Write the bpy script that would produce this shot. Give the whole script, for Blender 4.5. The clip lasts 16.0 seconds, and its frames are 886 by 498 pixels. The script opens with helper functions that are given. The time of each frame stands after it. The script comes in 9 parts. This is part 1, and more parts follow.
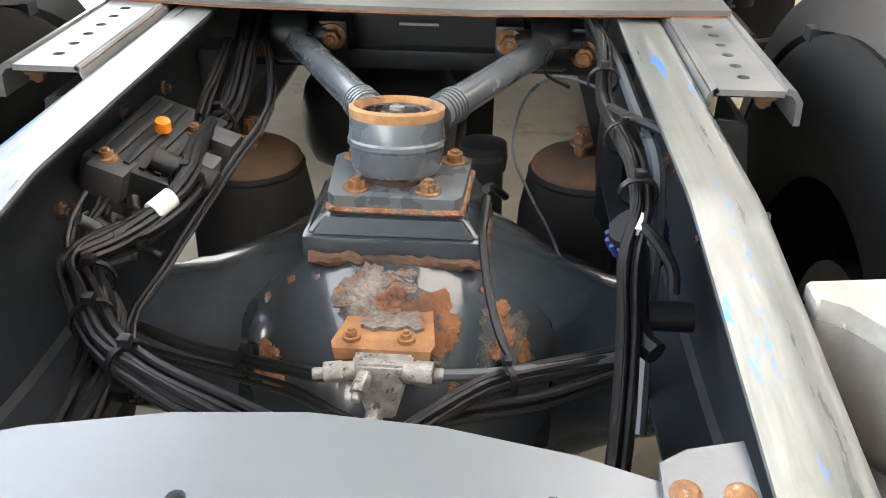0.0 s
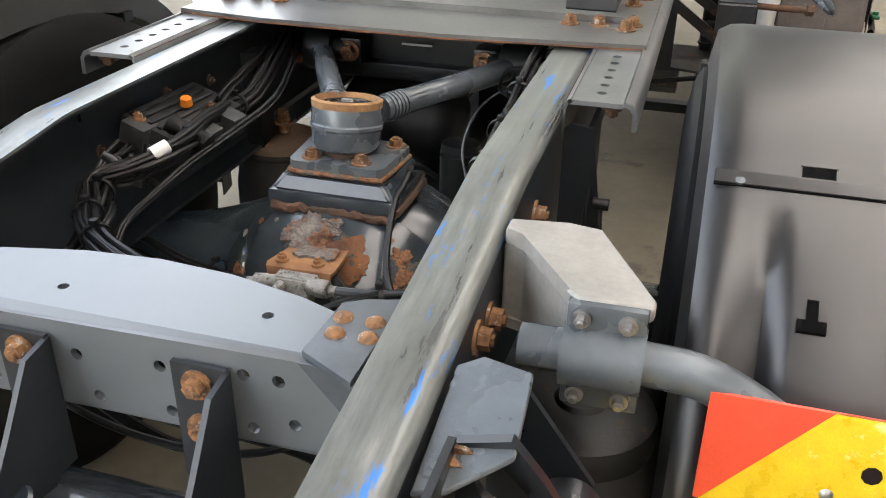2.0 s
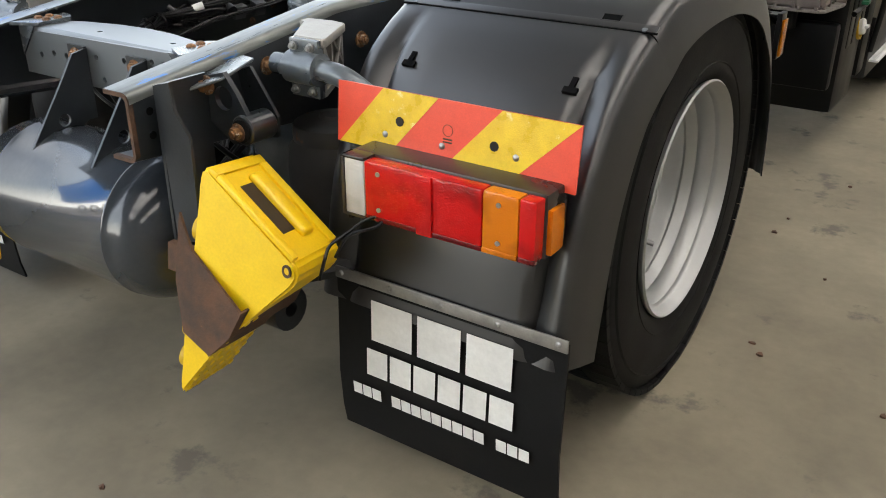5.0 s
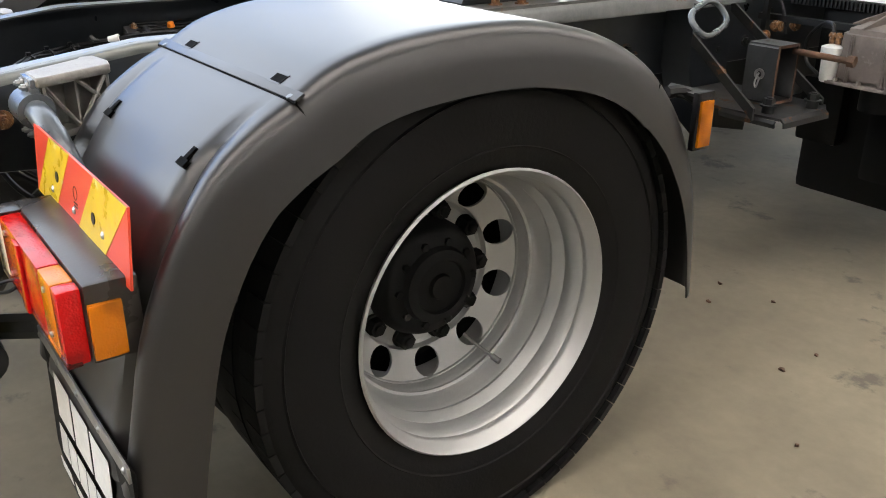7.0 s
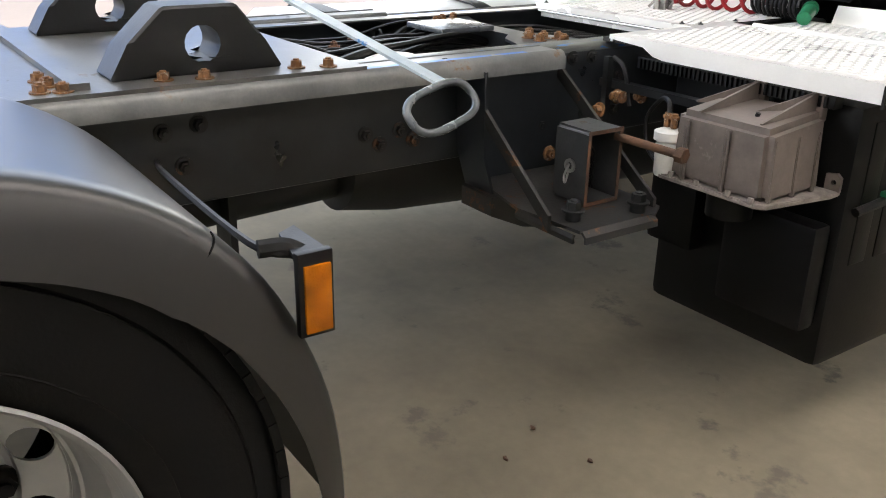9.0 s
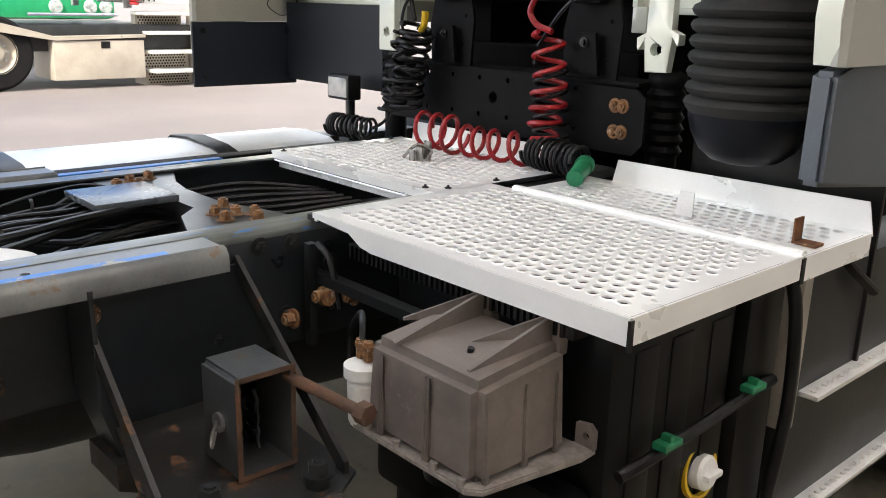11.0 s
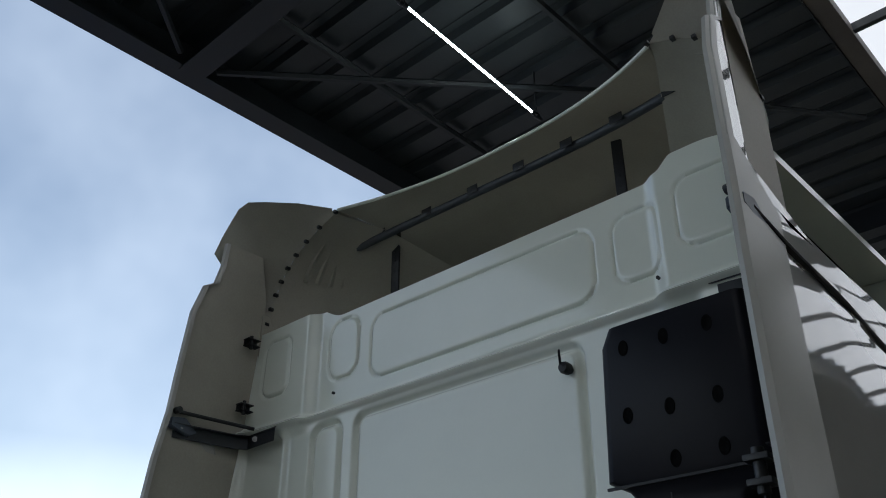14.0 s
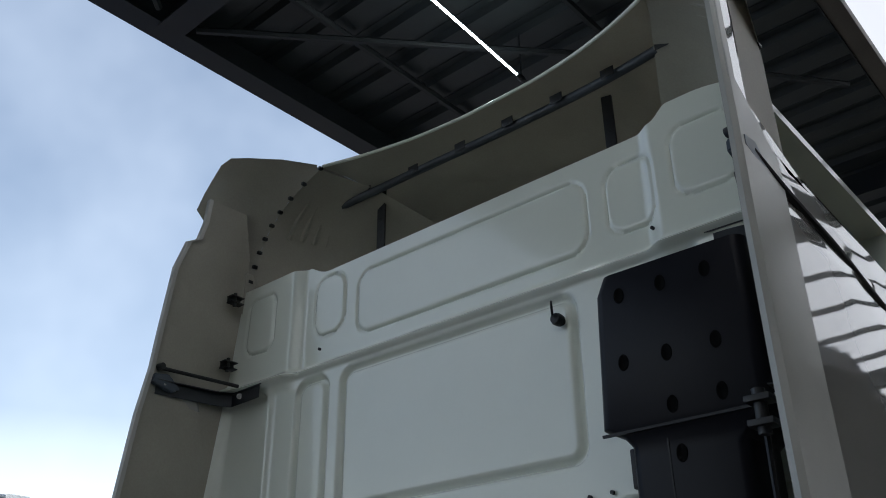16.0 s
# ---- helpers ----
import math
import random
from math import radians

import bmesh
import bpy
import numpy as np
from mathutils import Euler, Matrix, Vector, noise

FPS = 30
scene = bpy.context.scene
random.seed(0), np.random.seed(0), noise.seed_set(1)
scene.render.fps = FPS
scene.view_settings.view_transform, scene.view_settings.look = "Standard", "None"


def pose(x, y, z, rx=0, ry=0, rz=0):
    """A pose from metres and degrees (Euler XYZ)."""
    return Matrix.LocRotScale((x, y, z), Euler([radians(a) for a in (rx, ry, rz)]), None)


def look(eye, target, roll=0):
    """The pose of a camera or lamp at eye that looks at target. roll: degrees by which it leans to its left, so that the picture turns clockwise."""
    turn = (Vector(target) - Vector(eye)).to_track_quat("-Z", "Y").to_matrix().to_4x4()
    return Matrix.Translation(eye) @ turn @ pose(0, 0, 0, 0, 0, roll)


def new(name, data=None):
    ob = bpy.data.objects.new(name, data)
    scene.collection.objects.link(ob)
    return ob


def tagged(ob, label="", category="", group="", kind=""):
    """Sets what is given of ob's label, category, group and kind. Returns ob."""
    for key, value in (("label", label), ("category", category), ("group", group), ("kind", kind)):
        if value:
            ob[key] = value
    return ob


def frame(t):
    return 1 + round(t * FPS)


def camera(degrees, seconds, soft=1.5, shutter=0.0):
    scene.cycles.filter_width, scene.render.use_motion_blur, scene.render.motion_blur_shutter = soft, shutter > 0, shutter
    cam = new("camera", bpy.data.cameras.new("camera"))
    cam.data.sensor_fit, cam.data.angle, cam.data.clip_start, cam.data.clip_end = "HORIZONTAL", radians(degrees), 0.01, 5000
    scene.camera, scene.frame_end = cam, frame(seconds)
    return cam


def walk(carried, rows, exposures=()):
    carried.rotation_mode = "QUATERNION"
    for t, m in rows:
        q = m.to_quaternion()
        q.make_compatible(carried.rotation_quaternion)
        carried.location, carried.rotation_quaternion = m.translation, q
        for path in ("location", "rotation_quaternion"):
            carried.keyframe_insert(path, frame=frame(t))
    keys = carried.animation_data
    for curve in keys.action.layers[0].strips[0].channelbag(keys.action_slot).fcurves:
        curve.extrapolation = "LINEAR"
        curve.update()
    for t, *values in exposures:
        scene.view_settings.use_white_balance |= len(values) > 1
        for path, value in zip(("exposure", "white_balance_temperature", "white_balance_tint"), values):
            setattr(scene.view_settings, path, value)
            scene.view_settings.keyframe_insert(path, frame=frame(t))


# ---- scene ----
cam = camera(53.91, 16.0, 1.0)
PATH = [
    (0, (0.127, -1.122, 1.332), (0.033, 0.608, 0.333), 1.0),
    (0.5, (0.174, -0.943, 1.367), (0.0, 0.755, 0.325), 0.9),
    (1, (0.3, -0.971, 1.374), (-0.025, 0.712, 0.344), 0.6),
    (1.5, (0.449, -1.175, 1.382), (-0.007, 0.505, 0.397), 0.6),
    (2, (0.585, -1.423, 1.406), (0.097, 0.278, 0.475), 0.8),
    (2.5, (0.757, -1.658, 1.401), (0.252, 0.065, 0.52), 1.1),
    (3, (0.931, -1.904, 1.39), (0.412, -0.17, 0.539), 1.2),
    (3.5, (1.095, -2.151, 1.374), (0.546, -0.422, 0.531), 1.2),
    (3.7, (1.166, -2.216, 1.376), (0.597, -0.498, 0.525), 1.1),
    (5.8, (2.209, -1.727, 1.331), (0.869, -0.494, 0.505), -0.4),
    (6, (2.271, -1.622, 1.333), (0.863, -0.456, 0.523), -0.5),
    (6.5, (2.334, -1.288, 1.328), (0.853, -0.197, 0.543), -0.1),
    (7, (2.405, -0.985, 1.304), (0.915, 0.098, 0.524), 0.4),
    (7.5, (2.423, -0.728, 1.311), (0.927, 0.351, 0.538), 0.6),
    (8, (2.342, -0.455, 1.318), (0.836, 0.612, 0.547), 0.8),
    (8.2, (2.316, -0.361, 1.323), (0.804, 0.7, 0.555), 0.9),
    (10.3, (2.08, 0.755, 1.382), (0.571, 1.892, 0.726), 1.3),
    (10.5, (2.041, 0.827, 1.391), (0.556, 2.008, 0.759), 1.3),
    (11, (1.956, 0.895, 1.43), (0.536, 2.194, 0.884), 1.5),
    (11.5, (1.894, 0.882, 1.521), (0.499, 2.272, 1.172), 1.1),
    (12, (1.895, 0.875, 1.593), (0.503, 2.31, 1.53), 0.8),
    (12.5, (1.888, 0.861, 1.652), (0.523, 2.302, 1.9), 0.7),
    (13, (1.9, 0.858, 1.727), (0.584, 2.251, 2.298), 0.3),
    (13.5, (1.913, 0.834, 1.792), (0.671, 2.16, 2.628), -0.0),
    (14, (1.901, 0.836, 1.81), (0.712, 2.117, 2.782), -0.1),
    (14.5, (1.893, 0.823, 1.826), (0.721, 2.1, 2.822), -0.3),
    (15, (1.893, 0.821, 1.837), (0.747, 2.091, 2.873), -0.5),
    (15.5, (1.859, 0.84, 1.807), (0.719, 2.125, 2.831), -0.6),
    (16, (1.818, 0.861, 1.766), (0.649, 2.198, 2.685), -0.6),
]
walk(cam, [(t, look(e, g, r)) for t, e, g, r in PATH], exposures=[(0, 3.25, 7300, 10), (1, 3.05, 7300, 10), (1.5, 3.1, 7300, 10), (2, 2.58, 7200, 10), (3, 2.28, 7200, 8), (3.7, 2.0, 7000, 6), (6, 2.1, 7000, 7), (6.5, 2.02, 7000, 7), (7, 2.45, 7100, 9), (8.2, 2.4, 7100, 10), (10.3, 2.0, 7200, 10), (11.5, 1.68, 7000, 10), (12, 1.2, 6500, 8), (12.5, 0.5, 5900, 6), (13, -0.25, 5800, 5), (13.5, -0.45, 5900, 5), (14, -0.05, 5900, 5), (14.5, 0.08, 5900, 6), (15.5, 0.05, 5900, 6), (16, 0.0, 5900, 6)])

# ---- light ----
SUN_EL, SUN_AZ = 48.0, 150.0
world = bpy.data.worlds.new("world")
scene.world = world
world.use_nodes = True
wn = world.node_tree.nodes
sky = wn.new("ShaderNodeTexSky")
sky.sky_type = 'NISHITA'
sky.sun_disc = False
sky.sun_elevation = radians(SUN_EL)
sky.sun_rotation = radians(SUN_AZ)
sky.dust_density = 3.0
sky.air_density = 1.2
wn["Background"].inputs[1].default_value = 0.15
tc = wn.new("ShaderNodeTexCoord")
cl = wn.new("ShaderNodeTexNoise")
cl.inputs["Scale"].default_value = 1.6
cl.inputs["Detail"].default_value = 5.0
cl.inputs["Roughness"].default_value = 0.55
cr = wn.new("ShaderNodeValToRGB")
cr.color_ramp.elements[0].position, cr.color_ramp.elements[1].position = 0.22, 0.82
cr.color_ramp.elements[1].color = (0.72, 0.72, 0.72, 1)
mx = wn.new("ShaderNodeMixRGB")
mx.inputs[2].default_value = (8.5, 8.8, 9.5, 1)
wl = world.node_tree.links
wl.new(tc.outputs["Generated"], cl.inputs["Vector"])
wl.new(cl.outputs["Fac"], cr.inputs["Fac"])
wl.new(cr.outputs["Color"], mx.inputs["Fac"])
wl.new(sky.outputs["Color"], mx.inputs[1])
sep = wn.new("ShaderNodeSeparateXYZ")
wl.new(tc.outputs["Generated"], sep.inputs[0])
hz = wn.new("ShaderNodeMapRange")
hz.inputs["From Min"].default_value, hz.inputs["From Max"].default_value = 0.0, 0.27
hz.inputs["To Min"].default_value, hz.inputs["To Max"].default_value = 0.92, 0.0
wl.new(sep.outputs["Z"], hz.inputs["Value"])
haze = wn.new("ShaderNodeMixRGB")
haze.inputs[2].default_value = (13.5, 13.6, 13.7, 1)
wl.new(hz.outputs["Result"], haze.inputs["Fac"])
wl.new(mx.outputs["Color"], haze.inputs[1])
wl.new(haze.outputs["Color"], wn["Background"].inputs["Color"])
sun = new("sun", bpy.data.lights.new("sun", 'SUN'))
sun.data.energy = 2.4
sun.data.angle = radians(0.6)
sun.data.color = (1.0, 0.95, 0.87)
sun.matrix_world = look((0, 0, 40), (-math.sin(radians(SUN_AZ)) * math.cos(radians(SUN_EL)), -math.cos(radians(SUN_AZ)) * math.cos(radians(SUN_EL)), 40 - math.sin(radians(SUN_EL))))


# ---- materials ----
def surf(name, base, dark=None, scale=6.0, rough=0.5, metal=0.0, bump=0.15, grain=90.0, spots=None, spot_amount=0.55, spot_scale=9.0, rough_var=0.15, coat=0.0, spec=0.5, sheen=0.0, fleck=0.25):
    """Two-scale procedural surface: broad mottling, fine grain, optional patches of a second colour (rust, dust, scuffs)."""
    m = bpy.data.materials.new(name)
    m.use_nodes = True
    n, l = m.node_tree.nodes, m.node_tree.links
    p = n["Principled BSDF"]
    p.inputs["Metallic"].default_value = metal
    p.inputs["Coat Weight"].default_value = coat
    p.inputs["Specular IOR Level"].default_value = spec
    p.inputs["Sheen Weight"].default_value, p.inputs["Sheen Roughness"].default_value = sheen, 0.35
    co = n.new("ShaderNodeTexCoord")
    def noise_tex(s, d=4.0, r=0.6):
        t = n.new("ShaderNodeTexNoise")
        t.inputs["Scale"].default_value, t.inputs["Detail"].default_value, t.inputs["Roughness"].default_value = s, d, r
        l.new(co.outputs["Object"], t.inputs["Vector"])
        return t
    a, b = noise_tex(scale), noise_tex(grain, 3.0)
    dark = dark or tuple(c * 0.72 for c in base)
    mix = n.new("ShaderNodeMixRGB")
    mix.inputs[1].default_value, mix.inputs[2].default_value = (*dark, 1), (*base, 1)
    rmp = n.new("ShaderNodeValToRGB")
    rmp.color_ramp.elements[0].position, rmp.color_ramp.elements[1].position = 0.32, 0.66
    l.new(a.outputs["Fac"], rmp.inputs["Fac"])
    l.new(rmp.outputs["Color"], mix.inputs["Fac"])
    last = mix.outputs["Color"]
    fine = n.new("ShaderNodeMixRGB")
    fine.blend_type = 'MULTIPLY'
    fine.inputs["Fac"].default_value = fleck
    l.new(last, fine.inputs[1])
    l.new(b.outputs["Fac"], fine.inputs[2])
    gain = n.new("ShaderNodeMixRGB")
    gain.blend_type = 'ADD'
    gain.inputs["Fac"].default_value = 0.12
    l.new(fine.outputs["Color"], gain.inputs[1])
    l.new(mix.outputs["Color"], gain.inputs[2])
    last = gain.outputs["Color"]
    rr = n.new("ShaderNodeMapRange")
    rr.inputs["To Min"].default_value, rr.inputs["To Max"].default_value = max(0.03, rough - rough_var), min(1.0, rough + rough_var)
    l.new(a.outputs["Fac"], rr.inputs["Value"])
    rough_out = rr.outputs["Result"]
    height = b.outputs["Fac"]
    if spots:
        c = noise_tex(spot_scale, 8.0, 0.68)
        sr = n.new("ShaderNodeValToRGB")
        sr.color_ramp.elements[0].position, sr.color_ramp.elements[1].position = spot_amount, spot_amount + 0.06
        l.new(c.outputs["Fac"], sr.inputs["Fac"])
        sm = n.new("ShaderNodeMixRGB")
        sm.inputs[2].default_value = (*spots, 1)
        l.new(last, sm.inputs[1])
        l.new(sr.outputs["Color"], sm.inputs["Fac"])
        last = sm.outputs["Color"]
        rm = n.new("ShaderNodeMixRGB")
        rm.inputs[2].default_value = (0.85, 0.85, 0.85, 1)
        l.new(rough_out, rm.inputs[1])
        l.new(sr.outputs["Color"], rm.inputs["Fac"])
        rough_out = rm.outputs["Color"]
        if metal:
            mm = n.new("ShaderNodeMapRange")
            mm.inputs["To Min"].default_value, mm.inputs["To Max"].default_value = metal, 0.0
            l.new(sr.outputs["Color"], mm.inputs["Value"])
            l.new(mm.outputs["Result"], p.inputs["Metallic"])
    l.new(last, p.inputs["Base Color"])
    l.new(rough_out, p.inputs["Roughness"])
    bp = n.new("ShaderNodeBump")
    bp.inputs["Strength"].default_value = bump
    bp.inputs["Distance"].default_value = 0.002
    l.new(height, bp.inputs["Height"])
    if bump:
        l.new(bp.outputs["Normal"], p.inputs["Normal"])
    return m


M = {}
M["chassis"] = surf("chassis_paint", (0.025, 0.030, 0.036), (0.012, 0.0145, 0.0175), 5, 0.33, 0.0, 0.12, 120, spots=(0.11, 0.085, 0.06), spot_amount=0.70, spot_scale=7)
M["rail"] = surf("rail_scuffed_paint", (0.20, 0.208, 0.206), (0.12, 0.128, 0.13), 9, 0.36, 0.35, 0.12, 150, spots=(0.20, 0.125, 0.07), spot_amount=0.64, spot_scale=9)
M["tankpaint"] = surf("glossy_tank_paint", (0.040, 0.047, 0.056), (0.028, 0.033, 0.040), 4, 0.17, 0.0, 0.0, 90, spots=(0.09, 0.08, 0.065), spot_amount=0.72, spot_scale=9, rough_var=0.06, coat=0.4)
M["platesteel"] = surf("worn_plate_steel", (0.15, 0.15, 0.145), (0.085, 0.086, 0.086), 7, 0.36, 0.3, 0.15, 120, spots=(0.17, 0.11, 0.07), spot_amount=0.64, spot_scale=9)
def streaked(name, cols, along, scrape=None, scrape_at=0.62, rough=0.34, metal=0.2):
    """Paint dragged and worn in one direction, with scrapes of a second colour lying the same way."""
    m = bpy.data.materials.new(name)
    m.use_nodes = True
    n, l = m.node_tree.nodes, m.node_tree.links
    p = n["Principled BSDF"]
    p.inputs["Metallic"].default_value = metal
    co = n.new("ShaderNodeTexCoord")
    def noise_at(sc, detail=6.0, rg=0.62):
        mp = n.new("ShaderNodeMapping")
        mp.inputs["Scale"].default_value = sc
        t = n.new("ShaderNodeTexNoise")
        t.inputs["Scale"].default_value, t.inputs["Detail"].default_value, t.inputs["Roughness"].default_value = 1.0, detail, rg
        l.new(co.outputs["Object"], mp.inputs["Vector"])
        l.new(mp.outputs["Vector"], t.inputs["Vector"])
        return t.outputs["Fac"]
    def ramp(fac, stops):
        r = n.new("ShaderNodeValToRGB")
        e = r.color_ramp.elements
        while len(e) < len(stops):
            e.new(0.5)
        for k, (pos, c) in enumerate(stops):
            e[k].position, e[k].color = pos, (*c, 1)
        l.new(fac, r.inputs["Fac"])
        return r.outputs["Color"]
    a, b = along
    streak = noise_at((a, b, a))
    broad = noise_at((9, 7, 9), 5.0)
    last = ramp(streak, cols)
    mx = n.new("ShaderNodeMixRGB")
    mx.blend_type = 'MULTIPLY'
    mx.inputs["Fac"].default_value = 0.75
    l.new(last, mx.inputs[1])
    l.new(ramp(broad, [(0.30, (0.50, 0.47, 0.42)), (0.44, (0.86, 0.85, 0.83)), (0.60, (1, 1, 1))]), mx.inputs[2])
    last = mx.outputs["Color"]
    if scrape:
        sc = noise_at((a * 0.9, b * 4.0, a * 0.9), 7.0, 0.62)
        sm = n.new("ShaderNodeMixRGB")
        sm.inputs[2].default_value = (*scrape, 1)
        l.new(last, sm.inputs[1])
        l.new(ramp(sc, [(scrape_at, (0, 0, 0)), (scrape_at + 0.05, (0.9, 0.9, 0.9))]), sm.inputs["Fac"])
        last = sm.outputs["Color"]
    l.new(last, p.inputs["Base Color"])
    rr = n.new("ShaderNodeMapRange")
    rr.inputs["To Min"].default_value, rr.inputs["To Max"].default_value = rough - 0.12, rough + 0.2
    l.new(streak, rr.inputs["Value"])
    l.new(rr.outputs["Result"], p.inputs["Roughness"])
    bp = n.new("ShaderNodeBump")
    bp.inputs["Strength"].default_value, bp.inputs["Distance"].default_value = 0.2, 0.001
    l.new(streak, bp.inputs["Height"])
    l.new(bp.outputs["Normal"], p.inputs["Normal"])
    return m


M["flange"] = streaked("scraped_flange_paint", [(0.28, (0.10, 0.108, 0.105)), (0.42, (0.145, 0.157, 0.152)), (0.58, (0.19, 0.205, 0.196)), (0.74, (0.28, 0.285, 0.265))], (55, 1.8), (0.03, 0.20, 0.58), 0.605, 0.28, 0.28)
M["dark"] = surf("oily_dark_paint", (0.016, 0.018, 0.020), (0.006, 0.007, 0.008), 6, 0.46, 0.0, 0.25, 80, spots=(0.06, 0.045, 0.03), spot_amount=0.66, spot_scale=10)
M["axle"] = surf("axle_paint", (0.052, 0.065, 0.075), (0.028, 0.035, 0.041), 5, 0.20, 0.0, 0.06, 70, spots=(0.11, 0.062, 0.036), spot_amount=0.66, spot_scale=11, rough_var=0.10, coat=0.45)
M["xmember"] = surf("satin_grey_paint", (0.145, 0.160, 0.172), (0.132, 0.146, 0.157), 1.6, 0.32, 0.35, 0.0, 90, rough_var=0.02, fleck=0.06)
M["fitting"] = surf("corroded_fitting", (0.36, 0.35, 0.33), (0.17, 0.16, 0.145), 55, 0.45, 0.45, 0.5, 200, spots=(0.07, 0.055, 0.045), spot_amount=0.56, spot_scale=60)
M["grey"] = surf("grey_casting", (0.135, 0.155, 0.170), (0.085, 0.097, 0.108), 7, 0.27, 0.25, 0.2, 90)
M["rust"] = surf("rust", (0.22, 0.088, 0.036), (0.075, 0.034, 0.019), 22, 0.88, 0.0, 0.8, 140, spots=(0.36, 0.20, 0.09), spot_amount=0.62, spot_scale=30)
M["rustdark"] = surf("brown_rust", (0.12, 0.058, 0.032), (0.05, 0.03, 0.02), 18, 0.9, 0.0, 0.9, 120, spots=(0.22, 0.11, 0.05), spot_amount=0.66, spot_scale=26)
M["bolt"] = surf("rusty_bolt", (0.30, 0.145, 0.058), (0.10, 0.052, 0.028), 70, 0.72, 0.2, 0.7, 260, spots=(0.34, 0.29, 0.24), spot_amount=0.57, spot_scale=90)
M["springcap"] = surf("dusty_rusted_plate", (0.150, 0.092, 0.054), (0.085, 0.056, 0.036), 9, 0.75, 0.0, 0.5, 110, spots=(0.20, 0.092, 0.038), spot_amount=0.57, spot_scale=13)
M["bracketrust"] = surf("rusty_bracket", (0.34, 0.17, 0.07), (0.19, 0.085, 0.038), 22, 0.8, 0.0, 0.6, 140, spots=(0.10, 0.05, 0.03), spot_amount=0.66, spot_scale=30)
M["dirty"] = surf("dirty_rusting_paint", (0.022, 0.0225, 0.0225), (0.010, 0.010, 0.010), 9, 0.52, 0.0, 0.3, 90, spots=(0.13, 0.062, 0.030), spot_amount=0.58, spot_scale=14)
M["zinc"] = surf("zinc_steel", (0.46, 0.46, 0.45), (0.30, 0.30, 0.30), 20, 0.38, 0.85, 0.15, 150)
M["alu"] = surf("brushed_aluminium", (0.78, 0.78, 0.77), (0.64, 0.64, 0.64), 7, 0.48, 0.6, 0.1, 220)
M["deck"] = surf("deck_aluminium", (0.84, 0.845, 0.84), (0.79, 0.795, 0.79), 5, 0.30, 0.25, 0.05, 220, fleck=0.08)
M["cast_alu"] = surf("dull_cast_aluminium", (0.37, 0.36, 0.335), (0.25, 0.24, 0.22), 12, 0.55, 0.30, 0.35, 160)
M["rim"] = surf("silver_wheel_paint", (0.40, 0.405, 0.40), (0.34, 0.345, 0.34), 2.0, 0.42, 0.60, 0.0, 150, rough_var=0.05, fleck=0.05)
M["rubber"] = surf("tyre_rubber", (0.0080, 0.0080, 0.0084), (0.0055, 0.0055, 0.0058), 5, 0.62, 0.0, 0.25, 120, spots=(0.017, 0.0165, 0.016), spot_amount=0.66, spot_scale=5, spec=0.15)
M["bellow"] = surf("bellow_rubber", (0.016, 0.015, 0.014), (0.009, 0.0085, 0.008), 7, 0.8, 0.0, 0.4, 60, spots=(0.04, 0.033, 0.026), spot_amount=0.64, spot_scale=8)
M["plastic"] = surf("fender_plastic", (0.0125, 0.0125, 0.013), (0.0095, 0.0095, 0.010), 2.2, 0.36, 0.0, 0.0, 260, rough_var=0.03, sheen=0.04, fleck=0.10, spec=0.85)
M["black"] = surf("black_plastic", (0.008, 0.008, 0.009), (0.004, 0.004, 0.0045), 9, 0.42, 0.0, 0.2, 160, rough_var=0.1, spec=0.3)
M["cable"] = surf("cable_sheath", (0.010, 0.010, 0.011), (0.005, 0.005, 0.0055), 12, 0.42, 0.0, 0.2, 120, spots=(0.034, 0.030, 0.026), spot_amount=0.66, spot_scale=14, spec=0.30)
M["greyhose"] = surf("grey_hose", (0.060, 0.068, 0.078), (0.040, 0.046, 0.054), 9, 0.30, 0.0, 0.1, 120)
M["greyplastic"] = surf("dusty_grey_plastic", (0.055, 0.057, 0.060), (0.030, 0.031, 0.033), 20, 0.5, 0.0, 0.3, 120)
M["green_bright"] = surf("bright_green_paint", (0.02, 0.42, 0.16), None, 3, 0.35)
# near-black for seams; also stands in for shade inside holes and the bay
M["void"] = surf("gap_shade_black", (0.002, 0.002, 0.002), None, 9, 0.9, spec=0.1)
M["hose_red"] = surf("red_hose", (0.36, 0.014, 0.018), (0.24, 0.010, 0.013), 12, 0.38, 0.0, 0.05, 120)
M["green"] = surf("green_plastic", (0.01, 0.20, 0.09), (0.006, 0.12, 0.05), 15, 0.45, 0.0, 0.1, 120)
M["yellow"] = surf("yellow_plastic", (0.88, 0.60, 0.012), (0.80, 0.52, 0.010), 6, 0.42, 0.0, 0.08, 180, spots=(0.55, 0.36, 0.03), spot_amount=0.74, spot_scale=9)
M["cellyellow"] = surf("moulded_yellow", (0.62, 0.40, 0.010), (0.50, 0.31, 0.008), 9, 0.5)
# chock yellow darkened to paint the shade inside its recesses
M["recess"] = surf("yellow_recess_shade", (0.045, 0.026, 0.004), (0.025, 0.015, 0.003), 9, 0.8)
M["hyellow"] = surf("yellow_sleeve", (0.75, 0.48, 0.02), None, 8, 0.4)
M["orange"] = surf("orange_cap", (0.85, 0.24, 0.02), None, 9, 0.45)
M["white"] = surf("white_plastic", (0.76, 0.76, 0.74), (0.66, 0.66, 0.64), 9, 0.45)
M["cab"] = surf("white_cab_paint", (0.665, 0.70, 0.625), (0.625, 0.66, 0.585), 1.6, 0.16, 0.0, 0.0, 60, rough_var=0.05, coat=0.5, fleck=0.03)
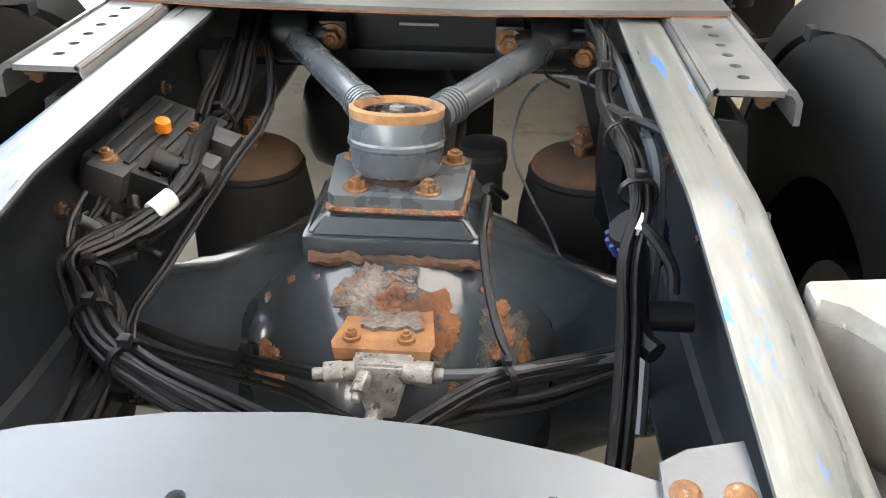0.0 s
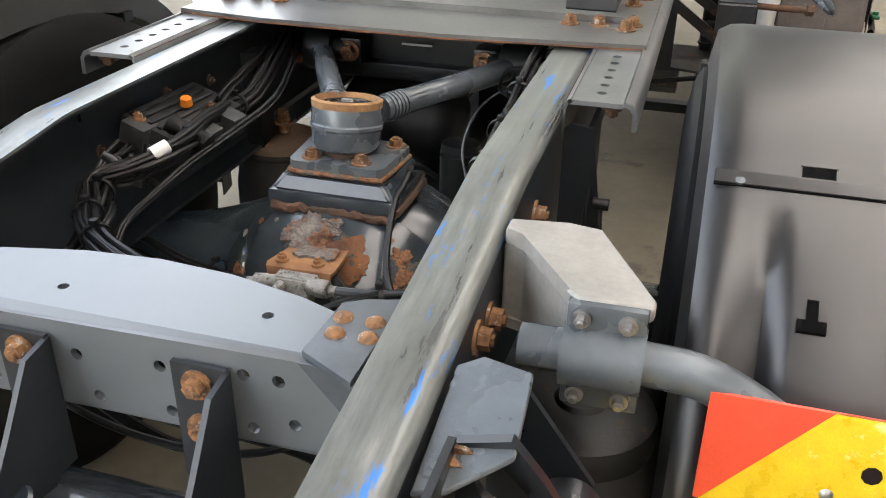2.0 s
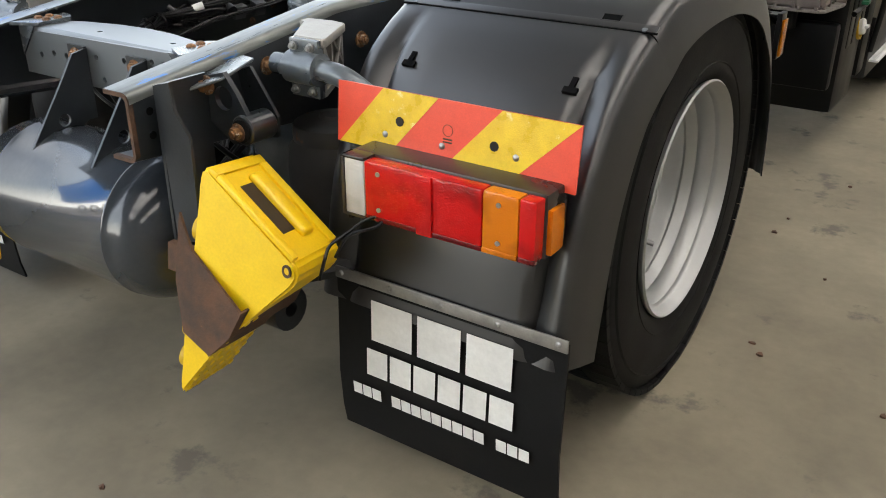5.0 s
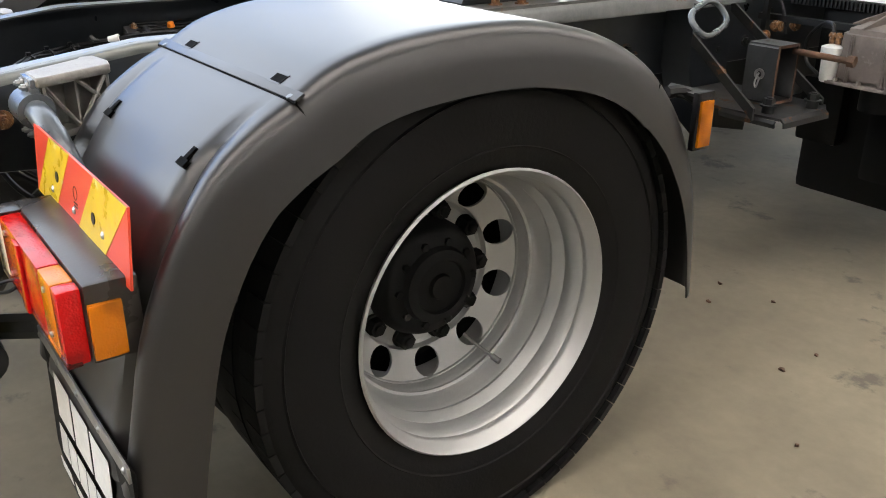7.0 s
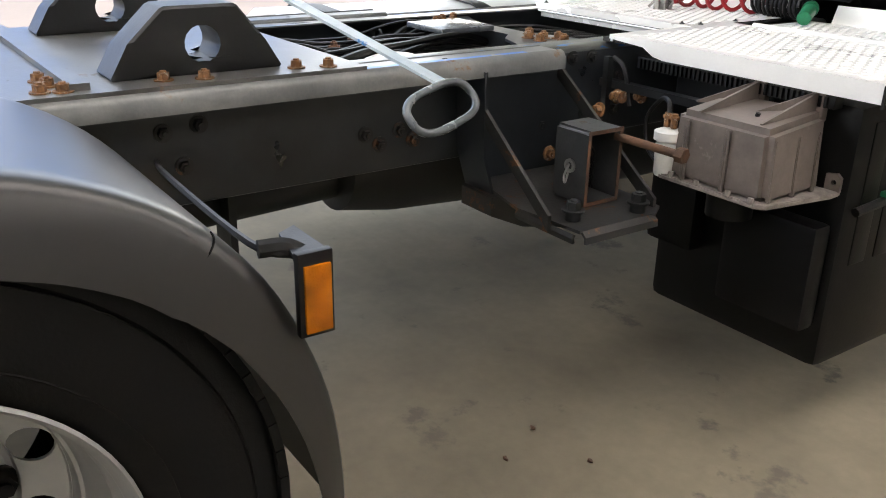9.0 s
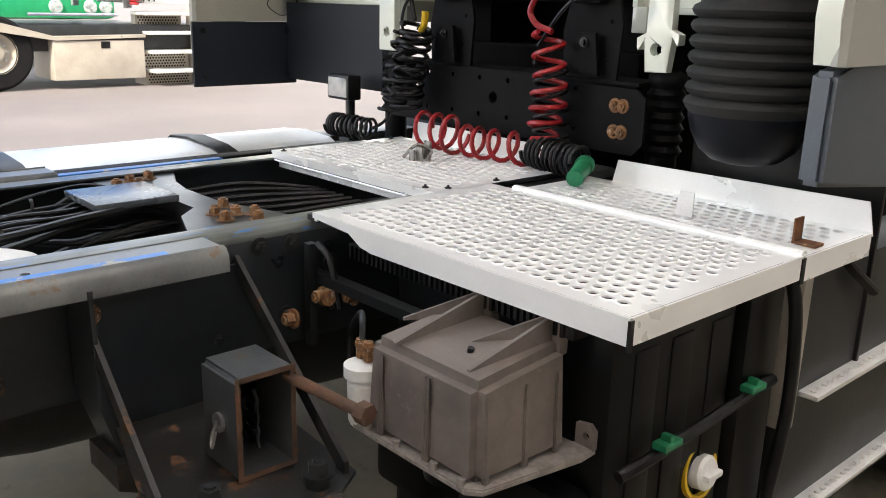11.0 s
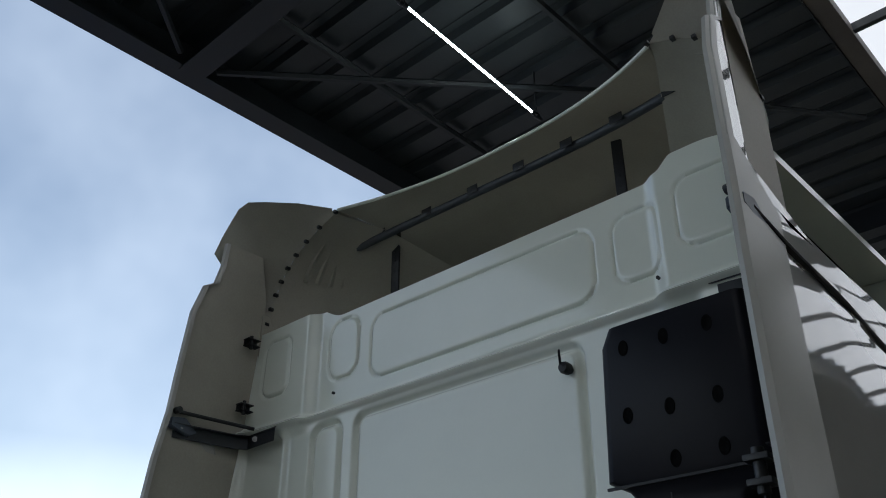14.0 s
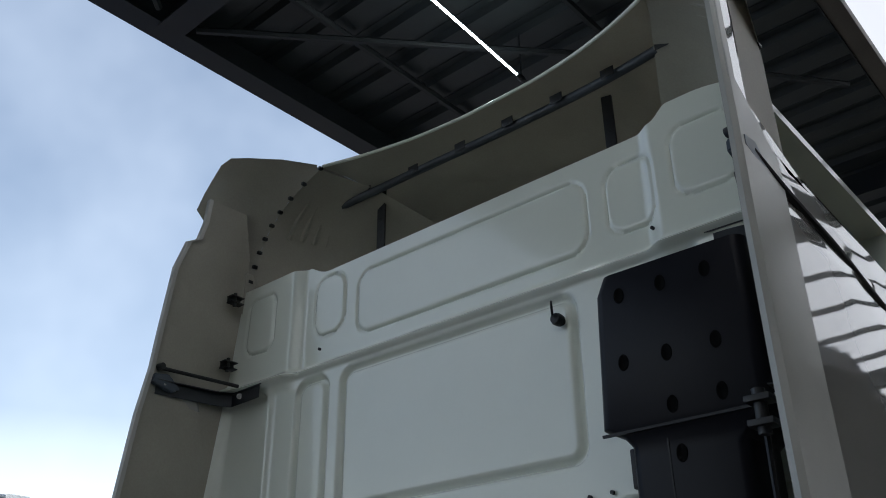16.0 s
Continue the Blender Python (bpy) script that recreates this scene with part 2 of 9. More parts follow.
# cab white with the dimness of the hall-facing side put into its base
M["cabside"] = surf("shaded_side_paint", (0.33, 0.33, 0.305), (0.30, 0.30, 0.275), 1.6, 0.05, 0.0, 0.0, 60, rough_var=0.015, coat=1.0, fleck=0.03)
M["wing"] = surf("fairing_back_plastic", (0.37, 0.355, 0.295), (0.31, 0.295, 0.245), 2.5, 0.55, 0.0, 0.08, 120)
M["greyskirt"] = surf("slate_skirt_paint", (0.070, 0.090, 0.115), (0.060, 0.076, 0.098), 3, 0.35, 0.0, 0.05, 120)
M["darkskirt"] = surf("dark_blue_skirt", (0.016, 0.020, 0.027), (0.011, 0.014, 0.018), 5, 0.5, 0.0, 0.15, 90, spec=0.25)
M["snorkel"] = surf("intake_black_plastic", (0.0045, 0.005, 0.0085), (0.003, 0.0034, 0.006), 5, 0.42, 0.0, 0.08, 140, rough_var=0.08, spec=0.18)
M["taupe"] = surf("taupe_plastic_cover", (0.180, 0.151, 0.136), (0.110, 0.092, 0.082), 9, 0.50, 0.0, 0.2, 120, spots=(0.21, 0.188, 0.17), spot_amount=0.62, spot_scale=13)
M["taupedust"] = surf("dusty_taupe_edge", (0.26, 0.235, 0.215), (0.15, 0.13, 0.118), 30, 0.8, 0.0, 0.5, 120)
M["blue"] = surf("worn_blue_paint", (0.02, 0.20, 0.62), (0.015, 0.14, 0.45), 10, 0.4, 0.0, 0.2, 90, spots=(0.40, 0.40, 0.38), spot_amount=0.56, spot_scale=16)
M["barpaint"] = surf("chipped_pale_bar_paint", (0.50, 0.58, 0.62), (0.36, 0.46, 0.54), 10, 0.4, 0.0, 0.2, 90, spots=(0.04, 0.20, 0.52), spot_amount=0.60, spot_scale=14)
M["soot"] = surf("sooty_black_steel", (0.0055, 0.0056, 0.006), (0.003, 0.003, 0.0033), 9, 0.62, 0.0, 0.25, 110, spots=(0.016, 0.0145, 0.013), spot_amount=0.62, spot_scale=16, spec=0.10)
# same cab paint, base lowered for the dark hall it reflects
M["deflector"] = surf("shaded_satin_paint", (0.36, 0.36, 0.33), (0.33, 0.33, 0.30), 2.0, 0.26, 0.0, 0.0, 60, rough_var=0.05, fleck=0.04)
M["bluecap"] = surf("blue_ribbed_cap", (0.01, 0.03, 0.16), None, 9, 0.35)
M["grease"] = surf("grease", (0.006, 0.006, 0.007), (0.02, 0.017, 0.014), 30, 0.18, 0.0, 0.9, 70)
M["concrete"] = surf("concrete_floor", (0.235, 0.208, 0.152), (0.150, 0.133, 0.100), 1.4, 0.75, 0.0, 0.3, 26, spots=(0.125, 0.114, 0.092), spot_amount=0.585, spot_scale=2.6, spec=0.10)
M["edgebeam"] = surf("curb_beam", (0.16, 0.145, 0.13), (0.12, 0.108, 0.096), 2, 0.6, 0.0, 0.1, 40)
M["tuberail"] = surf("grey_tube_paint", (0.060, 0.072, 0.084), (0.035, 0.042, 0.050), 6, 0.45, 0.0, 0.1, 80)
M["worntube"] = surf("scuffed_tube_paint", (0.050, 0.054, 0.056), (0.018, 0.021, 0.024), 11, 0.40, 0.0, 0.3, 90, spots=(0.13, 0.10, 0.075), spot_amount=0.60, spot_scale=16)
M["rustpale"] = surf("dry_ochre_rust", (0.36, 0.20, 0.085), (0.20, 0.095, 0.042), 30, 0.9, 0.0, 0.8, 140, spots=(0.12, 0.10, 0.085), spot_amount=0.60, spot_scale=34)
M["housing"] = surf("brown_black_lamp_housing", (0.040, 0.034, 0.031), (0.024, 0.021, 0.019), 7, 0.30, 0.0, 0.08, 120, spots=(0.07, 0.06, 0.05), spot_amount=0.66, spot_scale=12)
M["tankblack"] = surf("deep_black_tank", (0.0062, 0.0064, 0.0072), (0.0038, 0.0039, 0.0044), 6, 0.38, 0.0, 0.12, 120, rough_var=0.1, spec=0.18)
M["floorline"] = surf("worn_floor_line", (0.30, 0.285, 0.245), (0.20, 0.188, 0.155), 5, 0.6, 0.0, 0.2, 40, spots=(0.19, 0.176, 0.142), spot_amount=0.50, spot_scale=6)
M["asphalt"] = surf("yard_paving", (0.150, 0.132, 0.126), (0.115, 0.102, 0.098), 0.5, 0.85, 0.0, 0.3, 30)
M["roof"] = surf("roof_sheet", (0.060, 0.070, 0.074), (0.040, 0.047, 0.050), 1.2, 0.42, 0.25, 0.05, 60)
# grey of the unseen added walls, set for the light they return
M["hallwall"] = surf("grey_added_wall", (0.30, 0.30, 0.285), (0.25, 0.25, 0.235), 0.8, 0.7, 0.0, 0.1, 20)
M["drain"] = surf("worn_paving_strip", (0.20, 0.178, 0.168), (0.15, 0.133, 0.126), 1.5, 0.85, 0.0, 0.3, 30)
M["steel"] = surf("grey_painted_steel", (0.030, 0.036, 0.040), (0.022, 0.026, 0.030), 3, 0.5, 0.0, 0.05, 60)
M["red_refl"] = surf("red_reflective", (0.82, 0.085, 0.045), (0.76, 0.075, 0.04), 30, 0.32, 0.0, 0.25, 320, rough_var=0.05)
M["yel_refl"] = surf("yellow_reflective", (0.86, 0.60, 0.03), (0.72, 0.47, 0.02), 24, 0.30, 0.0, 0.35, 320, spots=(0.92, 0.80, 0.35), spot_amount=0.60, spot_scale=20)
M["tarp"] = surf("blue_tarpaulin", (0.01, 0.17, 0.60), (0.008, 0.15, 0.52), 1, 0.5, 0.0, 0.15, 20)
M["cream"] = surf("cream_white_paint", (0.42, 0.385, 0.33), (0.31, 0.28, 0.235), 2, 0.45, spots=(0.20, 0.18, 0.15), spot_amount=0.66, spot_scale=4)


def lens_mat(name, col, rough=0.08):
    m = bpy.data.materials.new(name)
    m.use_nodes = True
    n, l = m.node_tree.nodes, m.node_tree.links
    p = n["Principled BSDF"]
    p.inputs["Roughness"].default_value = rough
    cn = n.new("ShaderNodeTexNoise")
    cn.inputs["Scale"].default_value, cn.inputs["Detail"].default_value = 11.0, 2.0
    cm = n.new("ShaderNodeMixRGB")
    cm.inputs[1].default_value, cm.inputs[2].default_value = (*(c * 0.38 for c in col), 1), (*col, 1)
    cr = n.new("ShaderNodeValToRGB")
    cr.color_ramp.elements[0].position, cr.color_ramp.elements[1].position = 0.28, 0.50
    l.new(cn.outputs["Fac"], cr.inputs["Fac"])
    l.new(cr.outputs["Color"], cm.inputs["Fac"])
    l.new(cm.outputs["Color"], p.inputs["Base Color"])
    p.inputs["Transmission Weight"].default_value = 0.35
    p.inputs["IOR"].default_value = 1.45
    co = n.new("ShaderNodeTexCoord")
    v = n.new("ShaderNodeTexVoronoi")
    v.inputs["Scale"].default_value = 240
    b = n.new("ShaderNodeBump")
    b.inputs["Strength"].default_value = 0.25
    b.inputs["Distance"].default_value = 0.002
    l.new(co.outputs["Object"], v.inputs["Vector"])
    l.new(co.outputs["Object"], cn.inputs["Vector"])
    l.new(v.outputs["Distance"], b.inputs["Height"])
    l.new(b.outputs["Normal"], p.inputs["Normal"])
    return m


def scale_mat(name, cols, scale, bump):
    """Blistered rust: hard-edged flakes of several tones over a pitted ground."""
    m = bpy.data.materials.new(name)
    m.use_nodes = True
    n, l = m.node_tree.nodes, m.node_tree.links
    p = n["Principled BSDF"]
    p.inputs["Roughness"].default_value = 0.8
    co = n.new("ShaderNodeTexCoord")
    t = n.new("ShaderNodeTexNoise")
    t.inputs["Scale"].default_value, t.inputs["Detail"].default_value, t.inputs["Roughness"].default_value = scale, 7.0, 0.66
    f = n.new("ShaderNodeTexNoise")
    f.inputs["Scale"].default_value, f.inputs["Detail"].default_value = scale * 7, 4.0
    l.new(co.outputs["Object"], t.inputs["Vector"])
    l.new(co.outputs["Object"], f.inputs["Vector"])
    r = n.new("ShaderNodeValToRGB")
    e = r.color_ramp.elements
    while len(e) < len(cols):
        e.new(0.5)
    for k, (pos, c) in enumerate(cols):
        e[k].position, e[k].color = pos, (*c, 1)
    l.new(t.outputs["Fac"], r.inputs["Fac"])
    g = n.new("ShaderNodeMixRGB")
    g.blend_type = 'OVERLAY'
    g.inputs["Fac"].default_value = 0.55
    l.new(r.outputs["Color"], g.inputs[1])
    l.new(f.outputs["Fac"], g.inputs[2])
    l.new(g.outputs["Color"], p.inputs["Base Color"])
    a = n.new("ShaderNodeMath")
    a.operation = 'ADD'
    l.new(t.outputs["Fac"], a.inputs[0])
    l.new(f.outputs["Fac"], a.inputs[1])
    b = n.new("ShaderNodeBump")
    b.inputs["Strength"].default_value, b.inputs["Distance"].default_value = bump, 0.004
    l.new(a.outputs[0], b.inputs["Height"])
    l.new(b.outputs["Normal"], p.inputs["Normal"])
    return m


M["scale"] = scale_mat("blistered_rust", [(0.30, (0.045, 0.022, 0.014)), (0.43, (0.16, 0.068, 0.032)), (0.52, (0.30, 0.13, 0.055)), (0.56, (0.10, 0.085, 0.07)), (0.64, (0.20, 0.16, 0.12)), (0.72, (0.16, 0.075, 0.038))], 26, 0.9)
M["scale_grey"] = scale_mat("lifting_grey_flakes", [(0.34, (0.10, 0.042, 0.022)), (0.43, (0.22, 0.10, 0.05)), (0.47, (0.12, 0.10, 0.09)), (0.56, (0.19, 0.165, 0.145)), (0.68, (0.27, 0.23, 0.19))], 22, 1.0)
M["scale_peel"] = scale_mat("crazed_axle_paint", [(0.36, (0.07, 0.08, 0.085)), (0.47, (0.055, 0.065, 0.07)), (0.56, (0.08, 0.075, 0.065)), (0.60, (0.15, 0.115, 0.075)), (0.64, (0.075, 0.08, 0.08)), (0.72, (0.22, 0.185, 0.13))], 42, 1.0)
M["lens_dark"] = lens_mat("dark_red_lens", (0.20, 0.006, 0.008))
M["lens_red"] = lens_mat("red_lens", (0.80, 0.012, 0.014))
M["lens_amber"] = lens_mat("amber_lens", (0.92, 0.26, 0.010))
M["lens_clear"] = lens_mat("clear_lens", (0.80, 0.80, 0.78))
glass = bpy.data.materials.new("window_glass")
glass.use_nodes = True
glass.node_tree.nodes["Principled BSDF"].inputs["Base Color"].default_value = (0.16, 0.30, 0.29, 1)
glass.node_tree.nodes["Principled BSDF"].inputs["Transmission Weight"].default_value = 0.9
glass.node_tree.nodes["Principled BSDF"].inputs["Roughness"].default_value = 0.03
M["glass"] = glass
tubem = bpy.data.materials.new("tube_light")
tubem.use_nodes = True
tubem.node_tree.nodes["Principled BSDF"].inputs["Emission Color"].default_value = (0.93, 1.0, 0.98, 1)
tubem.node_tree.nodes["Principled BSDF"].inputs["Emission Strength"].default_value = 14.0
M["tube"] = tubem
trans = bpy.data.materials.new("translucent_roof_sheet")
trans.use_nodes = True
tn, tl = trans.node_tree.nodes, trans.node_tree.links
tb = tn.new("ShaderNodeBsdfTranslucent")
tb.inputs[0].default_value = (0.82, 0.80, 0.785, 1)
tl.new(tb.outputs[0], tn["Material Output"].inputs[0])
M["translucent"] = trans


# ---- mesh helpers ----
def add(bm, verts, faces):
    vs = [bm.verts.new(v) for v in verts]
    out = []
    for f in faces:
        try:
            out.append(bm.faces.new([vs[i] for i in f]))
        except ValueError:
            pass
    return vs, out


def box(bm, x0, x1, y0, y1, z0, z1, bev=0.0, m=None, seg=2):
    v = [(x, y, z) for x in (x0, x1) for y in (y0, y1) for z in (z0, z1)]
    if m is not None:
        v = [m @ Vector(p) for p in v]
    vs, fs = add(bm, v, [(0, 1, 3, 2), (4, 6, 7, 5), (0, 4, 5, 1), (2, 3, 7, 6), (0, 2, 6, 4), (1, 5, 7, 3)])
    if bev:
        es = list({e for f in fs for e in f.edges})
        bmesh.ops.bevel(bm, geom=es, offset=bev, segments=seg, affect='EDGES', profile=0.6)
    return vs


def basis(d):
    d = Vector(d).normalized()
    a = Vector((0, 0, 1)) if abs(d.z) < 0.9 else Vector((1, 0, 0))
    u = d.cross(a).normalized()
    return d, u, d.cross(u)


def cyl(bm, p, q, r, r2=None, n=20, caps=True):
    p, q = Vector(p), Vector(q)
    r2 = r if r2 is None else r2
    d, u, w = basis(q - p)
    vs = []
    for c, rad in ((p, r), (q, r2)):
        vs += [c + (u * math.cos(2 * math.pi * i / n) + w * math.sin(2 * math.pi * i / n)) * rad for i in range(n)]
    fs = [(i, (i + 1) % n, n + (i + 1) % n, n + i) for i in range(n)]
    if caps:
        fs += [tuple(range(n))[::-1], tuple(range(n, 2 * n))]
    add(bm, vs, fs)


def lathe(bm, prof, c, axis, n=32, close=False):
    """prof: (radius, distance along the axis) pairs."""
    c = Vector(c)
    d, u, w = basis(axis)
    vs, fs, k = [], [], len(prof)
    for r, h in prof:
        vs += [c + d * h + (u * math.cos(2 * math.pi * i / n) + w * math.sin(2 * math.pi * i / n)) * max(r, 1e-4) for i in range(n)]
    for j in range(k - 1 if not close else k):
        j2 = (j + 1) % k
        fs += [(j * n + i, j * n + (i + 1) % n, j2 * n + (i + 1) % n, j2 * n + i) for i in range(n)]
    add(bm, vs, fs)


def smooth_path(pts, k=6):
    pts = [Vector(p) for p in pts]
    if len(pts) < 3:
        return pts
    P = [pts[0] * 2 - pts[1]] + pts + [pts[-1] * 2 - pts[-2]]
    out = []
    for i in range(1, len(P) - 2):
        a, b, c, d = P[i - 1:i + 3]
        for s in range(k):
            t = s / k
            out.append(0.5 * ((2 * b) + (c - a) * t + (2 * a - 5 * b + 4 * c - d) * t * t + (3 * b - a - 3 * c + d) * t ** 3))
    out.append(pts[-1])
    return out


def hose(bm, pts, r, n=8, k=6, smooth=True):
    pts = smooth_path(pts, k) if smooth else [Vector(p) for p in pts]
    vs, fs, u = [], [], None
    for i, p in enumerate(pts):
        d = (pts[min(i + 1, len(pts) - 1)] - pts[max(i - 1, 0)]).normalized()
        if u is None:
            _, u, w = basis(d)
        u = (u - d * u.dot(d)).normalized()
        w = d.cross(u)
        vs += [p + (u * math.cos(2 * math.pi * j / n) + w * math.sin(2 * math.pi * j / n)) * r for j in range(n)]
    for i in range(len(pts) - 1):
        fs += [(i * n + j, i * n + (j + 1) % n, (i + 1) * n + (j + 1) % n, (i + 1) * n + j) for j in range(n)]
    fs += [tuple(range(n))[::-1], tuple(range((len(pts) - 1) * n, len(pts) * n))]
    add(bm, vs, fs)


def place3(axis, a, b, h):
    return {"x": (h, a, b), "y": (a, h, b), "z": (a, b, h)}[axis]


def circle2(c, r, n=14):
    return [(c[0] + r * math.cos(2 * math.pi * i / n), c[1] + r * math.sin(2 * math.pi * i / n)) for i in range(n)]


def plate(bm, outline, axis, lo, hi, holes=(), m=None):
    """A flat plate between lo and hi along axis, with holes (loops of 2D points) through it."""
    sub = bmesh.new()
    for loop in (outline, *holes):
        vs = [sub.verts.new(place3(axis, a, b, lo)) for a, b in loop]
        for i in range(len(vs)):
            sub.edges.new((vs[i], vs[(i + 1) % len(vs)]))
    if holes:
        bmesh.ops.triangle_fill(sub, use_beauty=True, use_dissolve=False, edges=sub.edges[:])
    else:
        sub.faces.new(sub.verts[:])
    r = bmesh.ops.extrude_face_region(sub, geom=sub.faces[:])
    step = Vector(place3(axis, 0, 0, hi - lo))
    bmesh.ops.translate(sub, vec=step, verts=[e for e in r["geom"] if isinstance(e, bmesh.types.BMVert)])
    if m is not None:
        bmesh.ops.transform(sub, matrix=m, verts=sub.verts)
    merge(bm, sub)


def merge(bm, sub):
    sub.verts.index_update()
    vs = [bm.verts.new(v.co) for v in sub.verts]
    for f in sub.faces:
        try:
            bm.faces.new([vs[v.index] for v in f.verts])
        except ValueError:
            pass
    sub.free()


def strip(bm, prof, axis, lo, hi, th, steps=1, bend=None):
    """A sheet of thickness th: an open 2D profile drawn out along axis from lo to hi; bend(p) may shift the points."""
    P = [Vector((*p, 0)) for p in prof]
    N = []
    for i in range(len(P)):
        d = (P[min(i + 1, len(P) - 1)] - P[max(i - 1, 0)]).normalized()
        N.append(Vector((-d.y, d.x, 0)))
    ring = [(p.x, p.y) for p in P] + [(p.x + q.x * th, p.y + q.y * th) for p, q in zip(P[::-1], N[::-1])]
    k, vs, fs = len(ring), [], []
    for s in range(steps + 1):
        h = lo + (hi - lo) * s / steps
        for a, b in ring:
            v = Vector(place3(axis, a, b, h))
            vs.append(bend(v) if bend else v)
    for s in range(steps):
        fs += [(s * k + i, s * k + (i + 1) % k, (s + 1) * k + (i + 1) % k, (s + 1) * k + i) for i in range(k)]
    half = k // 2
    for s, rev in ((0, False), (steps, True)):
        for i in range(half - 1):
            q = (s * k + i, s * k + i + 1, s * k + k - 2 - i, s * k + k - 1 - i)
            fs.append(q[::-1] if rev else q)
    add(bm, vs, fs)


def hexbolt(bm, p, d, r=0.012, h=0.010, washer=True):
    p, d = Vector(p), Vector(d).normalized()
    if washer:
        cyl(bm, p - d * 0.002, p + d * 0.003, r * 1.5, n=14)
    cyl(bm, p + d * 0.003, p + d * (0.003 + h), r, r * 0.97, n=6)
    cyl(bm, p + d * (0.003 + h), p + d * (0.007 + h), r * 0.55, r * 0.5, n=8)


def thing(name, at, label, category, group="", kind=""):
    ob = new(name)
    ob.empty_display_size = 0.1
    ob.location = at
    return tagged(ob, label, category, group, kind)


def part(name, bm, material, parent=None, label="", angle=38):
    bmesh.ops.recalc_face_normals(bm, faces=bm.faces[:])
    me = bpy.data.meshes.new(name)
    bm.to_mesh(me)
    bm.free()
    return link_part(name, me, material, parent, label, angle)


def link_part(name, me, material, parent=None, label="", angle=38):
    me.materials.clear()
    me.materials.append(M[material] if isinstance(material, str) else material)
    if angle:
        me.polygons.foreach_set("use_smooth", [True] * len(me.polygons))
        me.set_sharp_from_angle(angle=radians(angle))
    ob = new(name, me)
    if parent is not None:
        ob.parent = parent
        if parent.type == 'EMPTY':
            ob.matrix_parent_inverse = Matrix.Translation(-parent.location)
    return tagged(ob, label)


def bolts(parent, pts, d, r=0.012, h=0.010, material="bolt", name="bolt"):
    for p in pts:
        b = bmesh.new()
        hexbolt(b, p, d, r, h)
        part(name, b, material, parent)

# ---- setting ----
b = bmesh.new()
add(b, [(-3.4, -40, 0), (40, -40, 0), (40, 60, 0), (-3.4, 60, 0)], [(0, 1, 2, 3)])
tagged(part("floor", b, "concrete", angle=0), "grey concrete hall floor with tyre marks and stains", "floor", kind="structure")
b = bmesh.new()
add(b, [(-600, -600, -0.012), (600, -600, -0.012), (600, 600, -0.012), (-600, 600, -0.012)], [(0, 1, 2, 3)])
tagged(part("ground", b, "asphalt", angle=0), "sunlit grey-pink yard paving beyond the canopy", "ground", kind="structure")
b = bmesh.new()
for x in (-5.6, -6.3):
    box(b, x, x + 0.16, -40, 60, -0.010, 0.004)
tagged(part("drain_strip", b, "drain", angle=0), "pale worn drain strips in the yard paving", "paving strip", kind="structure")

b = bmesh.new()
add(b, [(1.66, 3.9, 0.003), (1.735, 3.9, 0.003), (1.80, 2.6, 0.003), (1.86, 1.2, 0.003), (1.785, 1.2, 0.003), (1.725, 2.6, 0.003)], [(0, 1, 2, 5), (5, 2, 3, 4)])
tagged(part("floor_line", b, "floorline", angle=0), "worn pale paint line on the concrete floor", "floor marking", kind="structure")
rl = random.Random(12)
b = bmesh.new()
for x, y in ((0.80, 1.29), (1.22, 1.26), (0.925, 1.467), (0.82, 0.958), (0.733, 1.441), (0.333, -1.181), (1.372, 0.27), (1.409, 0.219), (1.211, 1.10), (1.453, 0.81), (1.55, -0.55), (1.75, 0.1), (0.2, -1.5), (1.9, 1.7), (0.6, -1.3), (1.35, 1.75), (1.62, 2.2)):
    q = [(x + rl.uniform(0.004, 0.014) * math.cos(a), y + rl.uniform(0.003, 0.010) * math.sin(a), 0.003 + rl.uniform(0, 0.006)) for a in (0.2, 1.4, 2.5, 3.6, 4.6, 5.6)]
    add(b, q + [(px, py, 0.0006) for px, py, pz in q], [tuple(range(6))] + [(i, (i + 1) % 6, 6 + (i + 1) % 6, 6 + i) for i in range(6)])
tagged(part("litter", b, "rustdark", angle=0), "small dry leaves and grit lying on the floor", "litter", kind="stuff")

# canopy: trapezoid sheets carried on beams and purlins, open to the yard
RZ, RX0, RX1 = 6.15, -2.75, 0.72
b = bmesh.new()
prof = []
y = -14.0
while y < 34:
    prof += [(y, RZ), (y + 0.16, RZ), (y + 0.185, RZ + 0.055), (y + 0.235, RZ + 0.055), (y + 0.24, RZ + 0.047), (y + 0.27, RZ + 0.055), (y + 0.305, RZ + 0.055), (y + 0.33, RZ)]
    y += 0.34
strip(b, prof, "x", RX0, RX1, 0.004)
# roof beyond the first rooflight is out of view, added to shape the light
strip(b, prof, "x", RX1 + 3.4, RX1 + 7.0, 0.004)
strip(b, prof, "x", RX1 + 10.4, RX1 + 15, 0.004)
tagged(part("ceiling", b, "roof", angle=30), "dark grey trapezoid steel roof sheets", "ceiling", kind="structure")
b = bmesh.new()
# farther strip at RX1 + 7.0 is unseen, added to brighten the hall
for xr in (RX1, RX1 + 7.0):
    box(b, xr - 0.05, xr + 3.45, -14, 34, RZ + 0.09, RZ + 0.094)
tagged(part("ceiling_rooflight", b, "translucent", angle=0), "white translucent rooflight sheets between the steel sheets, the farther strip unseen and added for light", "rooflight", kind="structure")
b = bmesh.new()
for xb in (RX0 + 0.05, RX1 + 3.5, 7.5):
    box(b, xb - 0.03, xb + 0.03, -14, 34, RZ - 0.25, RZ - 0.012)
    box(b, xb - 0.09, xb + 0.09, -14, 34, RZ - 0.264, RZ - 0.25)
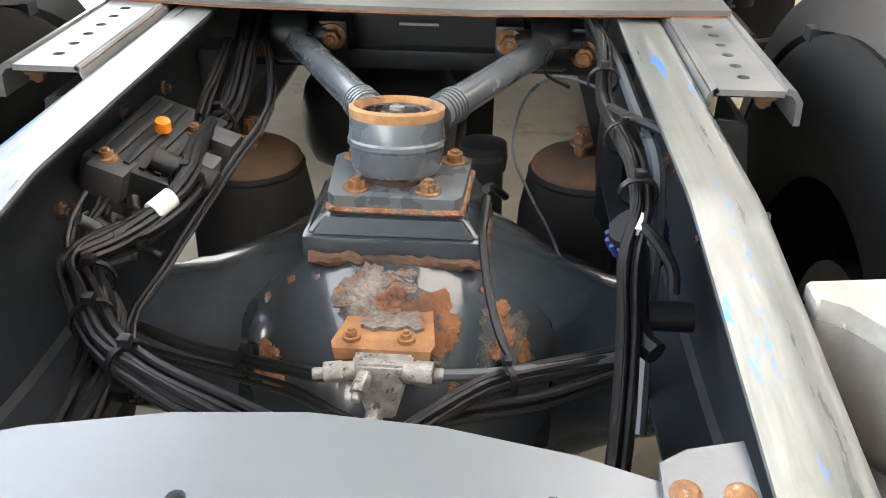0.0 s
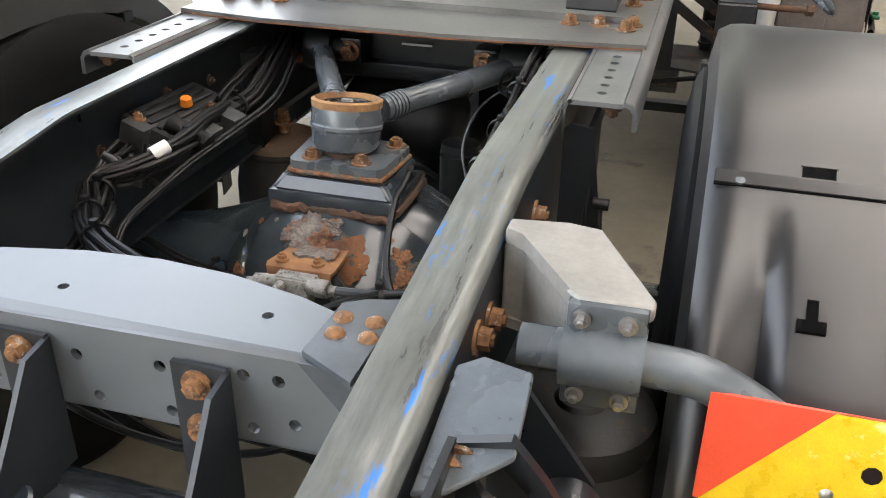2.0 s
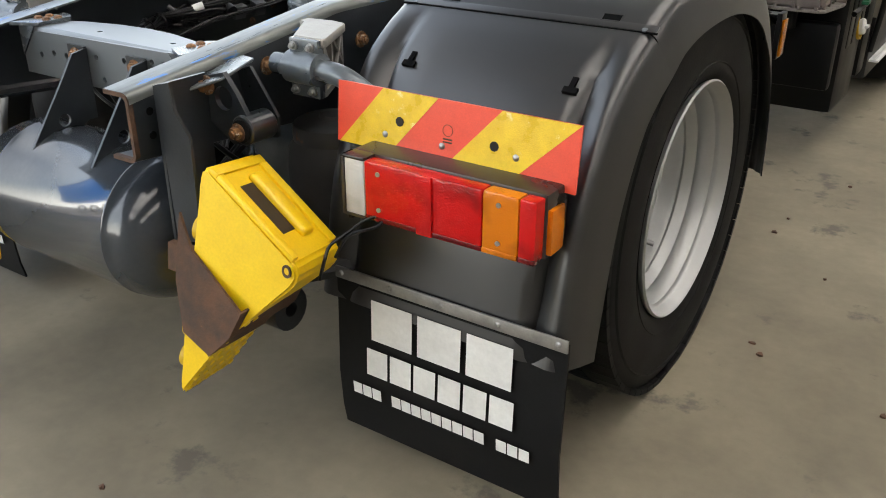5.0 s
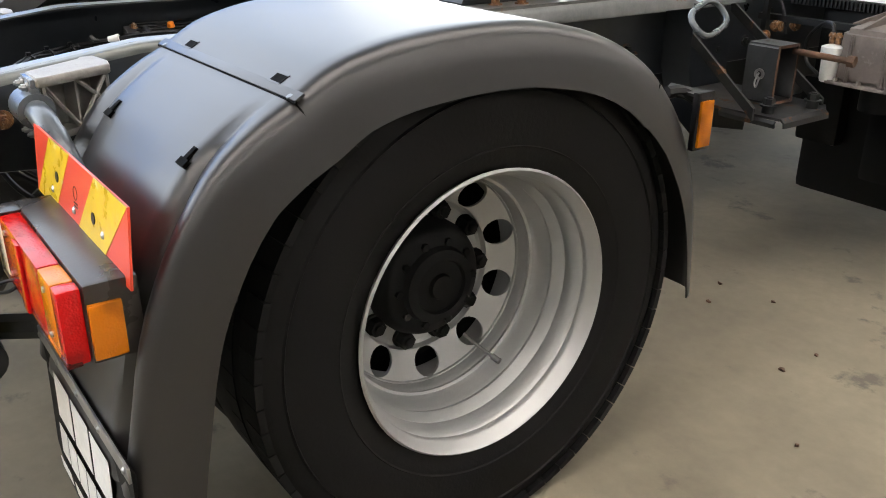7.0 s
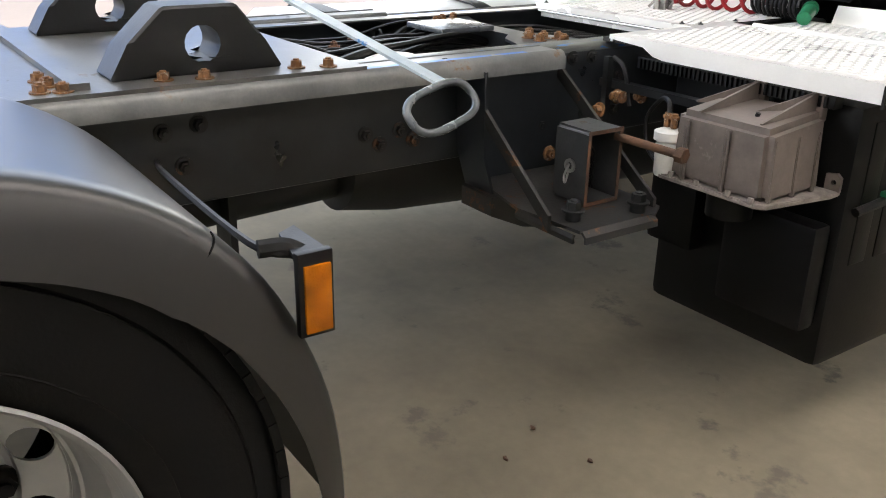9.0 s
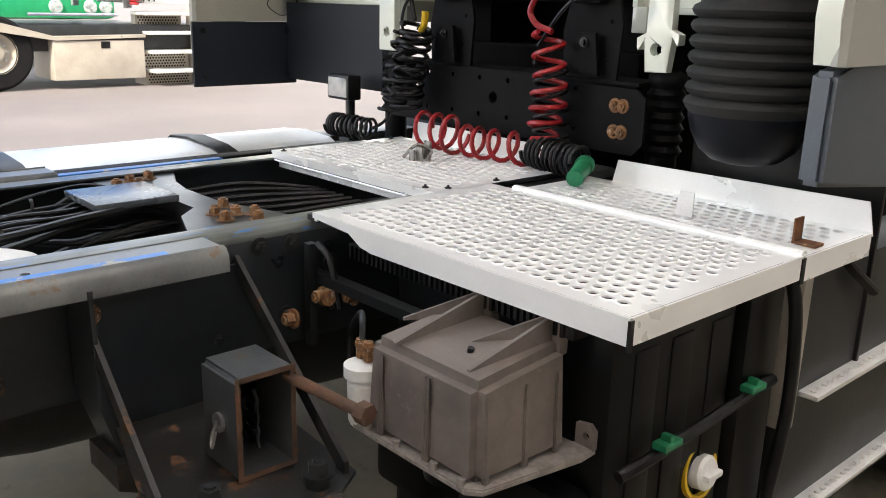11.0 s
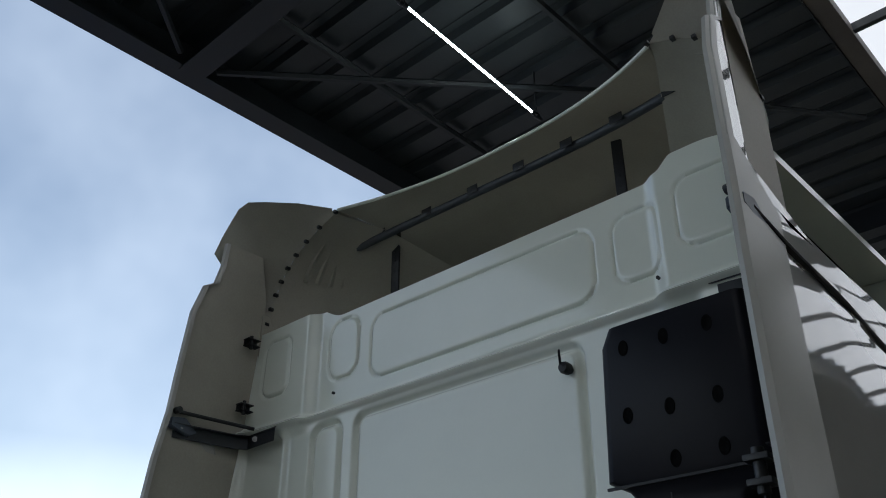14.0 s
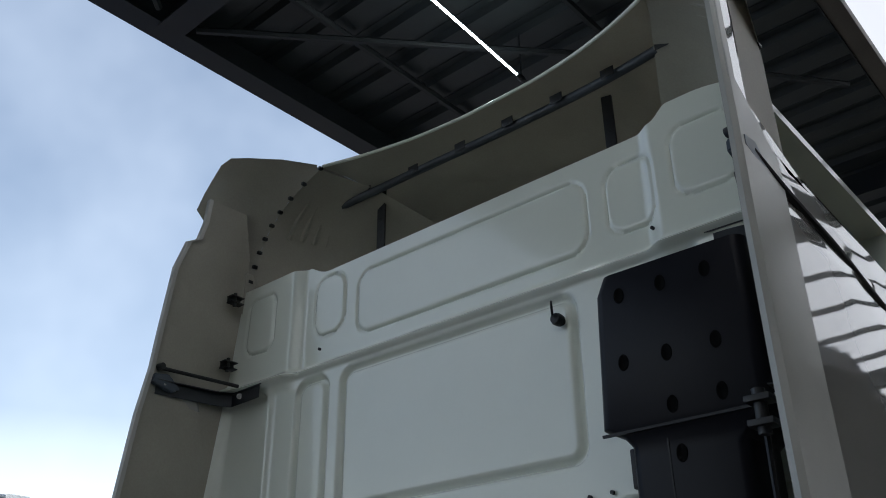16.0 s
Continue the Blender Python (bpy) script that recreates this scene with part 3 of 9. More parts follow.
for k in range(43):
    box(b, RX1 + 0.15, RX1 + 3.4, -13.39 + 1.09 * k, -13.345 + 1.09 * k, RZ + 0.02, RZ + 0.086)
for yb in (-8.0, -2.4, 3.12, 8.7, 14.3, 20.0):
    box(b, RX0 + 0.1, 14, yb - 0.011, yb + 0.011, RZ - 0.27, RZ - 0.012)
    box(b, RX0 + 0.1, 14, yb - 0.09, yb + 0.09, RZ - 0.284, RZ - 0.27)
for yb in (-8.0, -2.4, 3.12, 8.7):
    for s in (1, -1):
        hose(b, [(RX0 + 0.2, yb + 0.15 * s, RZ - 0.22), (-0.6, yb + s * 2.3, RZ - 0.20), (RX1 - 0.1, yb + s * 3.9, RZ - 0.18)], 0.026, 6, smooth=False)
for xs in (-1.95, -0.55):
    hose(b, [(xs, -14, RZ - 0.06), (xs, 34, RZ - 0.06)], 0.03, 6, smooth=False)
box(b, RX0 - 0.016, RX0 - 0.008, -14, 34, RZ - 0.262, RZ + 0.10)
box(b, RX1 + 0.002, RX1 + 0.014, -14, 34, RZ - 0.03, RZ + 0.086)
tagged(part("ceiling_beam", b, "steel", angle=20), "dark grey steel roof beams and bracing", "roof beam", kind="structure")
b = bmesh.new()
box(b, RX1 + 0.016, RX1 + 0.15, -14, 34, RZ - 0.015, RZ + 0.086, 0.006)
tagged(part("ceiling_edge", b, "edgebeam", angle=20), "brown-grey curb beam along the rooflight", "roof beam", kind="structure")
b = bmesh.new()
for yb in (-8.0, 9.4, 21.0):
    for xb in (7.5,):
        box(b, xb - 0.12, xb + 0.12, yb - 0.12, yb + 0.12, 0, RZ - 0.21)
tagged(part("column", b, "steel", angle=20), "grey steel columns of the canopy", "column", kind="structure")
# unseen plain walls added on the far side and ends to cut stray light
b = bmesh.new()
box(b, 15.5, 15.75, -14, 34, 0, RZ + 0.1)
tagged(part("wall_side", b, "hallwall", angle=20), "unseen plain grey wall added to cut light from the side", "wall", kind="structure")
for nm, y0 in (("wall_back", -14.25), ("wall_front", 34.0)):
    b = bmesh.new()
    box(b, -2.6, 15.75, y0, y0 + 0.25, 0, RZ + 0.1)
    tagged(part(nm, b, "hallwall", angle=20), "unseen plain grey end wall added to cut stray light", "wall", kind="structure")
# tube lamp
for ya, yz in ((3.58, 4.94), (1.90, 3.25)):
    xt = lambda y: -0.955 - 0.055 * (y - 3.58)
    L = thing("tube_lamp", (xt((ya + yz) / 2), (ya + yz) / 2, 5.72), "bright white fluorescent tube hung under the roof", "lamp", "tube lamps")
    b = bmesh.new()
    cyl(b, (xt(ya), ya, 5.72), (xt(yz), yz, 5.72), 0.0085, n=10)
    part("tube", b, "tube", L, "glowing white tube")
    for yy in (ya - 0.045, yz + 0.055):
        b = bmesh.new()
        lathe(b, [(0.0, -0.06), (0.014, -0.06), (0.018, -0.045), (0.018, -0.02), (0.023, -0.015), (0.023, 0.015), (0.018, 0.02), (0.018, 0.045), (0.014, 0.06), (0.0, 0.06)], (xt(yy), yy, 5.72), (0.055, -1, 0), 12)
        hose(b, [(xt(yy), yy, 5.73), (xt(yy), yy, RZ - 0.02)], 0.006, 6, smooth=False)
        part("holder", b, "steel", L)

# ---- truck ----
T = thing("tractor_truck", (0, 1.5, 0), "white sleeper tractor truck with a bare dark grey rear chassis", "truck")

def rail_z(y):
    if y >= -0.36:
        return 0.962, 0.685
    s = (-0.36 - y) / 0.64
    return 0.962 - 0.082 * s, 0.685 + 0.05 * s

for sx in (1, -1):
    ys = [-1.0, -0.85, -0.70, -0.55, -0.44, -0.40, -0.37, -0.34, -0.30, 0.0, 0.5, 1.0, 1.6, 2.2, 2.9, 3.6]
    b = bmesh.new()
    vs, fs = [], []
    for y in ys:
        t, l = rail_z(y)
        r, th = 0.016, 0.008
        outer = [(0.322, t), (0.395 - r, t), (0.395 - r * 0.3, t - r * 0.3), (0.395, t - r), (0.395, l + r), (0.395 - r * 0.3, l + r * 0.3), (0.395 - r, l), (0.322, l)]
        inner = [(0.322, l + th), (0.395 - r, l + th), (0.395 - th, l + r), (0.395 - th, t - r), (0.395 - r, t - th), (0.322, t - th)]
        vs += [(sx * a, y, c) for a, c in outer + inner]
    k = 14
    for i in range(len(ys) - 1):
        fs += [(i * k + j, i * k + (j + 1) % k, (i + 1) * k + (j + 1) % k, (i + 1) * k + j) for j in range(k)]
    for e in (0, (len(ys) - 1) * k):
        for q in ((0, 1, 12, 13), (1, 2, 3, 11, 12), (3, 4, 10, 11), (4, 5, 6, 9, 10), (6, 7, 8, 9)):
            fs.append(tuple(e + i for i in q))
    add(b, vs, fs)
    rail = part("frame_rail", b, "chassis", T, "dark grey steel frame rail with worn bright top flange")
    b = bmesh.new()
    vs, fs = [], []
    for y in ys:
        t, l = rail_z(y)
        vs += [(sx * x, y - 0.0008, t + o) for x, o in ((0.3212, -0.004), (0.3212, 0.0008), (0.380, 0.0008), (0.3905, -0.0035), (0.3958, -0.0125), (0.3958, -0.022))]
    for i in range(len(ys) - 1):
        fs += [(i * 6 + j, i * 6 + j + 1, (i + 1) * 6 + j + 1, (i + 1) * 6 + j) for j in range(5)]
    add(b, vs, fs)
    part("worn_flange", b, "flange", rail, "scuffed bare grey top flange")
    # rusty edge round the open rail end
    b = bmesh.new()
    t, l = rail_z(-1.0)
    strip(b, [(sx * 0.322, t), (sx * 0.379, t), (sx * 0.390, t - 0.005), (sx * 0.3955, t - 0.016), (sx * 0.3955, l + 0.016), (sx * 0.390, l + 0.005), (sx * 0.379, l), (sx * 0.322, l)][::-sx], "y", -1.0035, -0.992, 0.0085)
    part("rust_edge", b, "rustdark", rail, "rusty cut end of the rail")
    # bolts on the outer web
    bolts(rail, [(sx * 0.396, y, z) for y, z in ((-0.28, 0.86), (-0.47, 0.83), (-0.56, 0.85), (-0.62, 0.86), (-0.68, 0.83))], (sx, 0, 0), 0.014, 0.014)
    bolts(rail, [(sx * 0.396, y, z) for y, z in ((0.62, 0.86), (0.66, 0.78), (0.70, 0.87), (1.12, 0.79), (1.16, 0.76), (1.22, 0.79), (1.26, 0.76), (1.69, 0.92), (1.69, 0.745), (1.80, 0.924), (1.875, 0.922), (1.98, 0.86), (1.98, 0.76), (1.86, 0.76))], (sx, 0, 0), 0.014, 0.012, "dirty")
    bolts(rail, [(sx * 0.386, y, z) for y, z in ((-0.05, 0.85), (0.0, 0.88), (0.05, 0.82), (0.16, 0.86), (0.2, 0.80), (0.1, 0.76), (-0.22, 0.84))], (-sx, 0, 0), 0.008, 0.007, "rustdark")
    # web holes are flat discs, their shade put in as black
    for zz in (0.835, 0.785):
        b = bmesh.new()
        plate(b, circle2((-0.955, zz), 0.0085, 12), "x", *sorted((sx * 0.3945, sx * 0.3962)))
        part("web_hole", b, "void", rail)
    # perforated support angle outside the rail
    b = bmesh.new()
    hy = [-0.020 + 0.0468 * i for i in range(6)] + [1.319]
    plate(b, [(sx * 0.402, -0.070), (sx * 0.490, -0.070), (sx * 0.490, 1.665), (sx * 0.402, 1.665)], "z", 0.962, 0.970, [circle2((sx * 0.450, y), 0.0085, 10) for y in hy])
    strip(b, [(0.490, 0.966), (0.500, 0.963), (0.506, 0.955), (0.5075, 0.925)], "y", -0.070, 1.665, 0.008)
    strip(b, [(0.410, 0.966), (0.403, 0.962), (0.400, 0.952), (0.400, 0.90)], "y", -0.070, 1.665, -0.007)
    if sx < 0:
        for v in b.verts:
            if v.co.x > 0:
                v.co.x = -v.co.x
    part("support_angle", b, "rail", T, "perforated grey steel angle with rusty edges")
    if sx > 0:
        b = bmesh.new()
        strip(b, [(0.4625, 0.9708), (0.4895, 0.9708)], "y", 0.98, 1.56, 0.0008)
        part("paint_strip", b, "blue", T, "worn blue paint along the support angle")
    b = bmesh.new()
    box(b, *sorted((sx * 0.3975, sx * 0.4045)), -0.068, 0.25, 0.9610, 0.9675)
    part("rust_seam", b, "rustdark", T, "rusty seam between rail and angle")
    # hanger plate below the angle end
    b = bmesh.new()
    plate(b, [(sx * x, z) for x, z in ((0.402, 0.925), (0.412, 0.935), (0.448, 0.930), (0.472, 0.78), (0.470, 0.70), (0.45, 0.66), (0.402, 0.66))], "y", -0.085, -0.077)
    box(b, *sorted((sx * 0.44, sx * 0.448)), -0.077, 0.05, 0.66, 0.93)
    hg = part("hanger_plate", b, "chassis", T)
    bolts(hg, [(sx * 0.472, -0.045, 0.956)], (0, 0, -1), 0.011, 0.010, "rustdark")
    b = bmesh.new()
    cyl(b, (sx * 0.474, -0.115, 0.815), (sx * 0.482, -0.135, 0.725), 0.004, n=8)
    for q in ((0.474, -0.115, 0.815), (0.482, -0.135, 0.725)):
        cyl(b, (sx * (q[0] - 0.012), q[1], q[2]), (sx * (q[0] + 0.014), q[1], q[2]), 0.010, n=12)
    hose(b, [(sx * 0.455, -0.11, 0.84), (sx * 0.452, -0.13, 0.80), (sx * 0.450, -0.14, 0.74)], 0.0035, 6)
    part("levelling_rod", b, "dirty", hg, "small grimy levelling rod")

# rear cross member with gusset plates and tank brackets
b = bmesh.new()
holes = [circle2((x, z), 0.0075, 10) for x, z in ((-0.245, 0.83), (-0.19, 0.84), (-0.14, 0.84), (-0.02, 0.852), (0.0, 0.80), (-0.14, 0.80), (0.085, 0.858), (0.185, 0.868), (0.225, 0.868), (0.092, 0.80), (0.19, 0.80), (0.24, 0.815))]
plate(b, [(-0.318, 0.776), (0.318, 0.786), (0.318, 0.880), (0.285, 0.898), (-0.285, 0.888), (-0.318, 0.870)], "y", -0.772, -0.764, holes)
top = [(-0.318, -0.700), (-0.20, -0.655), (-0.10, -0.632), (0.0, -0.624), (0.10, -0.632), (0.20, -0.655), (0.318, -0.700), (0.318, -0.756), (-0.318, -0.756)]
plate(b, top, "z", 0.890, 0.898, [circle2(p, 0.007, 10) for p in ((0.181, -0.702), (-0.07, -0.715))])
strip(b, [(-0.756, 0.898), (-0.765, 0.895), (-0.771, 0.886)], "x", -0.285, 0.285, 0.007)
strip(b, [(-0.70, 0.79), (-0.764, 0.779)], "x", -0.30, 0.30, 0.007)
xm = part("cross_member", b, "xmember", T, "grey painted pressed steel cross member")
for sx in (1, -1):
    b = bmesh.new()
    o = [(0.250, -0.764), (0.316, -0.800), (0.318, -0.640), (0.275, -0.652), (0.254, -0.667)]
    plate(b, [(sx * x, y) for x, y in o], "z", 0.899, 0.907)
    g = part("gusset_plate", b, "grey", xm)
    for x, y in ((0.267, -0.695), (0.270, -0.726), (0.303, -0.695), (0.306, -0.725)):
        b = bmesh.new()
        lathe(b, [(0.0, 0.007), (0.006, 0.0065), (0.010, 0.004), (0.0115, 0.0)], (sx * x, y, 0.9065), (0, 0, 1), 16)
        part("rivet", b, "bolt", g)
    # bent ear that folds down over the front of the member
    b = bmesh.new()
    plate(b, [(sx * 0.250, 0.900), (sx * 0.316, 0.900), (sx * 0.316, 0.822)], "y", -0.7765, -0.7725)
    part("gusset_ear", b, "grey", g)
for xb in (-0.085, 0.135):
    b = bmesh.new()
    o = [(-0.775, 0.872), (-0.815, 0.865), (-0.86, 0.80), (-0.992, 0.622), (-1.014, 0.596), (-1.016, 0.580), (-1.004, 0.574), (-0.985, 0.585), (-0.96, 0.605), (-0.885, 0.65), (-0.80, 0.70), (-0.775, 0.70)]
    plate(b, o, "x", xb + 0.030, xb + 0.037, [circle2((-0.865, 0.715), 0.016, 14)])
    box(b, xb - 0.03, xb + 0.034, -0.781, -0.774, 0.70, 0.875)
    g = part("tank_bracket", b, "chassis", T, "dark grey triangular tank bracket plate")
    bolts(g, [(xb, -0.782, 0.852), (xb, -0.782, 0.795)], (0, -1, 0), 0.012, 0.010)

# air tank
b = bmesh.new()
R = 0.172
prof = [(0.0, -0.275), (0.06, -0.272), (0.12, -0.255), (0.155, -0.225), (0.170, -0.185), (R, -0.15), (R + 0.002, -0.148), (R + 0.002, -0.143), (R, -0.14), (R, 0.265), (R + 0.002, 0.268), (R + 0.002, 0.273), (R, 0.275), (0.170, 0.31), (0.155, 0.35), (0.12, 0.38), (0.06, 0.397), (0.0, 0.40)]
lathe(b, prof, (0, -0.862, 0.525), (1, 0, 0), 48)
tank = part("air_tank", b, "tankpaint", T, "glossy dark grey cylindrical steel air tank", angle=50)
b = bmesh.new()
cyl(b, (0.395, -0.862, 0.50), (0.42, -0.862, 0.50), 0.018, n=12)
hexbolt(b, (0.42, -0.862, 0.50), (1, 0, 0), 0.015, 0.01)
part("drain_valve", b, "zinc", tank)

# plates and brackets at the rail end
for sx in (1, -1):
    b = bmesh.new()
    o = [(0.428, 0.895), (0.470, 0.905), (0.476, 0.85), (0.512, 0.80), (0.508, 0.60), (0.505, 0.575), (0.435, 0.56)]
    plate(b, [(sx * x, z) for x, z in o], "y", -0.960, -0.953)
    box(b, *sorted((sx * 0.422, sx * 0.430)), -0.960, -0.83, 0.56, 0.893)
    part("end_bracket", b, "chassis", T, "folded dark grey end bracket")
    b = bmesh.new()
    o = [(0.425, 0.885), (0.480, 0.900), (0.512, 0.86), (0.550, 0.80), (0.535, 0.755), (0.49, 0.75), (0.43, 0.79)]
    plate(b, [(sx * x, z) for x, z in o], "y", -0.830, -0.818, [circle2((sx * 0.475, 0.845), 0.026, 18)])
    hk = part("hook_bracket", b, "chassis", T, "folded bracket with a round hole and rubber bush")
    b = bmesh.new()
    plate(b, [(sx * x, y) for x, y in ((0.402, -0.880), (0.434, -0.876), (0.486, -0.838), (0.482, -0.740), (0.428, -0.718), (0.402, -0.730))], "z", 0.0, 0.007)
    for v in b.verts:
        v.co.z += 0.905 + 0.2 * (abs(v.co.x) - 0.481) + 0.233 * (v.co.y + 0.744)
    bmesh.ops.bevel(b, geom=b.edges[:], offset=0.002, segments=1, affect='EDGES')
    part("top_plate", b, "grey", hk, "pale grey folded top plate")
    b = bmesh.new()
    cyl(b, (sx * 0.530, -0.838, 0.787), (sx * 0.530, -0.765, 0.787), 0.032, n=24)
    bmesh.ops.bevel(b, geom=b.edges[:], offset=0.003, segments=1, affect='EDGES')
    part("bush", b, "chassis", hk, "grey steel bush")
    b = bmesh.new()
    cyl(b, (sx * 0.530, -0.842, 0.787), (sx * 0.530, -0.760, 0.787), 0.024, n=20)
    part("bush_rubber", b, "rubber", hk)
    b = bmesh.new()
    plate(b, [(sx * x, z) for x, z in ((0.445, 0.885), (0.482, 0.898), (0.552, 0.80), (0.548, 0.755), (0.515, 0.745), (0.46, 0.80))], "y", -0.756, -0.748)
    part("bracket_leg", b, "chassis", hk)
    # rear air spring standing on its trailing arm
    b = bmesh.new()
    lathe(b, [(0.0, 0.010), (0.030, 0.010), (0.034, 0.004), (0.080, 0.0), (0.094, -0.008), (0.098, -0.022), (0.096, -0.05)], (sx * 0.512, -0.535, 0.735), (0, 0, 1), 32)
    sp = part("air_spring", b, "dirty", T, "black rubber air spring with a rusty top plate")
    b = bmesh.new()
    lathe(b, [(0.094, 0.0), (0.108, -0.02), (0.114, -0.07), (0.113, -0.20), (0.104, -0.235), (0.088, -0.25), (0.088, -0.31), (0.0, -0.31)], (sx * 0.512, -0.535, 0.692), (0, 0, 1), 32)
    part("rubber_bellow", b, "bellow", sp)
    b = bmesh.new()
    vs = [(x, y, z + dz) for y, z, hw in ((-0.64, 0.38, 0.06), (-0.40, 0.37, 0.05), (-0.12, 0.385, 0.045), (0.12, 0.385, 0.045)) for x, dz in ((sx * 0.512 - hw, 0.022), (sx * 0.512 + hw, 0.022), (sx * 0.512 + hw, -0.022), (sx * 0.512 - hw, -0.022))]
    fs = [(0, 1, 2, 3), (15, 14, 13, 12)]
    for o in (0, 4, 8):
        fs += [(o + i, o + 4 + i, o + 4 + (i + 1) % 4, o + (i + 1) % 4) for i in range(4)]
    add(b, vs, fs)
    bmesh.ops.recalc_face_normals(b, faces=b.faces[:])
    bmesh.ops.bevel(b, geom=b.edges[:], offset=0.005, segments=1, affect='EDGES')
    part("trailing_arm", b, "dark", T, "dark forged trailing arm under the air spring")
    bolts(hk, [(sx * 0.521, -0.840, 0.783), (sx * 0.435, -0.835, 0.868)], (0, -1, 0), 0.0135, 0.014)
    # casting that carries the mudguard pipe
    top = [(0.400, -0.478), (0.470, -0.468), (0.512, -0.476), (0.586, -0.626), (0.584, -0.640), (0.505, -0.642), (0.494, -0.63), (0.425, -0.515), (0.400, -0.51)]
    low = [(0.400, -0.475), (0.470, -0.470), (0.500, -0.480), (0.570, -0.615), (0.580, -0.638), (0.510, -0.640), (0.500, -0.62), (0.440, -0.525), (0.400, -0.52)]
    core = [(0.400, -0.480), (0.425, -0.482), (0.455, -0.505), (0.528, -0.630), (0.526, -0.640), (0.505, -0.641), (0.494, -0.628), (0.428, -0.518), (0.400, -0.512)]
    cast = None
    for nm, o, za, zb in (("mudguard_casting", core, 0.829, 0.926), ("top_flange", top, 0.926, 0.946), ("bottom_flange", low, 0.815, 0.829)):
        sub = bmesh.new()
        plate(sub, [(sx * x, y) for x, y in o], "z", za, zb)
        bmesh.ops.bevel(sub, geom=sub.edges[:], offset=0.003, segments=1, affect='EDGES')
        if cast is None:
            cast = part(nm, sub, "cast_alu", T, "pale dull cast aluminium mudguard support")
        else:
            part(nm, sub, "cast_alu", cast)
    # open outer side, stiffened by upright and diagonal ribs
    pa, pm, pz = (0.503, -0.484), (0.538, -0.556), (0.574, -0.626)
    for (xa, ya), (xb, yb), za, zb in ((pa, pa, 0.826, 0.930), (pz, pz, 0.826, 0.930), (pa, pm, 0.929, 0.827), (pm, pz, 0.827, 0.929), (pa, pm, 0.86, 0.929)):
        sub = bmesh.new()
        hose(sub, [(sx * xa, ya, za), (sx * xb, yb, zb)], 0.0048, 6, smooth=False)
        part("rib", sub, "cast_alu", cast)
    for (xa, ya), (xb, yb) in (((0.455, -0.505), pa), ((0.49, -0.57), pm)):
        sub = bmesh.new()
        add(sub, [(sx * x, y + dy, z) for z in (0.828, 0.928) for dy in (-0.002, 0.002) for x, y in ((xa, ya), (xb, yb))], [(0, 1, 3, 2), (4, 6, 7, 5), (0, 4, 5, 1), (2, 3, 7, 6), (0, 2, 6, 4), (1, 5, 7, 3)])
        part("web", sub, "cast_alu", cast)
    b = bmesh.new()
    for zz in (0.927, 0.832):
        box(b, *sorted((sx * 0.497, sx * 0.580)), -0.650, -0.632, zz - 0.016, zz + 0.016, 0.004)
    cyl(b, (sx * 0.496, -0.645, 0.88), (sx * 0.581, -0.645, 0.88), 0.036, n=20)
    cl2 = part("pipe_clamp", b, "grey", cast, "grey clamp with pale bolts and rusty rim")
    bolts(cl2, [(sx * 0.513, -0.652, 0.927), (sx * 0.561, -0.652, 0.927), (sx * 0.513, -0.652, 0.832), (sx * 0.561, -0.652, 0.832)], (0, -1, 0), 0.0068, 0.008, "zinc")
    b = bmesh.new()
    hose(b, [(sx * 0.45, -0.645, 0.88), (sx * 0.58, -0.645, 0.88), (sx * 0.64, -0.645, 0.875), (sx * 0.70, -0.64, 0.845), (sx * 0.80, -0.63, 0.78), (sx * 1.05, -0.62, 0.76)], 0.024, 14)
    part("mudguard_pipe", b, "grey", cast)

# ---- rear axle ----
AX = bmesh.new()
prof = []
for s in range(-20, 21):
    x = s * 0.05
    r = 0.105 + 0.156 * math.exp(-(x / 0.235) ** 2 * 0.9)
    prof.append((r, x))
lathe(AX, prof, (0.01, 0.0, 0.50), (1, 0, 0), 40)
for v in AX.verts:
    d = abs(v.co.x)
    if v.co.y < 0:
        v.co.y *= 1.0 + 0.10 * math.exp(-(d / 0.2) ** 2)
axle = part("rear_axle", AX, "axle", T, "dark grey banjo axle with rust patches")
b = bmesh.new()
COVER = [(0.250, -0.100), (0.257, -0.113), (0.253, -0.128), (0.241, -0.150), (0.220, -0.182), (0.187, -0.216), (0.145, -0.247), (0.085, -0.272), (0.0, -0.284)]
lathe(b, COVER, (0.01, 0.0, 0.50), (0, 1, 0), 48)
part("axle_cover", b, "axle", axle, "domed dark grey differential cover")
def axle_skin(q):
    """Distance from the middle of the axle to its skin along q."""
    lo, hi = 0.10, 0.42
    for _ in range(13):
        s = (lo + hi) / 2
        x, y, z = q.x * s, q.y * s, q.z * s
        e = math.exp(-((x + 0.01) / 0.235) ** 2 * 0.9)
        yy = y / (1.0 + 0.10 * math.exp(-(x / 0.2) ** 2)) if y < 0 else y
        inside = yy * yy + z * z < (0.105 + 0.156 * e) ** 2
        if not inside and -0.284 < y < -0.105:
            for (r0, y0), (r1, y1) in zip(COVER, COVER[1:]):
                if y1 <= y <= y0:
                    inside = math.hypot(x, z) < r0 + (r1 - r0) * (y - y0) / (y1 - y0)
                    break
        lo, hi = (s, hi) if inside else (lo, s)
    return lo

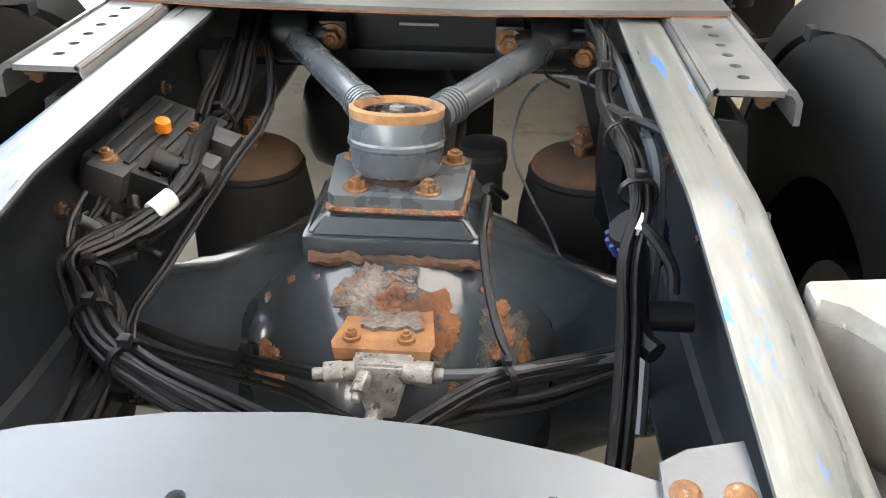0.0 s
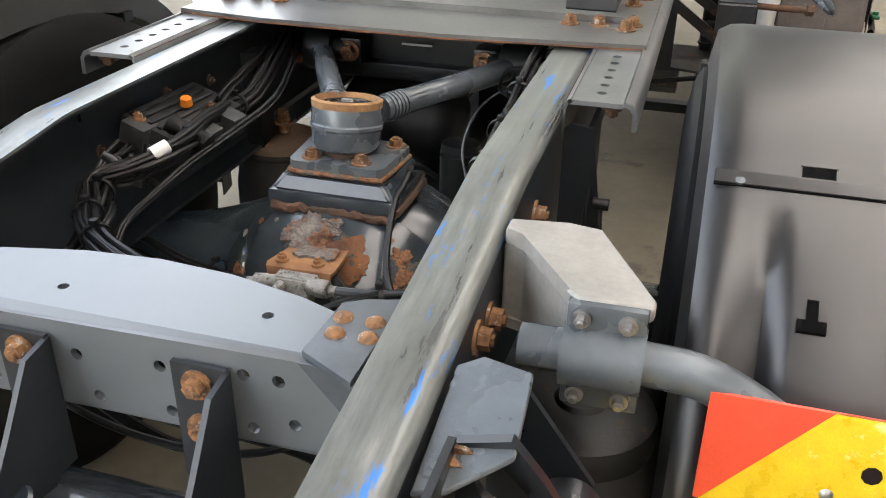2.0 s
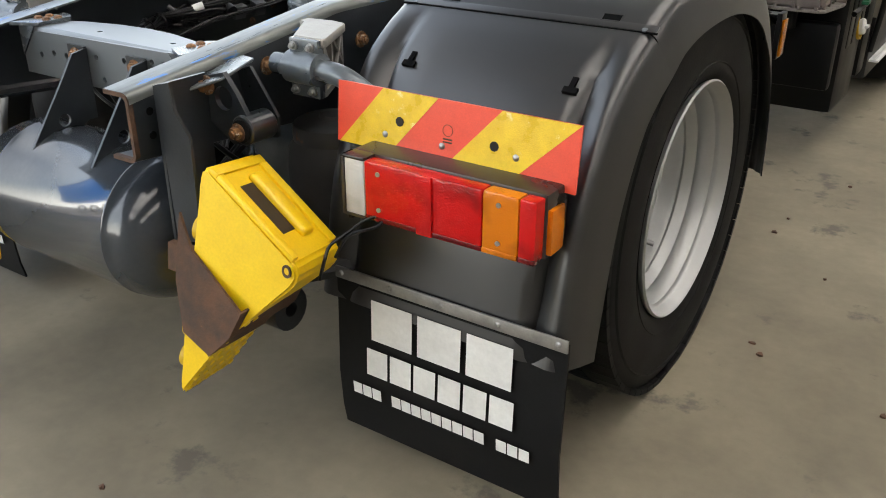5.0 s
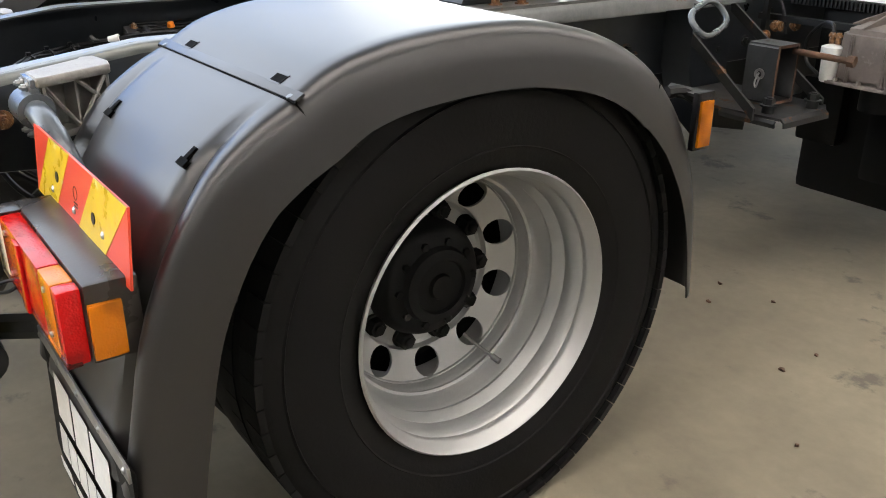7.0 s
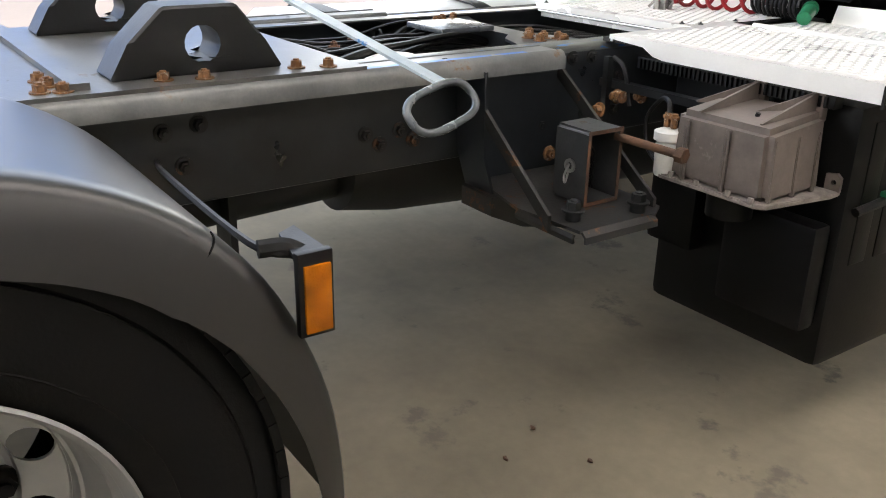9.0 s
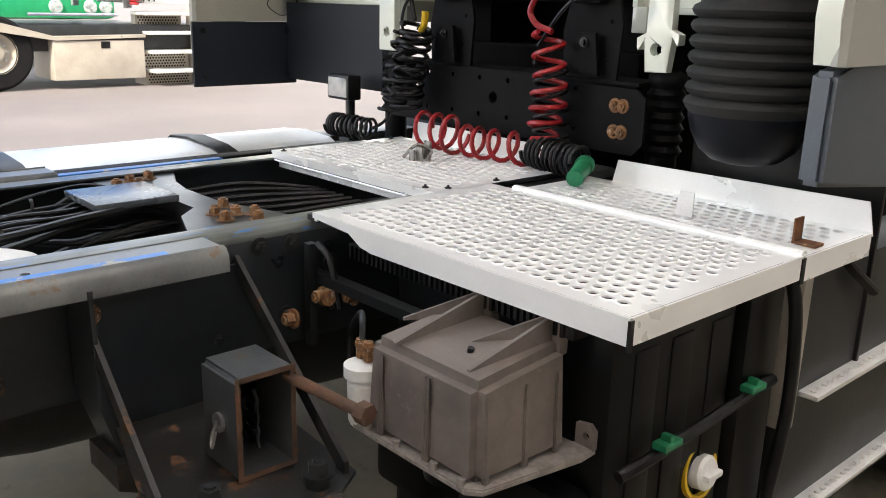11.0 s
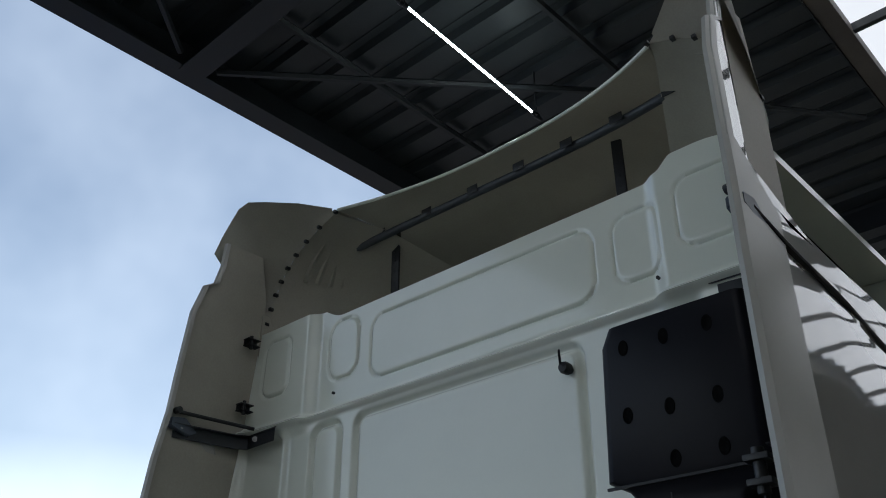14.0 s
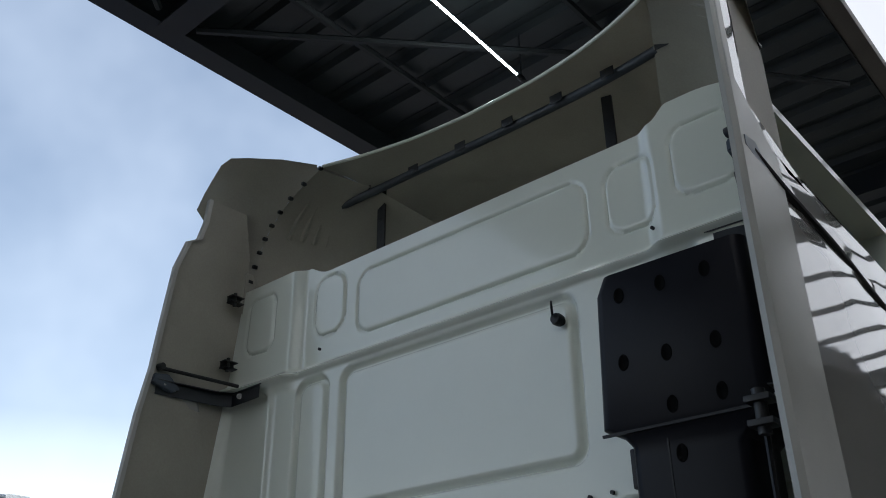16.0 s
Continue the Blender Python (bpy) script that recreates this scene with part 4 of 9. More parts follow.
# rust patches as flaky scabs on the cover
def scab(name, c, nrm, rad, material, seed, lift=0.004, parent=axle, squash=1.0):
    rnd = random.Random(seed)
    d, u, w = basis(nrm)
    b = bmesh.new()
    n = 72
    rim = []
    for i in range(n):
        a = 2 * math.pi * i / n
        rr = rad * (0.74 + 0.34 * noise.noise((math.cos(a) * 1.6 + seed, math.sin(a) * 1.6, seed * 1.7)) + 0.16 * noise.noise((math.cos(a) * 7, math.sin(a) * 7 + seed, 2.0)) + rnd.uniform(-0.03, 0.03))
        rim.append((a, rr))
    ctr = Vector((0.01, 0.0, 0.50))
    rings = []
    for f in (0.0, 0.08, 0.16, 0.24, 0.32, 0.40, 0.48, 0.56, 0.64, 0.72, 0.80, 0.87, 0.93, 0.97, 1.0):
        ring = []
        for a, rr in rim:
            p = Vector(c) + (u * math.cos(a) + w * math.sin(a) * squash) * rr * f
            v = p - ctr
            # radius of the cover surface in this direction
            q = v.normalized()
            p = ctr + q * (axle_skin(q) + 0.0008)
            hgt = lift * (0.35 + 0.3 * math.floor(3.2 * (noise.noise(p * 48 + Vector((seed, 0, 0))) + 0.5)) + 0.35 * noise.noise(p * 150)) if f < 1 else -0.003
            ring.append(p + q * hgt)
        rings.append(ring)
    vs = [p for r in rings for p in r]
    fs = []
    for j in range(len(rings) - 1):
        fs += [(j * n + i, j * n + (i + 1) % n, (j + 1) * n + (i + 1) % n, (j + 1) * n + i) for i in range(n)]
    add(b, vs, fs)
    bmesh.ops.remove_doubles(b, verts=b.verts[:], dist=0.0004)
    return part(name, b, material, parent)

scab("rust_patch", (0.010, -0.205, 0.690), (0.05, -0.7, 0.7), 0.092, "scale_peel", 31, 0.0008)
scab("rust_patch", (0.165, -0.19, 0.655), (0.4, -0.7, 0.5), 0.064, "scale_peel", 33, 0.0012)
scab("rust_patch", (0.062, -0.205, 0.690), (0.1, -0.7, 0.7), 0.056, "rust", 3, 0.003)
scab("rust_patch", (-0.022, -0.185, 0.712), (0, -0.6, 0.8), 0.056, "scale_grey", 5, 0.006)
scab("rust_patch", (0.020, -0.165, 0.725), (0, -0.6, 0.8), 0.034, "scale_grey", 17, 0.007, squash=0.7)
scab("rust_patch", (0.060, -0.235, 0.650), (0.1, -0.7, 0.7), 0.040, "scale_peel", 23, 0.003)
scab("rust_patch", (0.172, -0.195, 0.648), (0.4, -0.7, 0.5), 0.046, "scale", 8, 0.005)
scab("rust_patch", (0.150, -0.165, 0.688), (0.4, -0.7, 0.5), 0.026, "scale", 9, 0.004)
scab("rust_patch", (-0.15, -0.20, 0.610), (-0.4, -0.8, 0.4), 0.040, "scale", 11, 0.003)
scab("rust_patch", (0.10, -0.23, 0.60), (0.2, -0.8, 0.5), 0.03, "scale", 12, 0.003)
for k, (px, pz) in enumerate(((-0.10, 0.735), (-0.135, 0.71), (0.10, 0.74), (0.135, 0.725), (-0.17, 0.68), (-0.07, 0.745), (0.195, 0.69))):
    scab("paint_chip", (px, -0.16 + 0.02 * (k % 3), pz), (0, -0.6, 0.8), 0.007 + 0.003 * (k % 3), "rust" if k % 2 else "scale_grey", 40 + k, 0.0015)
# rusty valve carrier with fitting below it
b = bmesh.new()
mb = Matrix.Translation((0.012, -0.242, 0.700)) @ Euler((radians(-3), radians(-3), radians(-4))).to_matrix().to_4x4()
vs = [(-0.055, 0.05, 0.004), (0.050, 0.05, 0.004), (0.064, -0.030, 0.004), (0.060, -0.040, 0.001), (0.058, -0.043, -0.012), (-0.058, -0.043, -0.012), (-0.061, -0.040, 0.001), (-0.064, -0.030, 0.004)]
add(b, [mb @ Vector(v) for v in vs] + [mb @ Vector((x, y + 0.003, z - 0.006)) for x, y, z in vs], [(0, 1, 2, 7), (2, 3, 6, 7), (3, 4, 5, 6), (8, 15, 10, 9), (10, 15, 14, 11), (11, 14, 13, 12), (0, 8, 9, 1), (1, 9, 10, 2), (2, 10, 11, 3), (3, 11, 12, 4), (4, 12, 13, 5), (5, 13, 14, 6), (6, 14, 15, 7), (7, 15, 8, 0)])
vc = part("valve_carrier", b, "bracketrust", axle, "rusty sheet carrier on the axle cover")
b = bmesh.new()
rf1 = random.Random(6)
fl_o = [(-0.030 + 0.07 * k / 8, 0.036 + rf1.uniform(-0.006, 0.008)) for k in range(9)] + [(0.046 - 0.080 * k / 9, 0.000 + rf1.uniform(-0.010, 0.006)) for k in range(10)]
fl_t = [mb @ Vector((x, y, 0.0085 + 0.10 * abs(x) * (0.04 - y) + rf1.uniform(0, 0.002))) for x, y in fl_o]
fl_b = [mb @ Vector((x, y, 0.0045)) for x, y in fl_o]
nf = len(fl_o)
add(b, fl_t + fl_b, [tuple(range(nf))] + [(i, (i + 1) % nf, nf + (i + 1) % nf, nf + i) for i in range(nf)])
part("lifting_flake", b, "scale_grey", vc, "grey lifting paint flake")
for x in (-0.040, 0.028):
    b = bmesh.new()
    cyl(b, mb @ Vector((x, -0.022, 0.004)), mb @ Vector((x, -0.022, 0.006)), 0.0115, n=14)
    hexbolt(b, mb @ Vector((x, -0.022, 0.006)), mb.to_3x3() @ Vector((0, 0, 1)), 0.0075, 0.006)
    part("bolt", b, "bracketrust", vc)
b = bmesh.new()
mb2 = Matrix.Translation((0.008, -0.300, 0.688))
vs = [(-0.030, -0.012, 0.014), (0.040, -0.012, 0.014), (0.042, 0.016, 0.014), (-0.032, 0.016, 0.014), (-0.028, -0.016, 0.0), (0.036, -0.016, 0.0), (0.036, 0.016, -0.02), (-0.028, 0.016, -0.02), (-0.014, -0.014, -0.065), (0.020, -0.014, -0.065), (0.020, 0.014, -0.065), (-0.014, 0.014, -0.065)]
fs = [(0, 1, 2, 3), (11, 10, 9, 8)]
for o in (0, 4):
    fs += [(o + i, o + 4 + i, o + 4 + (i + 1) % 4, o + (i + 1) % 4) for i in range(4)]
add(b, [mb2 @ Vector(v) for v in vs], fs)
bmesh.ops.recalc_face_normals(b, faces=b.faces[:])
bmesh.ops.bevel(b, geom=b.edges[:], offset=0.003, segments=2, affect='EDGES')
ft = part("distributor_fitting", b, "fitting", axle, "mottled corroded line fitting under the carrier")
for p0, p1, r in (((-0.018, -0.306, 0.690), (-0.056, -0.312, 0.688), 0.0135), ((0.038, -0.306, 0.690), (0.074, -0.308, 0.690), 0.0160), ((-0.006, -0.312, 0.690), (-0.012, -0.338, 0.680), 0.0110), ((0.006, -0.312, 0.640), (0.002, -0.335, 0.630), 0.0120)):
    p0, p1 = Vector(p0), Vector(p1)
    b = bmesh.new()
    cyl(b, p0, p0 + (p1 - p0) * 0.45, r * 0.86, n=16)
    cyl(b, p0 + (p1 - p0) * 0.4, p1, r, n=6)
    cyl(b, p1, p1 + (p1 - p0) * 0.35, r * 0.55, n=12)
    bmesh.ops.bevel(b, geom=b.edges[:], offset=0.0012, segments=1, affect='EDGES')
    part("union_nut", b, "fitting", ft)
# top plate, pedestal and joint housing
b = bmesh.new()
box(b, -0.115, 0.128, -0.135, 0.045, 0.738, 0.772, 0.008)
plate(b, [(-0.085, -0.05), (0.095, -0.05), (0.12, 0.05), (-0.11, 0.05)], "z", 0.66, 0.74)
fr8 = [(x, y, z) for z, xa, xb, ya, yb in ((0.768, -0.112, 0.125, -0.133, 0.044), (0.8005, -0.088, 0.100, -0.116, 0.038)) for x, y in ((xa, ya), (xb, ya), (xb, yb), (xa, yb))]
sub = bmesh.new()
add(sub, fr8, [(3, 2, 1, 0), (4, 5, 6, 7)] + [(k, (k + 1) % 4, 4 + (k + 1) % 4, 4 + k) for k in range(4)])
bmesh.ops.bevel(sub, geom=sub.edges[:], offset=0.007, segments=3, affect='EDGES')
merge(b, sub)
seat = part("joint_seat", b, "axle", axle, "thick welded seat plate with rusty edge")
b = bmesh.new()
hose(b, [(-0.105 + 0.0115 * k, -0.139 + 0.003 * noise.noise((k * 0.7, 0, 0)), 0.742 + 0.006 * noise.noise((k * 0.9, 3, 0))) for k in range(21)], 0.0085, 8, 3)
for v in b.verts:
    v.co += Vector((0, 1, 1)) * 0.003 * noise.noise(v.co * 90)
part("rust_edge", b, "rustdark", seat, "crusted rust along the weld")
b = bmesh.new()
plate(b, [(-0.072, -0.112), (0.086, -0.112), (0.096, -0.100), (0.104, 0.018), (0.09, 0.03), (-0.08, 0.03), (-0.09, 0.018), (-0.082, -0.10)], "z", 0.801, 0.822)
fl = part("joint_flange", b, "grey", axle)
b = bmesh.new()
hose(b, [(-0.082, -0.10, 0.803), (-0.072, -0.113, 0.803), (0.0, -0.114, 0.803), (0.086, -0.113, 0.803), (0.097, -0.10, 0.803), (0.105, 0.018, 0.803)], 0.0045, 6, 8)
for v in b.verts:
    v.co += Vector((0.6, -1, 0.6)) * 0.0025 * noise.noise(v.co * 110)
part("rust_edge", b, "scale", fl)
b = bmesh.new()
hose(b, [(0.128, -0.13, 0.752), (0.130, -0.06, 0.750), (0.129, 0.03, 0.752)], 0.007, 6, 8)
for v in b.verts:
    v.co += Vector((1, 0, 1)) * 0.004 * noise.noise(v.co * 80)
part("rust_edge", b, "rustdark", seat)
bolts(fl, [(-0.046, -0.085, 0.821), (0.050, -0.088, 0.821), (-0.060, 0.012, 0.821), (0.080, 0.012, 0.821)], (0, 0, 1), 0.0125, 0.011)
b = bmesh.new()
JC, JA = (0.003, -0.035, 0.868), (0, 0.15, 1)
lathe(b, [(0.030, -0.046), (0.046, -0.043), (0.057, -0.037), (0.0615, -0.028), (0.0635, -0.002), (0.0665, 0.001), (0.0665, 0.007), (0.0645, 0.010), (0.0630, 0.042), (0.0615, 0.049)], JC, JA, 44)
hs = part("joint_housing", b, "grey", axle, "grey round v-stay joint housing", angle=30)
b = bmesh.new()
lathe(b, [(0.0636, 0.040), (0.0642, 0.049), (0.058, 0.052), (0.054, 0.047), (0.052, 0.037), (0.063, 0.035)], JC, JA, 44, close=True)
part("rust_ring", b, "rustpale", hs, "rusty rim")
b = bmesh.new()
lathe(b, [(0.0535, 0.037), (0.048, 0.043), (0.044, 0.043), (0.042, 0.038), (0.038, 0.038), (0.036, 0.044), (0.032, 0.045), (0.030, 0.039), (0.025, 0.039), (0.021, 0.045), (0.0, 0.045)], JC, JA, 40)
for v in b.verts:
    v.co.z += 0.0012 * noise.noise(v.co * 45)
gc = part("grease_cap", b, "grease", hs, "greasy black joint centre")
b = bmesh.new()
JD = Vector(JA).normalized()
cyl(b, Vector(JC) + JD * 0.043, Vector(JC) + JD * 0.049, 0.011, n=6)
part("centre_nut", b, "fitting", gc)
b = bmesh.new()
lathe(b, [(0.030, 0.814), (0.043, 0.818), (0.045, 0.829), (0.040, 0.840)], (0.003, -0.038, 0), (0, 0, 1), 30)
part("rust_collar", b, "rustdark", hs)
for sx in (1, -1):
    b = bmesh.new()
    p0, p1 = Vector((0.008 + sx * 0.045, 0.012, 0.890)), Vector((sx * 0.215, 0.36, 0.885))
    hose(b, [p0, p1], 0.0235, 18, smooth=False)
    d = (p1 - p0).normalized()
    arm = part("v_stay_arm", b, "grey", T, "grey tubular v-stay arm")
    for k in range(5):
        b = bmesh.new()
        c = p0 + d * (0.012 + k * 0.009)
        cyl(b, c, c + d * 0.005, 0.0265, n=18)
        part("collar", b, "grey", arm)
    b = bmesh.new()
    c = Vector((sx * 0.225, 0.385, 0.885))
    lathe(b, [(0.020, -0.032), (0.044, -0.032), (0.047, -0.026), (0.047, 0.026), (0.044, 0.032), (0.020, 0.032)], c, (1, 0, 0), 24)
    cyl(b, c - Vector((0.06, 0, 0)), c + Vector((0.06, 0, 0)), 0.024, n=16)
    part("v_stay_eye", b, "dark", arm)
    bolts(arm, [(sx * 0.155, 0.375, 0.888), (sx * 0.285, 0.375, 0.872)], (0, -1, 0), 0.016, 0.018)
    for yy in (0.375,):
        for xx in (0.155, 0.285):
            b = bmesh.new()
            box(b, sx * xx - 0.026, sx * xx + 0.026, 0.38, 0.44, 0.855, 0.915, 0.008)
            part("stay_block", b, "dark", arm)
b = bmesh.new()
box(b, -0.32, 0.32, 0.44, 0.452, 0.812, 0.955)
box(b, -0.14, 0.15, 0.405, 0.445, 0.825, 0.858, 0.004)
box(b, -0.32, 0.32, 0.40, 0.452, 0.940, 0.948)
part("front_cross_member", b, "dark", T, "dark pressed cross member ahead of the axle")
b = bmesh.new()
box(b, -0.04, 0.03, 0.400, 0.404, 0.905, 0.909)
part("bright_edge", b, "zinc", T)
# propeller shaft and flange ahead of the axle
b = bmesh.new()
cyl(b, (0.01, 0.22, 0.52), (0.01, 2.6, 0.62), 0.062, n=20)
cyl(b, (0.01, 0.20, 0.52), (0.01, 0.26, 0.52), 0.10, n=20)
part("propeller_shaft", b, "dark", T)
# air springs
for sx in (1, -1):
    b = bmesh.new()
    c = (sx * 0.306 - 0.004, 0.345 - 0.02 * (sx < 0), 0)
    lathe(b, [(0.07, 0.30), (0.085, 0.32), (0.108, 0.40), (0.116, 0.48), (0.114, 0.58), (0.102, 0.650), (0.099, 0.656), (0.1015, 0.662), (0.096, 0.67)], c, (0, 0, 1), 32)
    sp = part("air_spring", b, "bellow", T, "dusty black rubber air spring with rusty top")
    b = bmesh.new()
    lathe(b, [(0.097, 0.666), (0.094, 0.678), (0.080, 0.690), (0.04, 0.697), (0.0, 0.698)], c, (0, 0, 1), 32)
    part("cap", b, "springcap", sp, "rusty brown top plate")
    b = bmesh.new()
    cyl(b, (c[0] - sx * 0.01, c[1] - 0.01, 0.70), (c[0] - sx * 0.01, c[1] - 0.01, 0.755), 0.012, n=10)
    hexbolt(b, (c[0] - sx * 0.01, c[1] - 0.01, 0.722), (0, 0, 1), 0.014, 0.02)
    part("air_fitting", b, "bolt", sp)
    b = bmesh.new()
    box(b, sx * 0.335 - 0.02, sx * 0.335 + 0.02, 0.24, 0.30, 0.45, 0.90, 0.004)
    part("spring_carrier", b, "dark", T)

b = bmesh.new()
lathe(b, [(0.0, -0.16), (0.07, -0.155), (0.105, -0.13), (0.115, -0.10), (0.115, 0.10), (0.105, 0.13), (0.07, 0.155), (0.0, 0.16)], (-0.10, 0.60, 0.66), (1, 0, 0), 32)
part("brake_reservoir", b, "dark", T, "small dark air reservoir ahead of the axle", angle=50)
b = bmesh.new()
cyl(b, (0.125, 0.27, 0.36), (0.118, 0.30, 0.70), 0.036, n=20)
lathe(b, [(0.024, 0.66), (0.043, 0.665), (0.046, 0.69), (0.043, 0.715), (0.02, 0.722), (0.0, 0.722)], (0.117, 0.305, 0), (0, 0.05, 1), 20)
part("damper", b, "dark", T, "dark telescopic damper")
# added plate that stands in for the shaded floor seen through the gap
b = bmesh.new()
box(b, 0.03, 0.135, 0.85, 0.87, 0.40, 0.80)
part("heat_shield", b, "dark", T, "dark plate under the frame, added to darken the gap")
# cable loops hanging under the rear cross member
for k, pts in enumerate((((-0.20, -0.70, 0.80), (-0.12, -0.72, 0.74), (0.0, -0.72, 0.70), (0.14, -0.71, 0.70), (0.25, -0.68, 0.74)), ((-0.12, -0.68, 0.80), (-0.06, -0.66, 0.70), (0.02, -0.60, 0.62), (0.06, -0.52, 0.56)), ((-0.16, -0.68, 0.80), (-0.10, -0.67, 0.70), (-0.04, -0.62, 0.60), (-0.02, -0.55, 0.54)), ((0.10, -0.70, 0.72), (0.20, -0.69, 0.70), (0.27, -0.66, 0.64), (0.29, -0.60, 0.58)))):
    b = bmesh.new()
    hose(b, pts, (0.005, 0.009, 0.009, 0.007)[k], 8)
    part("hanging_line", b, "cable", T, "black line hanging under the cross member")

# ---- wheels ----
def make_wheel(sx):
    w = bmesh.new()
    # tyre: outer and inner of the twin pair
    for x0 in ((0.925, 1.225), (0.585, 0.880)):
        a, c = x0
        mid, hw = (a + c) / 2, (c - a) / 2
        prof = []
        for r, o in ((0.292, -0.80), (0.300, -0.86), (0.340, -0.97), (0.390, -1.0), (0.435, -0.985), (0.468, -0.95), (0.485, -0.92), (0.500, -0.86), (0.507, -0.6), (0.508, 0.0), (0.507, 0.6), (0.500, 0.86), (0.485, 0.92), (0.468, 0.95), (0.435, 0.985), (0.390, 1.0), (0.340, 0.97), (0.300, 0.86), (0.292, 0.80)):
            prof.append((r, sx * (mid + hw * o)))
        lathe(w, prof, (0, 0, 0.505), (1, 0, 0), 72)
    wheel = part("wheel", w, "rubber", T, "black truck tyre pair on a deep silver rim", angle=30)
    # tread blocks round the shoulder and the raised ring on the sidewall
    t = bmesh.new()
    n = 64
    for i in range(n):
        a = 2 * math.pi * i / n
        for o, dx, wd in ((1.160, 0.0, 0.062), (1.080, 0.5, 0.05)):
            m = Matrix.Translation((0, 0, 0.505)) @ Matrix.Rotation(a + dx * 2 * math.pi / n, 4, 'X')
            box(t, *sorted((sx * o, sx * (o + wd))), -0.0233, 0.0233, 0.495, 0.5092, 0, m)
    part("tread", t, "rubber", wheel)
    t = bmesh.new()
    for r in (0.345, 0.452):
        lathe(t, [(r, sx * 1.2180 if r > 0.4 else sx * 1.2205), (r + 0.004, sx * 1.2235), (r + 0.008, sx * 1.2180)], (0, 0, 0.505), (1, 0, 0), 72)
    part("sidewall_ring", t, "rubber", wheel)
    # rim: outer flange, well and dished disc, one turned sheet
    t = bmesh.new()
    X = lambda v: sx * v
    prof = [(0.2965, X(1.198)), (0.3035, X(1.209)), (0.306, X(1.217)), (0.3015, X(1.221)), (0.296, X(1.214)), (0.2925, X(1.202)), (0.2865, X(1.194)), (0.2845, X(1.186)), (0.2850, X(1.178)), (0.2805, X(1.170)), (0.2745, X(1.140)), (0.2755, X(1.132)), (0.2715, X(1.124)), (0.2640, X(1.104)), (0.2650, X(1.097)), (0.2615, X(1.088)), (0.2575, X(1.060)), (0.2520, X(1.050)), (0.2465, X(1.047)), (0.2475, X(1.040)), (0.2420, X(1.028)), (0.2405, X(0.95))]
    lathe(t, prof, (0, 0, 0.505), (1, 0, 0), 72)
    rim = part("rim", t, "rim", wheel, "silver painted steel rim", angle=24)
    t = bmesh.new()
    outl = circle2((0, 0.505), 0.2425, 72)
    hh = [circle2((0.207 * math.cos(2 * math.pi * (i + 0.5) / 10), 0.505 + 0.207 * math.sin(2 * math.pi * (i + 0.5) / 10)), 0.0325, 18) for i in range(10)]
    plate(t, outl, "x", *sorted((X(1.020), X(1.028))), hh + [circle2((0, 0.505), 0.176, 60)])
    for v in t.verts:
        rr = math.hypot(v.co.y, v.co.z - 0.505)
        v.co.x += sx * (-0.022 - 0.030 * (0.2425 - rr) / 0.066)
    lathe(t, [(0.1765, X(0.9755)), (0.172, X(0.962)), (0.164, X(0.958)), (0.10, X(0.958)), (0.095, X(0.95))], (0, 0, 0.505), (1, 0, 0), 60)
    lathe(t, [(0.2385, X(1.003)), (0.2395, X(1.010)), (0.2412, X(1.012)), (0.243, X(1.010))], (0, 0, 0.505), (1, 0, 0), 72)
    part("disc", t, "rim", rim, "silver disc with ten round hand holes", angle=24)
    t = bmesh.new()
    lathe(t, [(0.134, X(0.957)), (0.133, X(0.985)), (0.128, X(0.992)), (0.126, X(1.004)), (0.114, X(1.020)), (0.088, X(1.028)), (0.082, X(1.042)), (0.062, X(1.048)), (0.058, X(1.040)), (0.030, X(1.042)), (0.026, X(1.050)), (0.0, X(1.051))], (0, 0, 0.505), (1, 0, 0), 48)
    hub = part("hub", t, "rubber", wheel, "grimy black hub")
    for i in range(10):
        a = 2 * math.pi * i / 10
        t = bmesh.new()
        c = Vector((0, 0.096 * math.cos(a), 0.505 + 0.096 * math.sin(a)))
        cyl(t, c + Vector((X(1.02), 0, 0)), c + Vector((X(1.032), 0, 0)), 0.009, n=6)
        part("hub_bolt", t, "rubber", hub)
    for i in range(10):
        a = 2 * math.pi * i / 10
        t = bmesh.new()
        c = Vector((0, 0.152 * math.cos(a), 0.505 + 0.152 * math.sin(a)))
        cyl(t, c + Vector((X(0.955), 0, 0)), c + Vector((X(0.966), 0, 0)), 0.0245, n=16)
        cyl(t, c + Vector((X(0.966), 0, 0)), c + Vector((X(0.988), 0, 0)), 0.0215, 0.0195, n=6)
        cyl(t, c + Vector((X(0.983), 0, 0)), c + Vector((X(0.995), 0, 0)), 0.0115, n=10)
        part("wheel_nut", t, "rubber", wheel)
    t = bmesh.new()
    hose(t, [(X(0.99), 0.105, 0.335), (X(1.04), 0.118, 0.315), (X(1.075), 0.127, 0.305)], 0.004, 8)
    cyl(t, (X(1.07), 0.126, 0.306), (X(1.09), 0.131, 0.300), 0.0075, n=10)
    part("valve_stem", t, "zinc", wheel, "thin bent valve stem")
    t = bmesh.new()
    cyl(t, (X(0.66), 0, 0.505), (X(0.94), 0, 0.505), 0.165, n=40)
    part("brake_drum", t, "dark", wheel)

for sx in (1, -1):
    make_wheel(sx)

